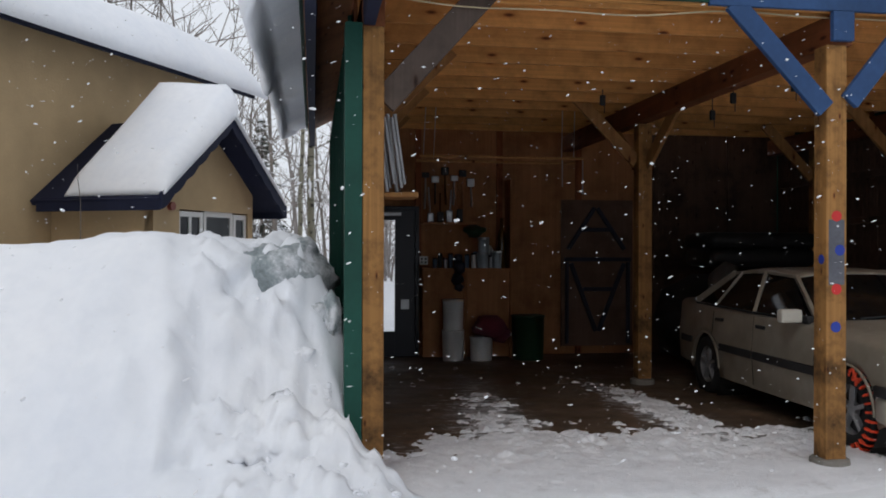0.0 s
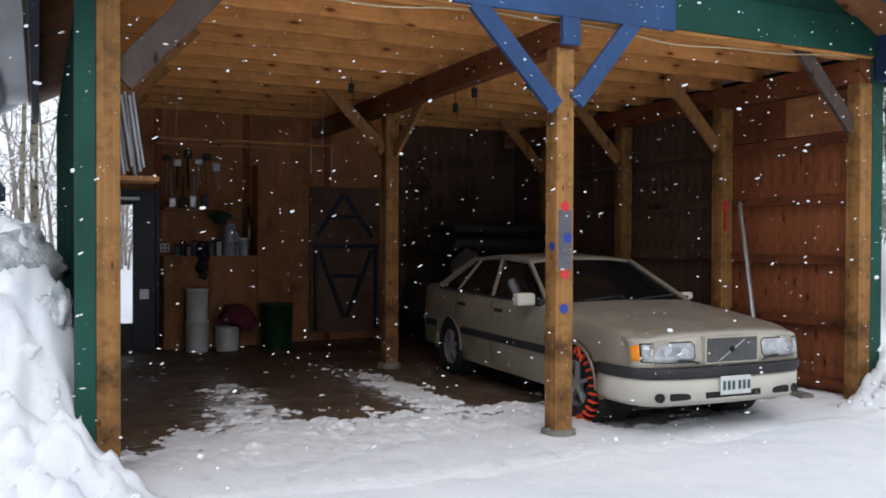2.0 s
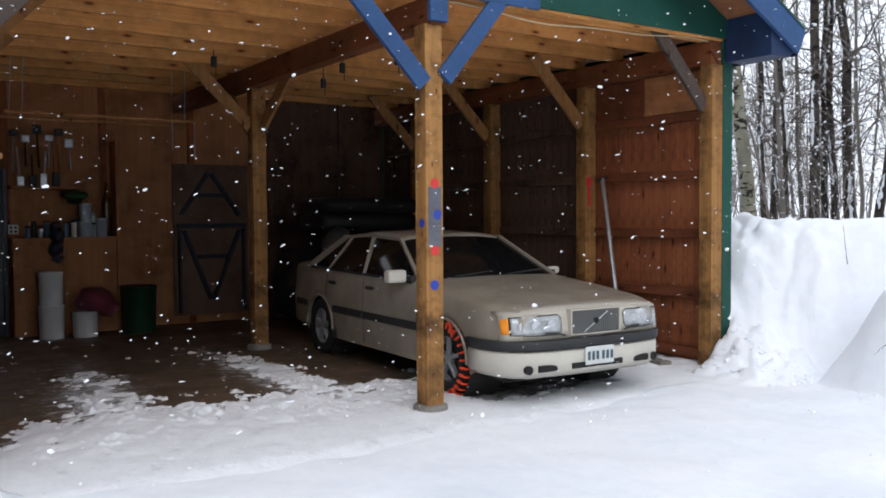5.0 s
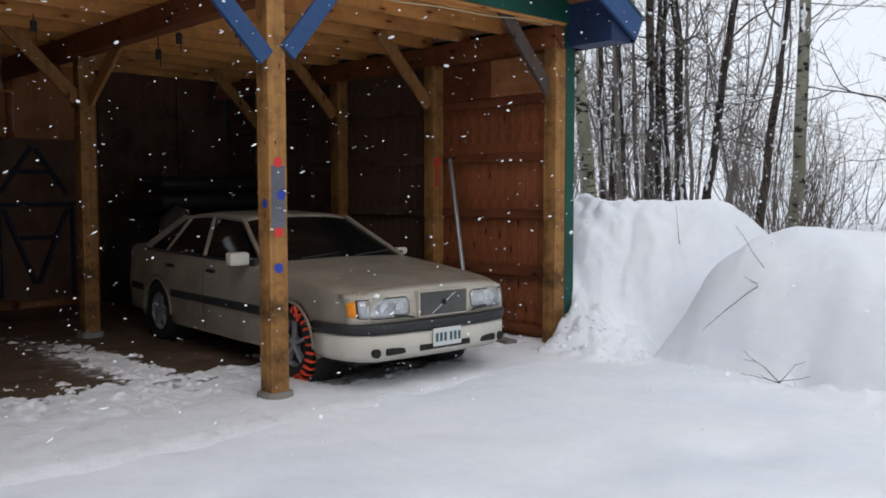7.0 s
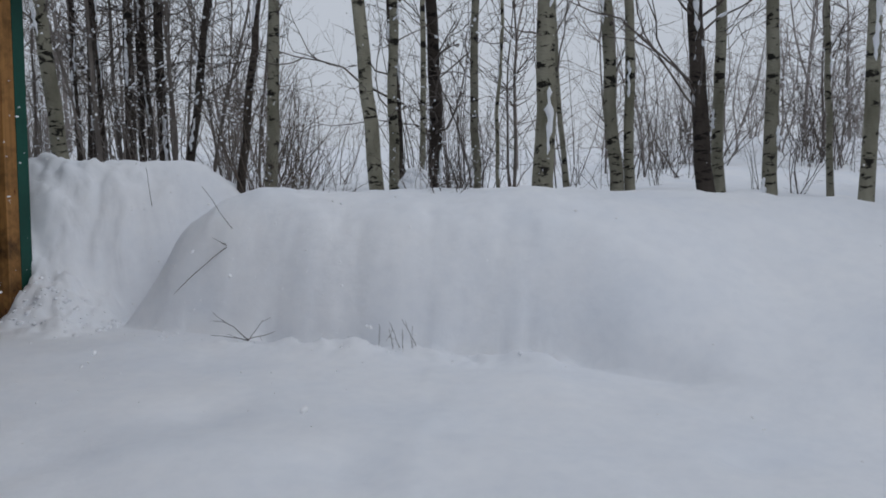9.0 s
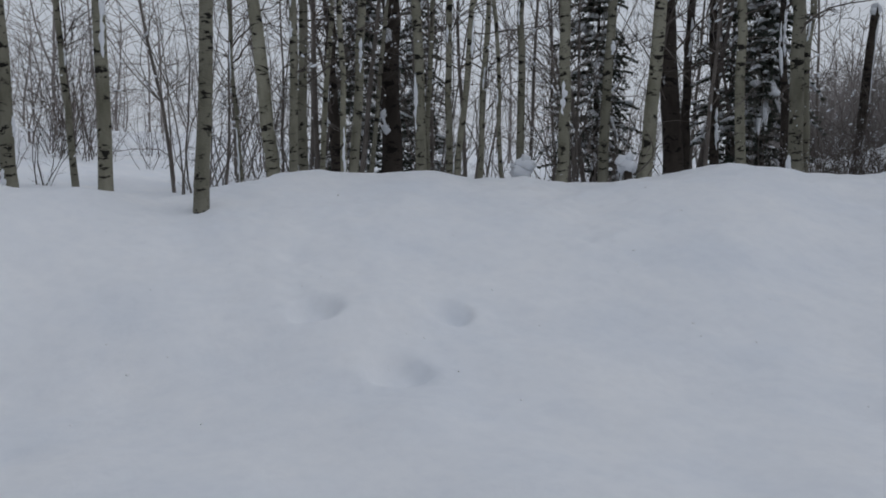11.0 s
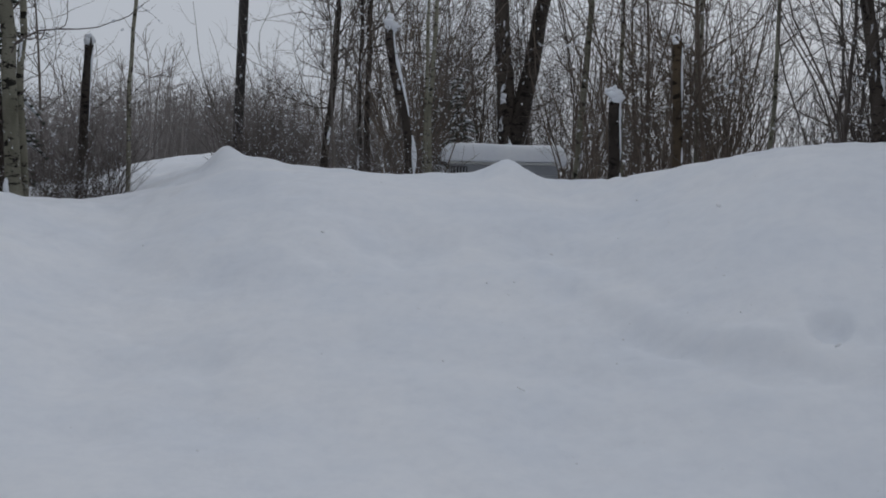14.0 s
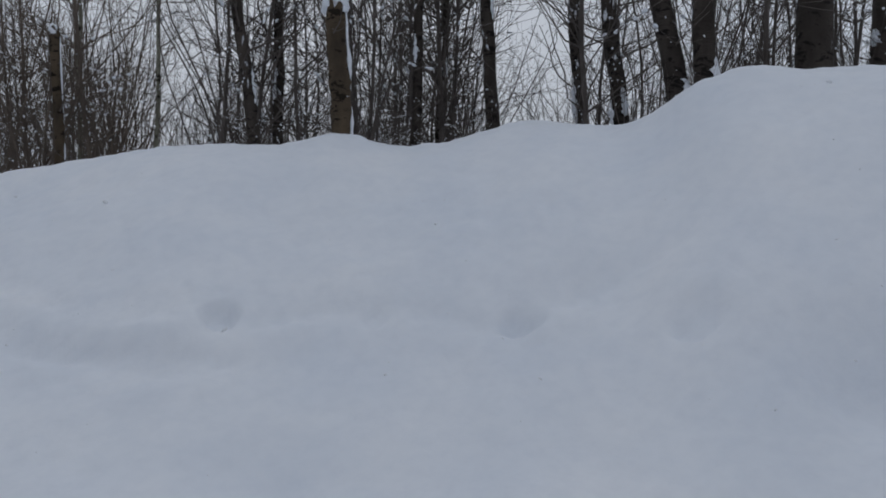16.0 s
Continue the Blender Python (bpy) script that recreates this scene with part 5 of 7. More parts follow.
            part("arch_lip", h.mesh("arch_lip", PAINT), None, car)
            wheel(car, s * 0.765, c, s)
    # windscreen and rear window
    ws = []
    for t in np.linspace(0, 1, 6):
        y, z, w = 1.50 + 0.69 * t, 0.935 + 0.40 * t, 0.755 - 0.165 * t
        ws.append([(x * w, y + 0.06 * (abs(x) ** 2) - 0.03, z + 0.015 * (1 - x * x)) for x in np.linspace(-1, 1, 9)])
    loft_glass("windscreen", ws, CAR_GLASS, car, "dark windscreen")
    ws = []
    for t in np.linspace(0, 1, 4):
        y, z, w = 4.0 - 0.58 * t, 0.985 + 0.35 * t, 0.76 - 0.16 * t
        ws.append([(x * w, y - 0.06 * (abs(x) ** 2), z + 0.015 * (1 - x * x)) for x in np.linspace(-1, 1, 9)])
    loft_glass("rear_window", ws, CAR_GLASS, car, "dark rear window")
    for x0 in (-0.42, 0.18):
        bm = bmesh.new()
        stick(bm, (x0, 1.475, 0.958), (x0 + 0.5, 1.56, 0.988), 0.012, 0.016)
        part("wiper", bm, RUBBER, car, "black wiper")
    # cabin seen through the glass
    for s in (-1, 1):
        part("headrest", boxed(s * 0.36 - 0.13, 2.65, 1.05, s * 0.36 + 0.13, 2.75, 1.25, bevel=0.04), CABIN, car)

    # nose: painted panel with lamps and grille let into it
    def nose_y(x, z):
        return float(np.interp(abs(x), [0, 0.2, 0.45, 0.66, 0.765, 0.80, 0.83], [0.004, 0.008, 0.022, 0.048, 0.085, 0.12, 0.175])) + (z - 0.55) * 0.16

    def on_nose(xs, lo, hi, out, thick, rows=4):
        """A skin on the nose between the heights lo(x) and hi(x), standing out by out."""
        bm = bmesh.new()
        vs = []
        for k in range(rows):
            t = k / (rows - 1)
            vs.append([bm.verts.new((x, nose_y(x, lo(x) + (hi(x) - lo(x)) * t) - out, lo(x) + (hi(x) - lo(x)) * t)) for x in xs])
        for a, b in zip(vs, vs[1:]):
            for k in range(len(xs) - 1):
                bm.faces.new((a[k], a[k + 1], b[k + 1], b[k]))
        bmesh.ops.recalc_face_normals(bm, faces=bm.faces)
        bmesh.ops.solidify(bm, geom=bm.faces[:], thickness=thick)
        return bm

    full = sorted(list(np.linspace(-0.66, 0.66, 23)) + [-0.83, -0.80, -0.765, -0.71, 0.71, 0.765, 0.80, 0.83])
    lip = lambda x: 0.788 - 0.05 * abs(x / 0.83) ** 3
    part("nose_panel", on_nose(full, lambda x: 0.546, lip, 0.0, 0.05), LIT_NOSE_PAINT, car, "champagne nose panel, daylight put into its paint", smooth=True)
    bm = bmesh.new()
    rows = [[bm.verts.new((x, nose_y(x, lip(x)) + dy, lip(x) + dz)) for x in full] for dy, dz in ((-0.004, -0.016), (0.006, 0.002), (0.10, 0.028))]
    for a, b in zip(rows, rows[1:]):
        for k in range(len(full) - 1):
            bm.faces.new((a[k], a[k + 1], b[k + 1], b[k]))
    bmesh.ops.recalc_face_normals(bm, faces=bm.faces)
    bmesh.ops.solidify(bm, geom=bm.faces[:], thickness=0.012)
    part("bonnet_lip", bm, LIT_NOSE_PAINT, car, "front edge of the bonnet", smooth=True)
    for s in (-1, 1):
        xs = [s * v for v in np.linspace(0.335, 0.775, 20)]
        low = lambda x: 0.584 + 0.030 * max(0.0, 1 - (abs(x) - 0.335) / 0.05) ** 2 + 0.012 * max(0.0, (abs(x) - 0.6) / 0.175)
        high = lambda x: 0.736 - 0.012 * (abs(x) / 0.775) ** 2 - 0.022 * max(0.0, 1 - (abs(x) - 0.335) / 0.035) ** 2
        lamp = part("headlight", on_nose(xs, low, high, 0.010, 0.02), LENS, car, "clear ribbed headlight lens", smooth=True)
        part("lamp_rim", on_nose([s * v for v in np.linspace(0.328, 0.782, 20)], lambda x: low(x) - 0.007, lambda x: high(x) + 0.008, 0.004, 0.012), SEAM, lamp, "dark rubber rim")
        for c, r in ((0.43, 0.040), (0.57, 0.042), (0.69, 0.034)):
            bm = bmesh.new()
            yc = nose_y(c, 0.660) - 0.0115
            rod(bm, (s * c, yc + 0.004, 0.660), (s * c, yc - 0.001, 0.660), r * 0.82, r, n=20)
            part("reflector", bm, CHROME, lamp, "round chrome reflector")
        part("indicator", on_nose([s * v for v in np.linspace(0.786, 0.826, 6)], lambda x: 0.598, lambda x: 0.724 - 0.4 * (abs(x) - 0.786), 0.010, 0.02), AMBER if s < 0 else LENS, car, "amber corner lamp" if s < 0 else "clear corner lamp", smooth=True)
        bm = bmesh.new()
        for a, b in ((0.31, 0.40), (0.40, 0.50)):
            za, zb = 0.573 + 0.02 * (a > 0.35) + 0.001, 0.594 + 0.004 * (a > 0.35)
            stick(bm, (s * a, nose_y(a, za) - 0.02, za), (s * b, nose_y(b, zb) - 0.02, zb), 0.012, 0.013)
        part("lamp_wiper", bm, RUBBER, car, "black headlight wiper")
    g = part("grille", boxed(-0.248, 0.000, 0.574, 0.248, 0.05, 0.760, bevel=0.006), SEAM, car, "grey slatted grille")
    for k in range(24):
        x = -0.2415 + k * 0.021
        part("slat", boxed(x - 0.0065, -0.006, 0.576, x + 0.0065, 0.006, 0.758, bevel=0), GRILLE, g)
    for b in (boxed(-0.264, -0.012, 0.760, 0.264, 0.045, 0.773, bevel=0.004), boxed(-0.264, -0.012, 0.562, 0.264, 0.04, 0.574, bevel=0.004), boxed(-0.264, -0.0115, 0.5745, -0.250, 0.04, 0.7595, bevel=0.004), boxed(0.250, -0.0115, 0.5745, 0.264, 0.04, 0.7595, bevel=0.004)):
        part("surround", b, LIT_NOSE_PAINT, g, "pale grille surround")
    bm = bmesh.new()
    stick(bm, (-0.13, -0.009, 0.584), (0.12, -0.009, 0.742), 0.005, 0.009, 0)
    part("grille_bar", bm, CHROME, g, "slanting chrome bar")
    bm = bmesh.new()
    rod(bm, (0, -0.004, 0.672), (0, -0.014, 0.672), 0.024, n=18)
    part("badge", bm, SEAM, g, "round dark badge")

    def bumper_band(z0, z1, out0, out1):
        """A band wrapped round the nose from wheel to wheel."""
        xs = [-0.86, -0.855, -0.83, -0.765, -0.66, -0.45, -0.2, 0, 0.2, 0.45, 0.66, 0.765, 0.83, 0.855, 0.86]
        yy = [0.56, 0.40, 0.24, 0.11, 0.035, 0.005, -0.012, -0.016, -0.012, 0.005, 0.035, 0.11, 0.24, 0.40, 0.56]
        prof = [(z0, out0), (z0 + 0.25 * (z1 - z0), out1), (z1 - 0.12 * (z1 - z0), out1 + 0.004), (z1, out1 - 0.014)]
        bm = bmesh.new()
        rows = []
        for z, o in prof:
            rows.append([bm.verts.new((x + o * (x / 0.86) ** 3, y - o * (1 - (x / 0.9) ** 4), z)) for x, y in zip(xs, yy)])
        for a, b in zip(rows, rows[1:]):
            for k in range(len(xs) - 1):
                bm.faces.new((a[k], a[k + 1], b[k + 1], b[k]))
        bmesh.ops.recalc_face_normals(bm, faces=bm.faces)
        bmesh.ops.solidify(bm, geom=bm.faces[:], thickness=0.03)
        return bm
    part("bumper", bumper_band(0.245, 0.463, -0.045, 0.018), BUMPER_PAINT, car, "pale painted bumper", smooth=True)
    part("bumper_strip", bumper_band(0.465, 0.548, 0.028, 0.038), RUBBER, car, "black rubber bumper strip", smooth=True)
    for a, b, z0, z1 in ((-0.27, 0.27, 0.300, 0.352), (-0.58, -0.36, 0.296, 0.352), (0.36, 0.58, 0.296, 0.352)):
        part("intake", boxed(a, -0.036 + 0.05 * (abs(a + b) > 0.1) * 0.4, z0, b, 0.06, z1, bevel=0.012), SEAM, car, "dark bumper slot")
    for s in (-1, 1):
        bm = bmesh.new()
        rod(bm, (s * 0.66, 0.06, 0.322), (s * 0.665, 0.006, 0.322), 0.036, n=16)
        part("fog_lamp", bm, SEAM, car, "small round lamp hole")
    pl = part("number_plate", boxed(-0.15, -0.056, 0.325, 0.15, -0.048, 0.470, bevel=0.006), PLATE, car, "white number plate")
    for k, x in enumerate((-0.115, -0.07, -0.025, 0.035, 0.08, 0.125)):
        part("mark", boxed(x - 0.014, -0.0585, 0.362, x + 0.014, -0.0565, 0.432, bevel=0), BAR, pl)
    # a low roofline: the cabin stands a little under full height
    for ob in car.children:
        if ob.name.split(".")[0] in ("roof", "pillar", "roof_rail", "door_window", "quarter_window", "windscreen", "rear_window"):
            for v in ob.data.vertices:
                if v.co.z > 0.94:
                    v.co.z = 0.94 + (v.co.z - 0.94) * 0.91
    part("under_tray", boxed(-0.70, 0.25, 0.19, 0.70, 4.3, 0.30, bevel=0.01), SEAM, car, "dark underside")

    # strap-on traction band round the near front tyre
    band = new("traction_strap")
    band.parent = car
    tagged(band, "red-orange webbing wound round the tyre")
    band.matrix_basis = pose(-0.765, FRONT_AXLE, 0.305)
    for k in range(13):
        a = radians(-74 + k * 13.2)
        c, s = math.cos(a), math.sin(a)
        bm = bmesh.new()
        path = [(-0.108, -0.262 * c, 0.262 * s), (-0.102, -0.300 * c, 0.300 * s), (-0.075, -0.318 * c, 0.318 * s), (-0.03, -0.322 * c, 0.322 * s)]
        q = [Vector(p) for p in path]
        for u, v in zip(q, q[1:]):
            stick(bm, u, v, 0.040, 0.016, 0.003)
        part("strap", bm, ORANGE, band)
    bm = bmesh.new()
    for p, q in (((-0.118, -0.12, 0.30), (-0.12, -0.14, 0.20)), ((-0.118, -0.17, 0.26), (-0.12, -0.09, 0.24)), ((-0.118, -0.12, 0.24), (-0.12, -0.10, 0.33))):
        stick(bm, p, q, 0.018, 0.018)
    part("knot", bm, ORANGE, band)
    return car


build_car()
# ---- thickets and woods ----
def sapling(seed, height, stems, r0, limbs, depth=2, snowy=0.45, spread_by=0.35):
    q = np.random.RandomState(seed)
    bark, snow = Heap(), Heap()
    for _ in range(stems):
        d = np.array([q.normal(0, spread_by), q.normal(0, spread_by), 1.0])
        h = height * q.uniform(0.65, 1.0)
        pts, _d = wander(q, (q.normal(0, 0.12), q.normal(0, 0.12), -0.2), d / np.linalg.norm(d), h, 9, 0.06 if stems < 3 else 0.12, 0.03)
        r = r0 * q.uniform(0.6, 1.0)
        bark.add(*tube(pts, np.linspace(r, r * 0.25, len(pts)), 5))
        for _b in range(limbs):
            k = q.randint(1, len(pts) - 1)
            an = q.uniform(0, 2 * np.pi)
            w = np.array([math.cos(an), math.sin(an), q.uniform(0.3, 1.3)])
            branch(q, bark, snow, pts[k], w / np.linalg.norm(w), h * q.uniform(0.14, 0.32), r * 0.3, depth - 1, 4, snowy)
    return (np.vstack(bark.v), bark.f), (np.vstack(snow.v) if snow.v else None, snow.f)


class Grove:
    """Copies of grown shapes gathered into one mesh, with their snow in another."""

    def __init__(self):
        self.bark, self.snow = Heap(), Heap()

    def plant(self, shape, x, y, z, turn, size, wide=1.0):
        c, s = math.cos(turn), math.sin(turn)
        m = np.array([[c * wide, -s * wide, 0], [s * wide, c * wide, 0], [0, 0, 1]]) * size
        for heap, (v, f) in ((self.bark, shape[0]), (self.snow, shape[1])):
            if v is None:
                continue
            base = heap.n
            heap.v.append(v @ m.T + np.array([x, y, z]))
            heap.n += len(v)
            heap.f += [q + base for q in f]

    def done(self, name, label, category, mat):
        tagged(new(name, self.bark.mesh(name, mat)), label, category, kind="stuff")
        if self.snow.v:
            tagged(new("branch_snow", self.snow.mesh("branch_snow", SNOW)), "snow caught on the twigs of " + category, "snow", kind="stuff")


def polar(az, d):
    x, y = d * math.sin(radians(az)), d * math.cos(radians(az))
    return x, y, height_at(x, y)


SMALL = [sapling(100 + k, 2.6, 7, 0.012, 5, 2, 0.20, 0.4) for k in range(4)]
BARE_SMALL = [sapling(104 + k, 2.6, 9, 0.012, 7, 2, 0.06, 0.35) for k in range(3)]
TALL = [sapling(120 + k, 6.5, 1, 0.035, 22, 2, 0.32, 0.05) for k in range(5)]
WAND = [sapling(140 + k, 4.6, 6, 0.016, 5, 2, 0.22, 0.16) for k in range(4)]
# with less snow on them, south of the yard
BARE_TALL = [sapling(150 + k, 6.5, 1, 0.032, 40, 2, 0.10, 0.06) for k in range(4)]
BARE_WAND = [sapling(155 + k, 4.8, 6, 0.018, 5, 2, 0.07, 0.14) for k in range(4)]

q = np.random.RandomState(77)
# shrubs and saplings: from heading, to heading, nearest, farthest, how many of each kind
STRETCHES = [("thicket", TWIG_PALE, 47, 63, 13.5, 24, 20, 26, 6), ("thicket", RUST, 64, 72, 12, 18, 13, 0, 2), ("thicket", TWIG, 72, 86, 12.5, 22, 7, 2, 4), ("thicket", TWIG, 86, 104, 13, 38, 12, 4, 4), ("thicket", TWIG_PALE, 104, 147, 12.5, 22, 34, 34, 12),
             ("thicket", TWIG_PALE, 156, 163, 14, 26, 14, 2, 1), ("thicket", TWIG_PALE, 163, 168, 16, 28, 6, 4, 3), ("thicket", RUST, 166, 191, 14.5, 26, 22, 18, 84), ("thicket", TWIG, 191, 213, 12.5, 22, 40, 44, 16),
             ("thicket", TWIG, 215, 246, 11.5, 20, 40, 46, 12), ("thicket", TWIG, 166, 184, 25.5, 34, 20, 44, 26), ("thicket", TWIG_PALE, -26, 5, 22, 40, 14, 24, 4)]
for name, mat, a0, a1, d0, d1, n_small, n_tall, n_wand in STRETCHES:
    g = Grove()
    bare = a0 > 155
    for shapes, count, lo, hi in ((SMALL, n_small, 0.6, 1.15), (BARE_TALL if bare else TALL, n_tall, 0.8, 1.5), (BARE_WAND if bare else WAND, n_wand, 0.8, 1.35)):
        for _ in range(count):
            az, dd = q.uniform(a0, a1), q.uniform(d0, d1)
            if 168.3 < az < 178.2 and dd < 25 or 211.8 < az < 216.2 or shapes is not SMALL and (65 < az < 71.5 or 188.6 < az < 193.5 or 210.6 < az < 217.2):
                continue
            x, y, z = polar(az, dd)
            g.plant(shapes[q.randint(len(shapes))], x, y, z, q.uniform(0, 6.28), q.uniform(lo, hi) * (1.5 if a0 < 0 else 1))
    g.done(name, "tangle of bare snow-dusted saplings and brush", "brush", mat)

# small brush right behind the snow crest
g = Grove()
for _ in range(60):
    az = q.choice([q.uniform(64, 86), q.uniform(143, 150), q.uniform(156, 170), q.uniform(190, 222)])
    x, y, z = polar(az, float(np.interp(az, BANKS[:, 0], BANKS[:, 2])) + q.uniform(0.6, 2.5))
    g.plant(SMALL[q.randint(4)], x, y, z - 0.1, q.uniform(0, 6.28), q.uniform(0.25, 0.55))
for a0, a1, d0, d1, count, lo, hi in ((144.2, 149.2, 12.8, 16.0, 13, 0.4, 0.85), (155.9, 160.5, 13.6, 17.5, 16, 0.4, 0.8), (160.5, 167, 14, 18, 10, 0.35, 0.6)):
    for _ in range(count):
        x, y, z = polar(q.uniform(a0, a1), q.uniform(d0, d1))
        g.plant(BARE_SMALL[q.randint(3)], x, y, z - 0.1, q.uniform(0, 6.28), q.uniform(lo, hi))
for a0, a1, d0, d1, count in ((89.3, 92.6, 26, 33, 9), (97.6, 100.2, 26, 33, 7)):
    for _ in range(count):
        x, y, z = polar(q.uniform(a0, a1), q.uniform(d0, d1))
        g.plant(SMALL[q.randint(4)], x, y, z - 0.1, q.uniform(0, 6.28), q.uniform(1.2, 2.0))
g.done("low_brush", "low bare brush poking through the snow", "brush", TWIG)

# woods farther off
# greyed bark: the haze of falling snow is put into this colour
FAR_BARK = plain("hazed_far_bark", (0.29, 0.262, 0.248), 0.95, vary=0.3, bump=0)
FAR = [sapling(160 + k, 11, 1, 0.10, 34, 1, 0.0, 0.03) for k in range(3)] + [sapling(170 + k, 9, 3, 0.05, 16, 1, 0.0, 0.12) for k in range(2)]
g = Grove()
for _ in range(640):
    az = q.uniform(40, 250) if q.rand() < 0.45 else q.uniform(140, 165)
    if 64.5 < az < 71.5 or 71.5 <= az < 88 and q.rand() < 0.75 or 189 < az < 193.5 or 211.6 < az < 216.6:
        continue
    d = q.uniform(42, 75) if 140 < az < 165 else q.uniform(32, 90)
    x, y, z = polar(az, d)
    g.plant(FAR[q.randint(5)], x, y, z, q.uniform(0, 6.28), q.uniform(0.6, 1.0) * (0.66 if 140 < az < 165 else 1), 1.25)
for _ in range(260):
    x, y, z = polar(q.uniform(143, 160), q.uniform(44, 80))
    g.plant(FAR[q.randint(5)], x, y, z, q.uniform(0, 6.28), q.uniform(0.42, 0.66), 1.1)
for _ in range(46):
    x, y, z = polar(q.uniform(-30, 6), q.uniform(35, 70))
    g.plant(FAR[q.randint(5)], x, y, z, q.uniform(0, 6.28), q.uniform(0.9, 1.4), 1.25)
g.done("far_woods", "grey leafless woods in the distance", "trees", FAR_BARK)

# ---- snow-laden spruces ----
NEEDLE = plain("spruce_needles", (0.075, 0.09, 0.07), 0.9, vary=0.4, scale=20, bump=0)


def spruce_meshes(seed, height):
    r = np.random.RandomState(seed)
    leaf, snow, trunk = Heap(), Heap(), Heap()
    trunk.add(*tube([(0, 0, -0.3), (0, 0, height * 0.5), (0, 0, height)], [0.09, 0.05, 0.01], 8))
    z = 0.25
    while z < height - 0.1:
        reach = (1 - z / height) ** 0.8 * height * 0.27 + 0.1
        for _ in range(6):
            an = r.uniform(0, 2 * np.pi)
            out = np.array([math.cos(an), math.sin(an), 0])
            side = np.array([-out[1], out[0], 0])
            L = reach * r.uniform(0.3, 1.15)
            sag = r.uniform(0.15, 0.75)
            pts = [np.array([0, 0, z]) + out * L * u + np.array([0, 0, 0.10 * u - sag * L * u * u]) for u in np.linspace(0, 1, 5)]
            leaf.add(*tube(pts, np.linspace(0.012, 0.004, 5), 3))
            for u in np.linspace(0.2, 1, 8):
                c = np.array([0, 0, z]) + out * L * u + np.array([0, 0, 0.10 * u - sag * L * u * u])
                wl = 0.30 * L * (1.1 - u) + 0.05
                for sg in (-1, 1):
                    tip = c + side * sg * wl + out * wl * 0.6 + np.array([0, 0, -0.10 * wl - r.uniform(0, 0.05)])
                    m = (c + tip) / 2 + np.array([0, 0, 0.015])
                    p = out * 0.035
                    leaf.add([c - p, c + p, m + p * 1.3, tip, m - p * 1.3, m + np.array([0, 0, -0.05])], [(0, 1, 2, 4)])
                    leaf.add([m - p * 1.3, m + p * 1.3, tip, m + np.array([0, 0, -0.06])], [(0, 1, 2), (0, 2, 3), (1, 3, 2)])
            if r.rand() < 0.4:
                snow.add(*tube([w + np.array([0, 0, 0.03]) for w in pts[1:]], np.array([0.02, 0.05, 0.05, 0.015]) * (0.4 + 0.6 * L) * r.uniform(0.5, 1.2), 5))
            for _s in range(r.randint(0, 3)):
                u = r.uniform(0.35, 0.85)
                c = np.array([0, 0, z]) + out * L * u + np.array([0, 0, 0.10 * u - sag * L * u * u + 0.03])
                v, f = lump(r, (0, 0, 0), r.uniform(0.03, 0.14), r.uniform(0.35, 0.8))
                snow.add(v * 1.0 + c, f)
        z += r.uniform(0.13, 0.2)
    return trunk, leaf, snow


SPRUCE_SETS = []
for k in range(2):
    tr, lf, sn = spruce_meshes(300 + k, 5.2)
    me = bpy.data.meshes.new("foliage")
    me.from_pydata(np.vstack(lf.v).tolist(), [], [tuple(w) for b in lf.f for w in b.tolist()])
    me.materials.append(NEEDLE)
    me.update()
    SPRUCE_SETS.append((tr.mesh("trunk", DARKBARK), me, sn.mesh("snow", SNOW)))
for k, (az, d, s) in enumerate([(116.4, 17.0, 0.9), (120.2, 18.5, 0.8), (131.6, 16.5, 0.85), (141.6, 15.0, 0.85), (139.8, 17.0, 0.8),
                                (168.3, 21.0, 0.5), (170.2, 24.0, 0.6), (-3.3, 34.0, 1.0)]):
    x, y, z = polar(az, d)
    t = thing("spruce", "dark spruce weighed down with clumps of snow", "tree", (x, y, z), k * 67.0, group="spruces")
    t.scale = (s, s, s)
    for nm, me in zip(("trunk", "foliage", "snow"), SPRUCE_SETS[k % 2]):
        tagged(new(nm, me), kind="" if nm == "trunk" else "stuff").parent = t

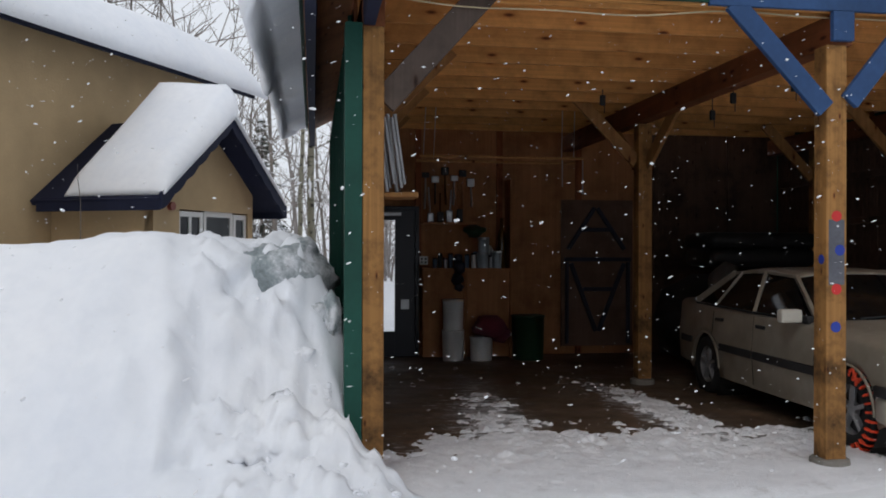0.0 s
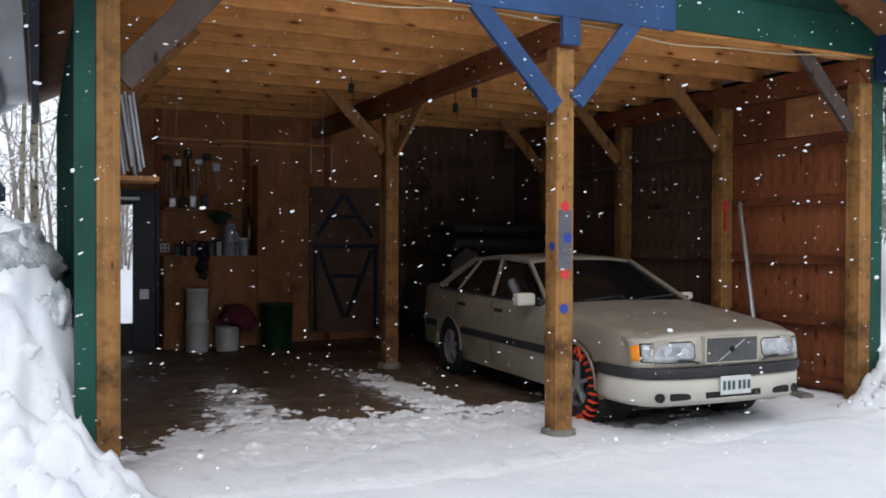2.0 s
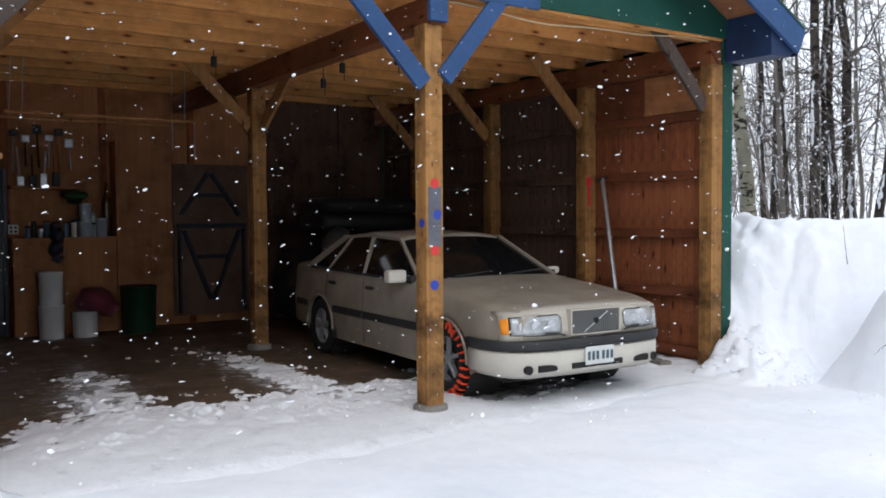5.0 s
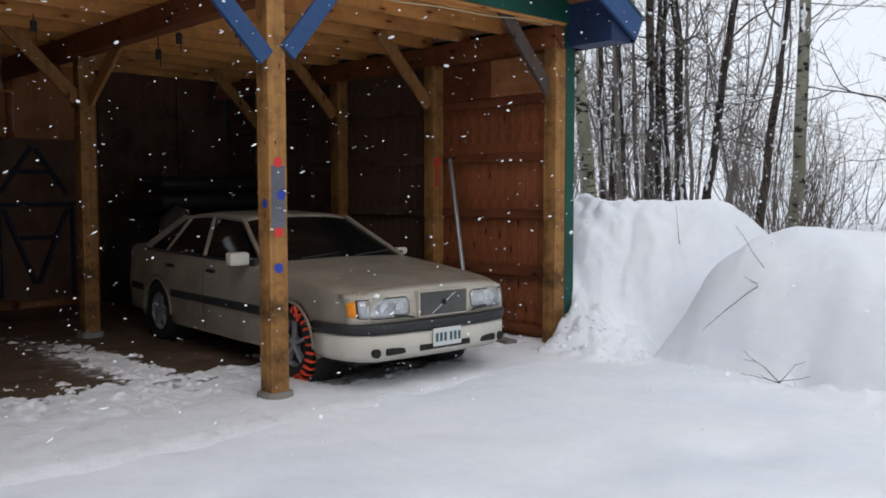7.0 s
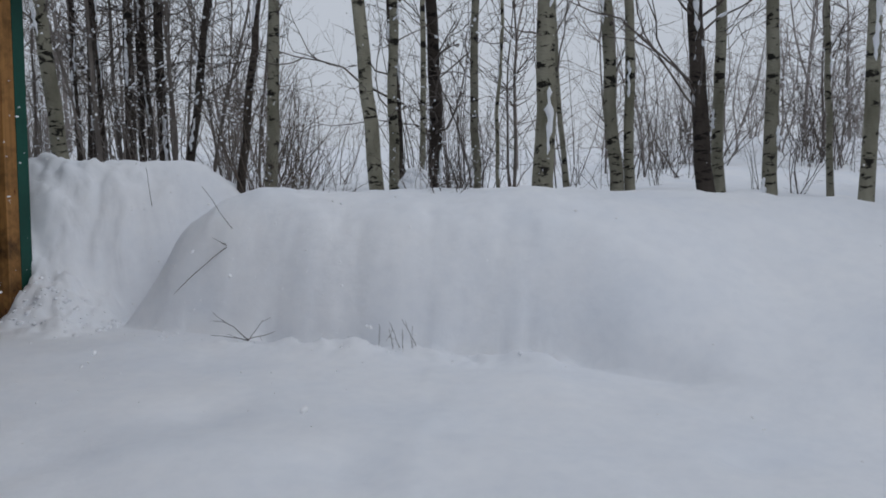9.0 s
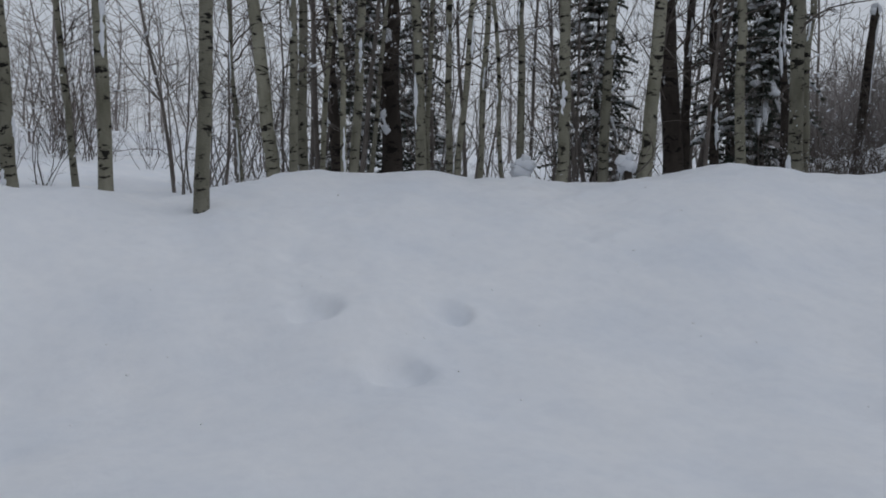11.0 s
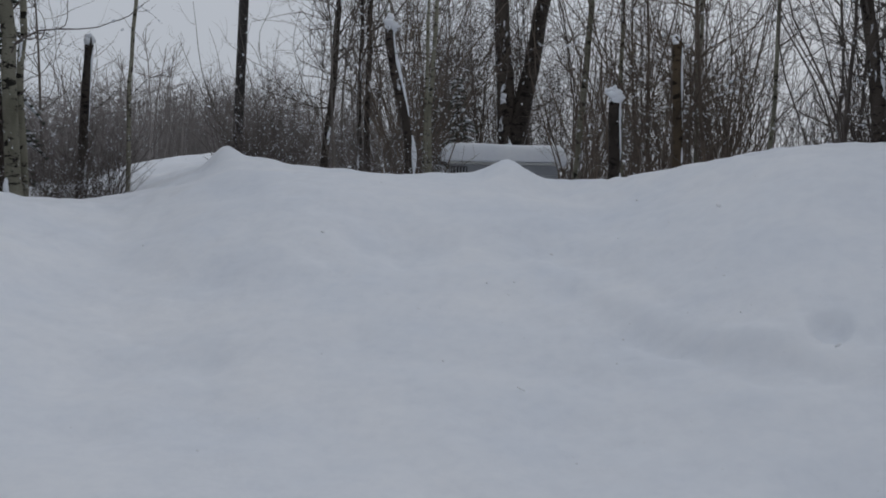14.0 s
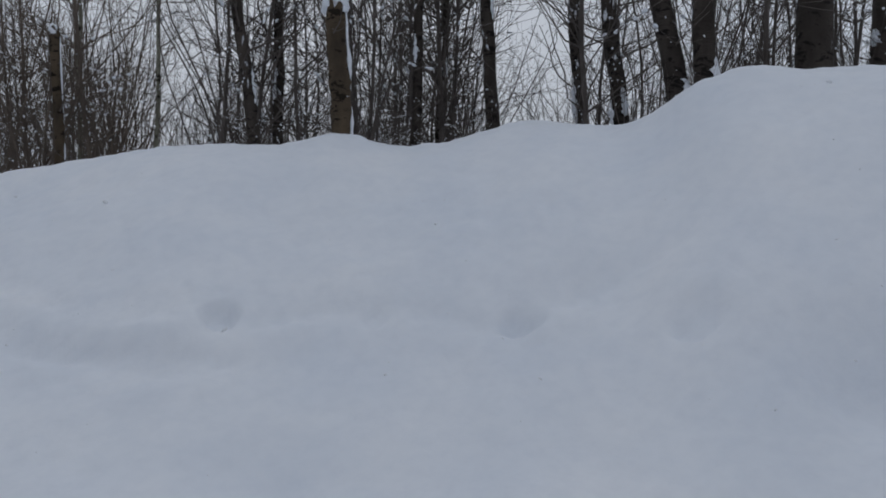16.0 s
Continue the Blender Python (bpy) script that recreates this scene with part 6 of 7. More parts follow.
# ---- snags, stumps, pole, trailer ----
def snag(name, label, az, d, diam, height, lean, cap, seed, tone=DARKBARK, cover=1.0, bow=0.03):
    r = np.random.RandomState(seed)
    x, y, z = polar(az, d)
    t = thing(name, label, "stump", (x, y, z), -az)
    pts = np.array([(lean * u * height + bow * math.sin(u * 5), 0.02 * math.sin(u * 7), -0.4 + u * (height + 0.4)) for u in np.linspace(0, 1, 12)])
    h = Heap()
    v, f = tube(pts, diam / 2 * (1 - 0.15 * np.linspace(0, 1, 12)) * (1 + 0.06 * r.normal(size=12)), 14)
    v[-14:, 2] += r.uniform(-0.10, 0.12, 14)
    h.add(v, f)
    h.add(np.vstack([v[-14:], [pts[-1]]]), [(k, (k + 1) % 14, 14) for k in range(14)])
    part("trunk", h.mesh("trunk", tone), None, t)
    s = Heap()
    for k in range(4):
        s.add(*lump(r, pts[-1] + np.array([r.normal(0, 0.16) * cap, r.normal(0, 0.12) * cap, cap * (0.05 + 0.28 * k)]), cap * (0.72 - 0.09 * k), 0.75))
    for a, b in ((0.15, 0.4), (0.5, 0.98)):
        us = np.linspace(a, b, 14)
        side = np.array([(np.interp(u, np.linspace(0, 1, 12), pts[:, 0]) + diam * 0.43, -0.12 * diam, np.interp(u, np.linspace(0, 1, 12), pts[:, 2])) for u in us])
        s.add(*tube(side, cover * diam * (0.07 + 0.11 * np.abs(fbm(us * 3, us * 0 + seed, 2.0, 44, 3))) * np.sqrt(np.sin(np.linspace(0.06, 3.08, 14))), 8))
    tagged(part("snow_cap", s.mesh("snow_cap", SNOW), None, t, "snow stuck on top and side"), kind="stuff")
    b = Heap()
    for _ in range(5):
        an = r.uniform(0, 6.28)
        branch(r, b, s, pts[r.randint(3, 10)], (math.cos(an), math.sin(an), 0.3), r.uniform(0.4, 0.9), 0.012, 1)
    tagged(part("dead_limb", b.mesh("dead_limb", TWIG), None, t), kind="stuff")


SNAG_BARK = aspen_bark("brown_snag_bark", (0.13, 0.095, 0.062), (0.055, 0.042, 0.03), (0.02, 0.015, 0.01))
snag("snag", "broken brown trunk with a cap of snow", 200.7, 10.4, 0.27, 1.50, -0.02, 0.19, 1, SNAG_BARK)
snag("snag", "slim broken trunk with snow on top", 184.0, 14.0, 0.16, 2.25, 0.0, 0.10, 2, SNAG_BARK)
snag("snag", "short mossy stump with a snow cap", 180.1, 14.0, 0.20, 1.50, 0.03, 0.17, 3, cover=1.4)
snag("snag", "bent dead trunk plastered with snow", 167.0, 14.0, 0.16, 2.4, -0.10, 0.15, 4, cover=2.6, bow=0.10)
snag("stump", "cut stump under a tall cap of snow", 74.0, 10.4, 0.24, 0.26, 0.05, 0.25, 5, SNAG_BARK)
snag("stump", "small stump under a round snow cap", 127.2, 11.7, 0.16, 0.18, 0.0, 0.20, 6)
snag("stump", "small stump under a round snow cap", 133.8, 11.6, 0.12, 0.16, 0.0, 0.17, 7)
snag("snag", "dark leaning dead trunk with patches of snow", 146.6, 15.5, 0.14, 2.7, 0.10, 0.12, 8, cover=1.6)

x, y, z = polar(156.0, 22.0)
t = thing("utility_pole", "tall dark utility pole by the lane", "pole", (x, y, z))
h = Heap()
h.add(*tube([(0, 0, -0.6), (-0.16, 0, 4), (-0.40, 0, 10)], [0.125, 0.115, 0.10], 14))
part("shaft", h.mesh("shaft", plain("creosoted_wood", (0.035, 0.03, 0.028), 0.85, vary=0.3)), None, t)


def cushion(hx, y0, y1, thick, curl, seed):
    """A level slab of settled snow with rolled edges, hx to each side."""
    xs = np.concatenate([-hx + curl * (1 - np.cos(np.linspace(0, 1.57, 9))), np.linspace(-hx + curl, hx - curl, 20)[1:-1], hx - curl * (1 - np.cos(np.linspace(1.57, 0, 9)))])
    ys = np.concatenate([y0 + curl * (1 - np.cos(np.linspace(0, 1.57, 9))), np.linspace(y0 + curl, y1 - curl, 16)[1:-1], y1 - curl * (1 - np.cos(np.linspace(1.57, 0, 9)))])
    X, Y = np.meshgrid(xs, ys)
    e = np.clip(np.minimum.reduce([X + hx, hx - X, Y - y0, y1 - Y]) / curl, 0, 1)
    Z = (thick + 0.03 * waves(X, Y, 1.6, seed)) * np.sqrt(np.clip(1 - (1 - e) ** 2, 0, 1))
    ny, nx = X.shape
    i, j = np.meshgrid(np.arange(ny - 1), np.arange(nx - 1), indexing="ij")
    a = (i * nx + j).reshape(-1)
    top = np.stack([a, a + 1, a + nx + 1, a + nx], -1)
    m = nx * ny
    verts = np.vstack([np.stack([X, Y, Z], -1).reshape(-1, 3), np.stack([X, Y, Z * 0 - 0.04], -1).reshape(-1, 3)])
    rim = [j for j in range(nx)] + [i * nx + nx - 1 for i in range(1, ny)] + [(ny - 1) * nx + j for j in range(nx - 2, -1, -1)] + [i * nx for i in range(ny - 2, 0, -1)]
    faces = top.tolist() + (top[:, ::-1] + m).tolist() + [(p, p + m, q + m, q) for p, q in zip(rim, rim[1:] + rim[:1])]
    return arrays("trailer_snow", verts, faces, SNOW, True)


def build_trailer():
    t = thing("camper_trailer", "white camper trailer buried to its roof in snow", "trailer", (2.36, -20.3, 0.69), 184)
    side = plain("trailer_skin", (0.36, 0.37, 0.39), 0.5, vary=0.15, scale=3)
    for k in range(7):
        part("siding_panel", boxed(-1.20, -0.9, 0.2 + k * 0.205, 1.20, 1.5, 0.4 + k * 0.205, bevel=0.012), side, t)
    part("roof_edge", boxed(-1.24, -0.95, 1.635, 1.24, 1.55, 1.69, bevel=0.02), WHITE, t)
    vent = part("vent_grille", boxed(-1.17, -0.915, 1.36, -0.80, -0.902, 1.58, bevel=0.003), RUBBER, t, "dark vent with slats")
    for k in range(5):
        part("slat", boxed(-1.14 + k * 0.07, -0.922, 1.38, -1.11 + k * 0.07, -0.916, 1.56, bevel=0), side, vent)
    s = new("trailer_snow", cushion(1.38, -1.12, 1.66, 0.35, 0.24, 61))
    s.matrix_world = t.matrix_world @ pose(0, 0, 1.735)
    tagged(s, "smooth slab of snow on the trailer roof", "snow")


build_trailer()

# ---- twigs and stalks sticking out of the banks ----
def twig(x, y, way, length, seed, forks=0, thick=0.0042, bend=0.07):
    r = np.random.RandomState(seed)
    w = np.array(way, float)
    w /= np.linalg.norm(w)
    h = Heap()
    pts, _e = wander(r, -0.05 * w, w, length + 0.05, 9, bend, -0.015)
    h.add(*tube(pts, np.linspace(thick, thick * 0.45, 10), 5))
    for _ in range(forks):
        k = r.randint(3, 9)
        e = (pts[k] - pts[k - 1]) / np.linalg.norm(pts[k] - pts[k - 1]) + r.normal(0, 0.6, 3)
        g, _e = wander(r, pts[k], e / np.linalg.norm(e), length * 0.35, 4, 0.12)
        h.add(*tube(g, np.linspace(thick * 0.6, thick * 0.3, 5), 4))
    ob = new("twig", h.mesh("twig", STALK))
    ob.location = (x, y, height_at(x, y) + 0.015)
    tagged(ob, "thin bare twig stuck in the snow bank", "twig", group="twigs in the bank")


STALK = plain("dark_stalk", (0.10, 0.085, 0.075), 0.9, vary=0.3, bump=0)
twig(-1.55, 6.25, (0.03, 0.0, 0.5), 0.50, 31, 1, 0.0036, 0.04)
twig(7.21, 3.73, (-0.34, 0.43, -0.20), 0.62, 1, 1, 0.0042, 0.1)
twig(7.21, 3.75, (-0.14, 0.07, 0.06), 0.17, 6, 2, 0.003)
twig(7.29, 3.73, (-0.19, 0.20, 0.38), 0.46, 2, 0, 0.0032)
twig(8.01, 4.99, (-0.10, 0.01, 0.42), 0.42, 3, 0, 0.0036)
twig(6.88, 3.40, (-0.16, 0.14, 0.12), 0.30, 4, 1, 0.0042)
twig(6.88, 3.42, (-0.14, 0.09, 0.05), 0.42, 5, 1, 0.0042, 0.16)
twig(6.88, 3.40, (-0.08, -0.15, 0.06), 0.32, 7, 1, 0.0036)
twig(6.88, 3.38, (-0.05, -0.14, 0.14), 0.26, 8, 1, 0.0036)
twig(7.02, 2.62, (-0.06, -0.22, 0.05), 0.24, 9, 2, 0.0028)
for k, y in enumerate((2.24, 2.12, 2.07, 2.03, 1.97, 1.92)):
    twig(6.90 - 0.02 * (k % 2), y, (-0.08, 0.05 * (k % 3 - 1), 0.2), 0.17 + 0.03 * (k % 3), 10 + k, 2, 0.0028)

# ---- crumbled snow at the foot of the dug banks ----
rc = np.random.RandomState(606)
clods = Heap()
for x0, x1, y0, y1, count, big in ((6.6, 7.2, 4.75, 5.6, 130, 0.035), (-0.5, 0.62, 4.45, 5.1, 110, 0.03), (6.70, 7.0, 1.0, 4.6, 60, 0.025), (0.5, 6.5, 4.9, 5.8, 60, 0.018)):
    for _ in range(count):
        x, y = rc.uniform(x0, x1), rc.uniform(y0, y1)
        z = height_at(x, y)
        if z < -0.03 or z > 0.4:
            continue
        size = big * rc.uniform(0.18, 1.0) ** 1.6
        clods.add(*crumb(rc, (x, y, z - size * 0.15), size, 0.7))
tagged(new("snow_clods", clods.mesh("snow_clods", SNOW)), "crumbled lumps of ploughed snow at the bank's foot", "snow", kind="stuff")
# ---- what stands in the carport ----
NAVY = plain("navy_door_paint", (0.012, 0.018, 0.032), 0.45, vary=0.2)
STEEL = plain("galvanised_steel", (0.45, 0.46, 0.48), 0.35, 0.8, vary=0.2)
PAIL = plain("white_plastic", (0.74, 0.75, 0.74), 0.5, vary=0.12, bump=0)
GREEN_PLASTIC = plain("green_plastic", (0.012, 0.05, 0.022), 0.5, vary=0.2, bump=0)
MAROON = plain("maroon_cloth", (0.15, 0.025, 0.045), 0.95, vary=0.3)
BLACK = plain("black_plastic", (0.012, 0.012, 0.013), 0.55, vary=0.2)
TARP = plain("dark_tarp", (0.022, 0.022, 0.026), 0.7, vary=0.3)
NAVY_BAR = plain("dark_blue_bar", (0.014, 0.016, 0.035), 0.6, vary=0.2)
TIN_BLUE = plain("blue_tin", (0.10, 0.17, 0.26), 0.45, vary=0.2, bump=0)
BROWN_GLASS = plain("brown_bottle", (0.09, 0.045, 0.012), 0.2, vary=0.2, bump=0)
PALE_PLY = wood("pale_panel", (0.17, 0.105, 0.075), (0.12, 0.07, 0.05), "z", knots=0)
PANE = bpy.data.materials.new("clear_pane")
PANE.use_nodes = True
pn = PANE.node_tree.nodes["Principled BSDF"]
pn.inputs["Transmission Weight"].default_value = 1.0
pn.inputs["Roughness"].default_value = 0.02
pn.inputs["IOR"].default_value = 1.1

# back door with a tall narrow light
d = thing("door_1", "dark navy back door with a tall narrow window", "door", (0, 12.452, 0), kind="structure")
for q in (boxed(0.545, 0, 0.0, 0.985, 0.045, 2.14), boxed(1.165, 0, 0.0, 1.485, 0.045, 2.14), boxed(0.985, 0, 1.96, 1.165, 0.045, 2.14), boxed(0.985, 0, 0.0, 1.165, 0.045, 0.36)):
    part("leaf", q, NAVY, d)
p = part("pane", boxed(0.985, 0.018, 0.36, 1.165, 0.026, 1.96, bevel=0), PANE, d, "clear window strip")
p.visible_shadow = False
part("door_closer", boxed(0.95, -0.05, 2.02, 1.25, -0.002, 2.07), STEEL, d, "metal door closer")
part("latch_plate", boxed(1.25, -0.02, 0.68, 1.37, -0.002, 0.82), STEEL, d, "grey latch plate")
for a, b, z0, z1 in ((0.52, 0.575, 0, 2.16), (1.455, 1.51, 0, 2.16), (0.575, 1.455, 2.10, 2.16)):
    part("door_frame", boxed(a, -0.045, z0, b, -0.003, z1), NAVY, d)

# shelves
sh = thing("shelf_unit", "brown plywood shelf unit on the back wall", "shelf", (0, 0, 0))
part("shelf_board", boxed(1.53, 12.16, 1.90, 2.30, 12.455, 1.93), PLY, sh)
part("shelf_board", boxed(1.53, 12.12, 1.245, 2.78, 12.455, 1.275), PLY, sh)
part("side_board", boxed(2.78, 12.12, 0.0, 2.81, 12.455, 2.55), PLY, sh)
part("divider", boxed(2.12, 12.14, 0.0, 2.15, 12.455, 1.243), PLY, sh)
part("cabinet_front", boxed(1.53, 12.14, 0.02, 2.115, 12.16, 1.243), PLY, sh)
part("cabinet_front", boxed(2.155, 12.14, 0.02, 2.775, 12.16, 1.243), PLY, sh)
o = thing("power_outlet", "white double wall socket", "socket", (1.58, 12.45, 1.38))
part("plate", boxed(-0.06, -0.012, -0.06, 0.06, 0, 0.06), WHITE, o)
for x in (-0.027, 0.027):
    for z in (-0.025, 0.025):
        part("socket", boxed(x - 0.014, -0.016, z - 0.014, x + 0.014, -0.0125, z + 0.014, bevel=0.002), RUBBER, o)


def vessel(name, label, cat, x, y, z, r, h, mat, neck=0.0, lid=None):
    t = thing(name, label, cat, (x, y, z))
    if neck:
        prof = [(r * 0.9, 0), (r, 0.01), (r, h * 0.6), (r * 0.85, h * 0.68), (neck, h * 0.8), (neck, h)]
    else:
        prof = [(r * 0.92, 0), (r * 0.94, 0.012), (r, h - 0.015), (r * 1.03, h - 0.012), (r * 1.03, h)]
    part("body", lathe(prof, 18), mat, t, smooth=True)
    if lid:
        part("lid", lathe([(r * 1.05, h + 0.001), (r * 1.05, h + 0.018), (r * 0.9, h + 0.024)], 18), lid, t)
    return t


rq = np.random.RandomState(5)
for k, x in enumerate((1.72, 1.80, 1.87, 1.95, 2.02, 2.09, 2.18)):
    vessel("tin", "small dark tin on the shelf", "tin", x, 12.27 + 0.04 * (k % 2), 1.275, 0.032, rq.uniform(0.10, 0.2), (TIN_BLUE, BLACK, STEEL)[k % 3], lid=BLACK)
vessel("paint_can", "grey metal paint can on the shelf", "can", 2.36, 12.27, 1.275, 0.085, 0.21, STEEL, lid=TIN_BLUE)
vessel("paint_can", "small grey paint can on the shelf", "can", 2.53, 12.27, 1.275, 0.055, 0.16, STEEL, lid=BLACK)
vessel("jug", "white plastic jug on the shelf", "jug", 2.48, 12.37, 1.275, 0.10, 0.44, PAIL, neck=0.03)
vessel("bottle", "tall brown bottle on the shelf", "bottle", 2.69, 12.28, 1.275, 0.06, 0.72, BROWN_GLASS, neck=0.022)
for k, (x, h, m) in enumerate(((1.66, 0.5, STEEL), (1.80, 0.42, BROWN_GLASS), (1.93, 0.46, STEEL), (2.08, 0.55, PLY))):
    t = thing("hand_tool", "long-handled tool standing on the upper shelf", "tool", (x, 12.3, 1.93))
    bm = bmesh.new()
    rod(bm, (0, 0, 0), (0.03 * (k % 3 - 1), 0.02, h), 0.013, 0.011, n=8)
    part("handle", bm, m, t)
    part("head", boxed(-0.045, -0.02, 0.0, 0.045, 0.02, 0.13 + 0.02 * k, bevel=0.012), BLACK if k % 2 else STEEL, t)
for k, (x, z, h, m) in enumerate(((1.60, 2.62, 0.5, STEEL), (1.74, 2.55, 0.36, BLACK), (1.88, 2.66, 0.48, BROWN_GLASS), (2.02, 2.58, 0.40, STEEL), (2.14, 2.64, 0.55, PLY), (2.26, 2.5, 0.34, STEEL))):
    t = thing("hand_tool", "long-handled tool hung from a nail on the back wall", "tool", (x, 12.41, z))
    bm = bmesh.new()
    rod(bm, (0, 0, -0.04), (0.015 * (k % 3 - 1), 0, -h), 0.012, 0.015, n=8)
    part("handle", bm, m, t)
    part("head", boxed(-0.055, -0.025, -0.05, 0.055, 0.02, 0.03 + 0.02 * (k % 3), bevel=0.015), STEEL if k % 2 else BLACK, t)
    bm = bmesh.new()
    rod(bm, (0, -0.03, 0.02), (0, 0.09, 0.03), 0.004, n=6)
    part("nail", bm, STEEL, t)
PALE_TIN = plain("pale_blue_tin", (0.36, 0.42, 0.46), 0.4, vary=0.25, bump=0)
vessel("paint_can", "pale blue-grey paint can on the shelf", "can", 2.40, 12.20, 1.275, 0.085, 0.20, PALE_TIN, lid=STEEL)
vessel("paint_can", "pale paint can stacked on another", "can", 2.41, 12.21, 1.50, 0.083, 0.19, PALE_TIN, lid=STEEL)
vessel("paint_can", "pale blue-grey paint can on the shelf", "can", 2.60, 12.19, 1.275, 0.07, 0.22, PALE_TIN, lid=PAIL)
vessel("spray_can", "slim white spray can on the shelf", "can", 2.26, 12.18, 1.275, 0.033, 0.19, PAIL, lid=BLACK)
t = thing("jacket", "dark jacket hanging from the shelf edge", "cloth", (2.02, 12.08, 1.05))
h = Heap()
for k, (dx, dz, s) in enumerate(((0.0, 0.36, 0.05), (0.015, 0.24, 0.075), (-0.01, 0.10, 0.08), (0.02, -0.03, 0.055))):
    h.add(*lump(np.random.RandomState(90 + k), (dx, 0, dz), s, 1.15))
part("cloth", h.mesh("cloth", NAVY_BAR), None, t)
t = thing("hat", "dark green cloth hat hung on the shelf edge", "hat", (2.27, 12.10, 1.80))
h = Heap()
h.add(*lump(np.random.RandomState(8), (0, 0, 0), 0.15, 0.6))
part("crown", h.mesh("crown", GREEN_PLASTIC), None, t)

vessel("pail", "white plastic pail under another", "bucket", 1.93, 11.95, 0.0, 0.155, 0.42, PAIL)
vessel("pail", "white plastic pail stacked on another", "bucket", 1.93, 11.95, 0.424, 0.148, 0.40, PAIL, lid=PAIL)
vessel("pail", "short white plastic pail on the floor", "bucket", 2.32, 11.9, 0.0, 0.16, 0.33, PAIL)
t = thing("sack", "maroon cloth sack slumped over the pail", "bag", (2.38, 11.88, 0.36))
h = Heap()
h.add(*lump(np.random.RandomState(12), (0, 0, 0.10), 0.22, 0.7))
h.add(*lump(np.random.RandomState(13), (0.17, 0, 0.0), 0.14, 0.8))
part("cloth", h.mesh("cloth", MAROON), None, t)
vessel("waste_bin", "dark green plastic bin on the floor", "bin", 3.0, 11.95, 0.0, 0.23, 0.60, GREEN_PLASTIC, lid=GREEN_PLASTIC)

# panel with two dark triangular frames fixed to it
pp = thing("panel_board", "pale plywood sheet with dark triangular frames on it", "panel", (0, 12.42, 0))
part("sheet", boxed(3.62, 0, 0.12, 4.72, 0.03, 2.28, bevel=0.003), PALE_PLY, pp)
for a, b in (((3.72, 1.55), (4.12, 2.16)), ((4.16, 2.16), (4.58, 1.55)), ((3.93, 1.84), (4.36, 1.84)), ((3.66, 1.40), (4.68, 1.40)), ((3.70, 0.16), (3.70, 1.36)), ((4.64, 0.16), (4.64, 1.36)),
             ((3.76, 1.34), (4.14, 0.34)), ((4.18, 0.34), (4.58, 1.34)), ((3.95, 0.96), (4.40, 0.96))):
    bm = bmesh.new()
    stick(bm, (a[0], -0.026, a[1]), (b[0], -0.026, b[1]), 0.045, 0.06)
    part("bar", bm, NAVY_BAR, pp, "dark painted bar")

# hanging pipe rack
t = thing("hanging_rack", "two pipes hung level from the ceiling on wires", "rack", (0, 10.0, 0))
for y, z in ((0, 2.62), (0.35, 2.60)):
    bm = bmesh.new()
    rod(bm, (1.22, y, z), (3.18, y, z), 0.016, n=10)
    part("pipe", bm, FIR_D, t)
for x in (1.30, 1.42, 2.95, 3.10):
    bm = bmesh.new()
    rod(bm, (x, 0.1, 3.2), (x - 0.04, 0.0, 2.62), 0.005, n=6)
    part("wire", bm, STEEL, t)
for x, z in ((3.17, 2.2), (2.92, 2.28)):
    bm = bmesh.new()
    rod(bm, (x, 0, 2.62), (x, 0, z), 0.006, n=6)
    part("hook", bm, STEEL, t)

# bundle of metal tubes on the west wall
t = thing("tube_bundle", "bundle of shiny metal tubes held on a wall bracket", "tubes", (0.52, 6.35, 1.95))
ALU = plain("bare_aluminium", (0.42, 0.43, 0.44), 0.35, 0.5, vary=0.25)
for k in range(6):
    bm = bmesh.new()
    rod(bm, (0.015 + 0.026 * k, 0.03 + 0.04 * (k % 2), 0.0 + 0.03 * (k % 3)), (-0.06 + 0.026 * k, 0.01 + 0.04 * (k % 2), 0.54 + 0.03 * (k % 2)), 0.0145, n=12)
    part("tube", bm, ALU, t)
part("bracket", boxed(-0.17, -0.03, -0.04, 0.24, 0.30, -0.005), FIR_D, t, "small wooden bracket")

# cargo box on a covered pile behind the car
t = thing("covered_pile", "pile of goods under a dark tarpaulin", "pile", (5.9, 11.35, 0))
h = Heap()
h.add(*lump(np.random.RandomState(21), (-0.3, 0, 0.62), 0.72, 0.95))
h.add(*lump(np.random.RandomState(22), (0.45, 0.1, 0.62), 0.68, 0.95))
part("tarpaulin", h.mesh("tarpaulin", TARP), None, t)
t = thing("cargo_box", "long black roof cargo box on the pile", "box", (5.92, 11.2, 1.32))
part("shell", boxed(-0.75, -0.42, 0.0, 0.75, 0.42, 0.24, bevel=0.09), BLACK, t, smooth=True)
part("lid", boxed(-0.77, -0.44, 0.243, 0.77, 0.44, 0.46, bevel=0.1), BLACK, t, smooth=True)
t = thing("cloth_bag", "pale cloth bag leaning on the pile", "bag", (5.35, 10.75, 0.9))
h = Heap()
h.add(*lump(np.random.RandomState(24), (0, 0, 0.2), 0.24, 0.95))
h.add(*lump(np.random.RandomState(25), (0.2, 0.1, -0.45), 0.48, 0.95))
part("cloth", h.mesh("cloth", plain("pale_cloth", (0.13, 0.12, 0.11), 0.95, vary=0.3)), None, t)

# shovel and scraper by the east wall
t = thing("snow_shovel", "grey-handled shovel leaning on the side wall", "shovel", (6.42, 6.48, 0))
bm = bmesh.new()
rod(bm, (0.0, 0.0, 0.32), (0.40, 0.68, 1.92), 0.024, n=10)
part("shaft", bm, STEEL, t)
bm = bmesh.new()
rod(bm, (0.33, 0.68, 1.90), (0.47, 0.68, 1.94), 0.016, n=8)
part("grip", bm, BLACK, t)
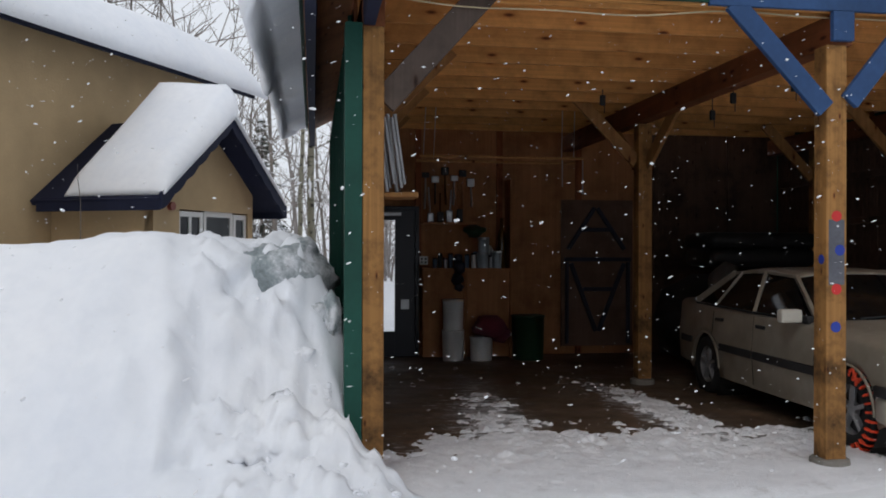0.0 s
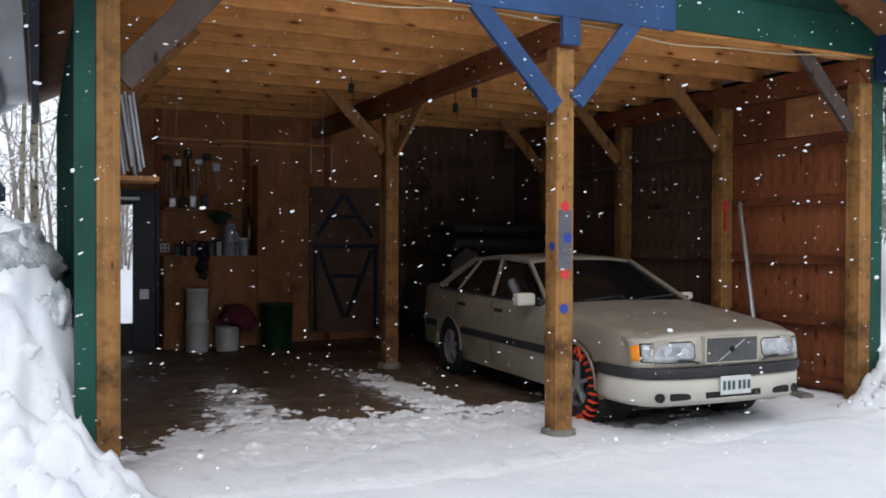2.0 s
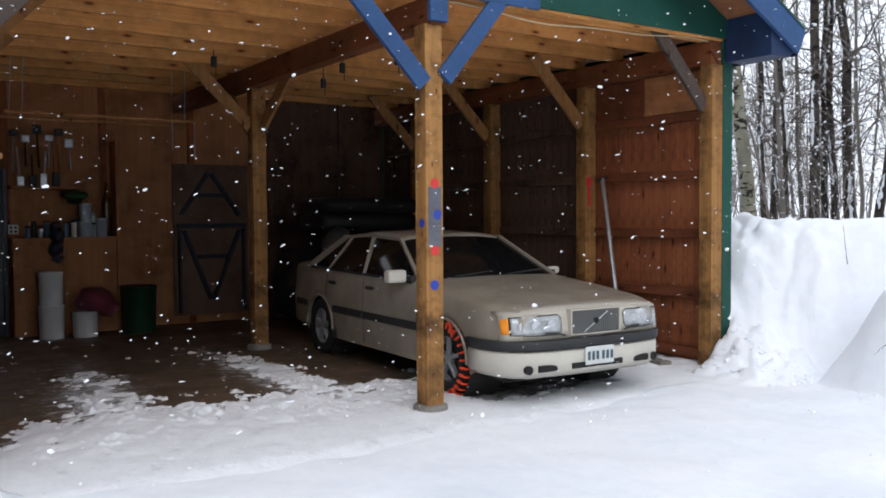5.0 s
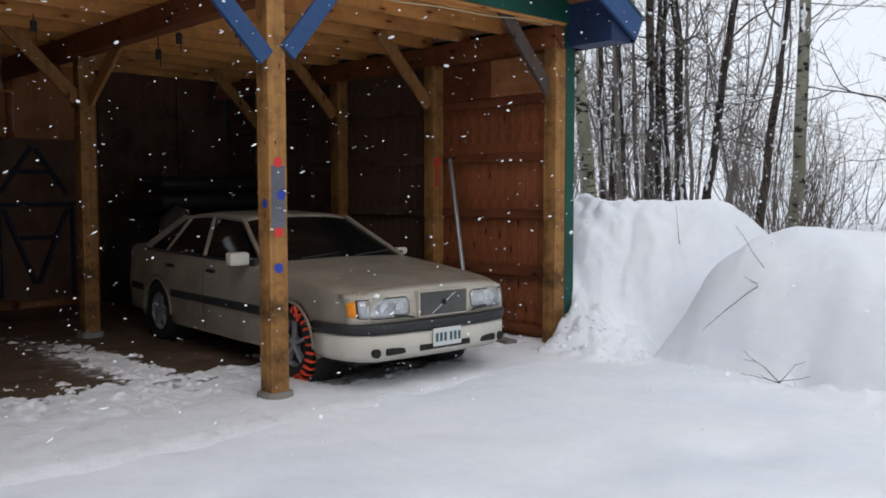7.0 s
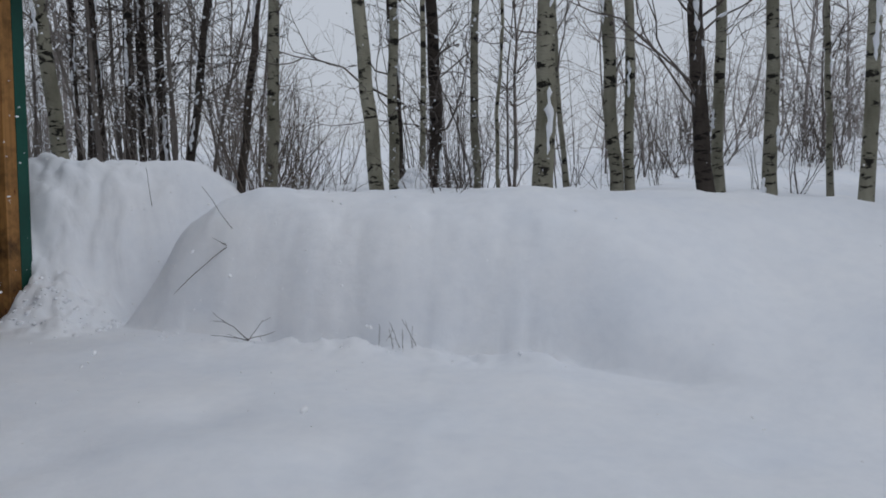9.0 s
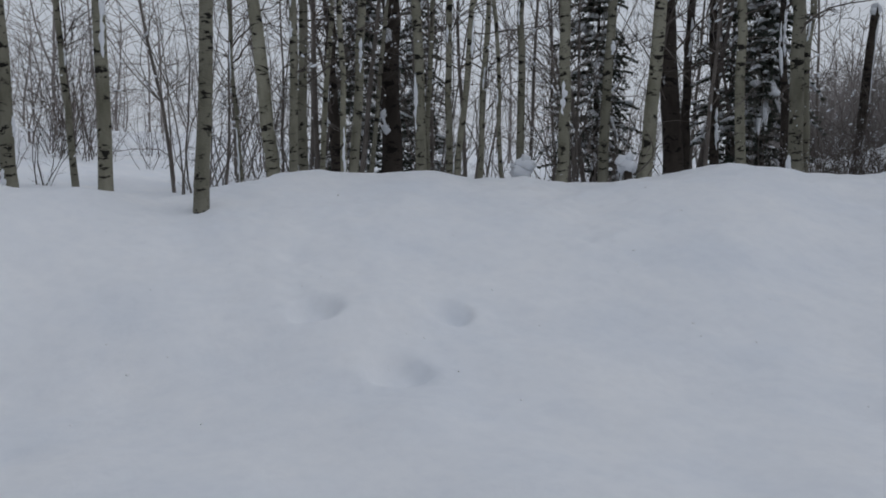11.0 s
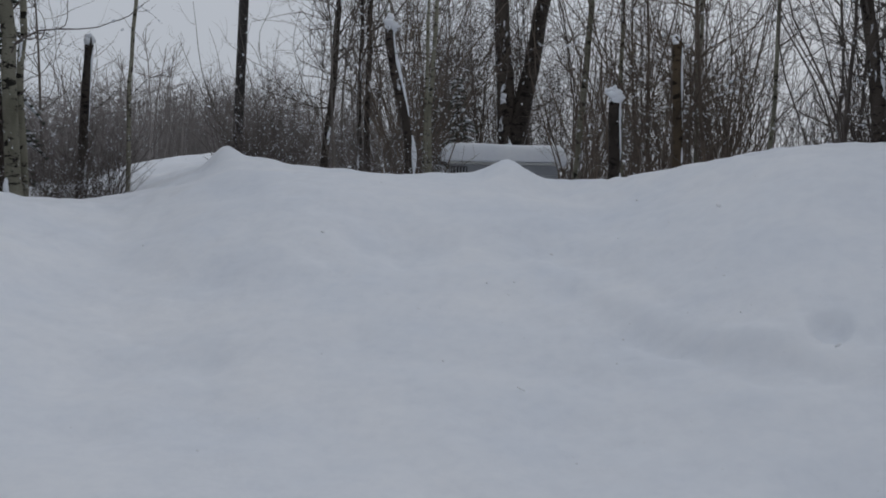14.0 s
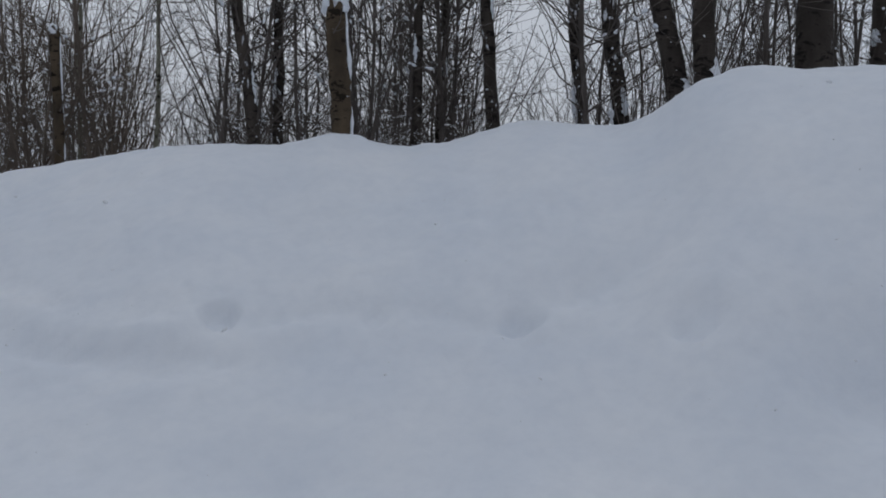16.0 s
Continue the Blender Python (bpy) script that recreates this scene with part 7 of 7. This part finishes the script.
part("blade", quad_plate([(-0.2, -0.06, 0.02), (0.2, -0.06, 0.02), (0.17, 0.02, 0.36), (-0.17, 0.02, 0.36)], 0.006), STEEL, t)
t = thing("ice_scraper", "bright red scraper hung on the post", "scraper", (6.90, 7.45, 1.62))
bm = bmesh.new()
stick(bm, (0, 0, 0), (0, 0.01, 0.24), 0.03, 0.02)
stick(bm, (0, 0.01, 0.24), (-0.03, -0.03, 0.33), 0.06, 0.025)
part("body", bm, RED, t)
t = thing("plank", "weathered grey board lying by the wall", "board", (6.62, 6.05, 0.02))
bm = bmesh.new()
stick(bm, (0, 0, 0.02), (0.12, 0.75, 0.03), 0.14, 0.035)
part("board", bm, CONCRETE, t)

# cable along the header and tackle under the middle beam
t = thing("cable", "thin pale cable looped along the front header", "cable", (0, 5.70, 0))
h = Heap()
xs = np.linspace(0.47, 6.85, 40)
h.add(*tube([(x, 0.055, 3.165 + 0.03 * math.cos(x * 1.9) + 0.012 * math.sin(x * 5)) for x in xs], [0.006] * 40, 5))
part("wire", h.mesh("wire", plain("pale_cable", (0.55, 0.45, 0.28), 0.5, bump=0)), None, t)
for x, y, z in ((4.15, 8.2, 3.0), (4.45, 7.6, 3.02), (4.32, 9.0, 2.96), (3.0, 8.8, 3.05)):
    t = thing("pulley", "dark hanging tackle block under the ceiling", "pulley", (x, y, z))
    part("block", boxed(-0.03, -0.02, 0.0, 0.03, 0.02, 0.11, bevel=0.015), BLACK, t)
    bm = bmesh.new()
    rod(bm, (0, 0, 0.11), (0, 0, 3.22 - z), 0.006, n=6)
    rod(bm, (0.02, 0, -0.08), (0.02, 0, 0.05), 0.005, n=6)
    part("rope", bm, TARP, t)

# ---- dirty ice chunks on the west bank ----
def ice_material():
    m, n, l, p = nodes_of("dirty_ice")
    v = texco(n, l)
    big = noise_of(n, l, v, 3.5, 6, 0.7)
    fine = noise_of(n, l, v, 30, 5, 0.7)
    col = ramp_of(n, l, big, [(0.34, (0.20, 0.24, 0.25)), (0.46, (0.34, 0.39, 0.405)), (0.53, (0.52, 0.56, 0.58)), (0.60, (0.82, 0.84, 0.87))])
    col = mix_of(n, l, 1.0, col, ramp_of(n, l, fine, [(0.3, (0.75, 0.76, 0.77)), (0.6, (1, 1, 1))]), "MULTIPLY")
    l.new(col, p.inputs["Base Color"])
    p.inputs["Roughness"].default_value = 0.6
    bump_of(n, l, p, fine, 0.7, 0.03)
    return m


ICE = ice_material()


def chunk(x, y, z, size, seed, mat, label):
    r = np.random.RandomState(seed)
    bm = bmesh.new()
    bmesh.ops.create_icosphere(bm, subdivisions=4, radius=1)
    dirs = [(r.normal(0, 1, 3)) for _ in range(16)]
    for v in bm.verts:
        c = np.array(v.co)
        s = 1.0
        for dv in dirs:
            n = dv / np.linalg.norm(dv)
            k = c @ n
            if k > 0.76:
                s = min(s, 0.76 / k)
        s *= 1 + 0.06 * math.sin(c @ dirs[0] * 5) + 0.04 * math.sin(c @ dirs[1] * 11) + 0.02 * math.sin(c @ dirs[2] * 23)
        v.co = Vector((c[0] * size[0] * s, c[1] * size[1] * s, c[2] * size[2] * s))
    ob = new("ice_chunk", mesh_of("ice_chunk", bm, mat, True))
    ob.location = (x, y, z)
    tagged(ob, label, "ice", group="ploughed ice chunks")


chunk(-0.25, 6.16, 1.33, (0.46, 0.34, 0.30), 1, ICE, "grey lump of dirty ice on the snow bank")
chunk(-0.02, 5.99, 1.08, (0.22, 0.17, 0.19), 2, ICE, "grey slab of dirty ice on the snow bank")
chunk(0.12, 5.95, 1.07, (0.08, 0.12, 0.18), 3, ICE, "grey slab of dirty ice on the snow bank")
for k, (x, y, z, s) in enumerate(((-0.45, 5.74, 0.98, 0.13), (-0.12, 5.74, 0.86, 0.12), (0.03, 5.68, 0.62, 0.09), (-0.22, 5.45, 0.50, 0.07))):
    chunk(x, y, z, (s * 1.3, s, s * 0.8), 10 + k, SNOW, "broken block of ploughed snow")

# ---- falling snow ----
FLAKE = plain("snow_flake", (0.85, 0.86, 0.88), 0.9, vary=0.05, bump=0)


def falling_snow():
    r = np.random.RandomState(404)
    bm = bmesh.new()
    bmesh.ops.create_icosphere(bm, subdivisions=1, radius=1)
    v0 = np.array([v.co for v in bm.verts])
    f0 = np.array([[v.index for v in f.verts] for f in bm.faces])
    bm.free()
    h = Heap()
    for k in range(3800):
        az = radians(r.uniform(-22, 75) if k < 3100 else r.uniform(75, 240))
        d = 2.0 + 5.2 * r.rand() ** 0.8
        x, y, z = d * math.sin(az), d * math.cos(az), 1.54 + d * r.uniform(-0.28, 0.34)
        if z < 0.1 or z < height_at(x, y) + 0.05:
            continue
        s = 0.0036 * math.exp(r.normal(0, 0.42))
        fall = np.array([r.normal(-0.25, 0.3), r.normal(0, 0.2), -1.0])
        v = v0 * s + np.outer(v0[:, 2], fall) * s * r.uniform(0.3, 2.2)
        h.add(v + np.array([x, y, z]), f0)
    tagged(new("falling_snow", h.mesh("falling_snow", FLAKE)), "large snowflakes drifting down through the air", "snow", kind="stuff")


falling_snow()
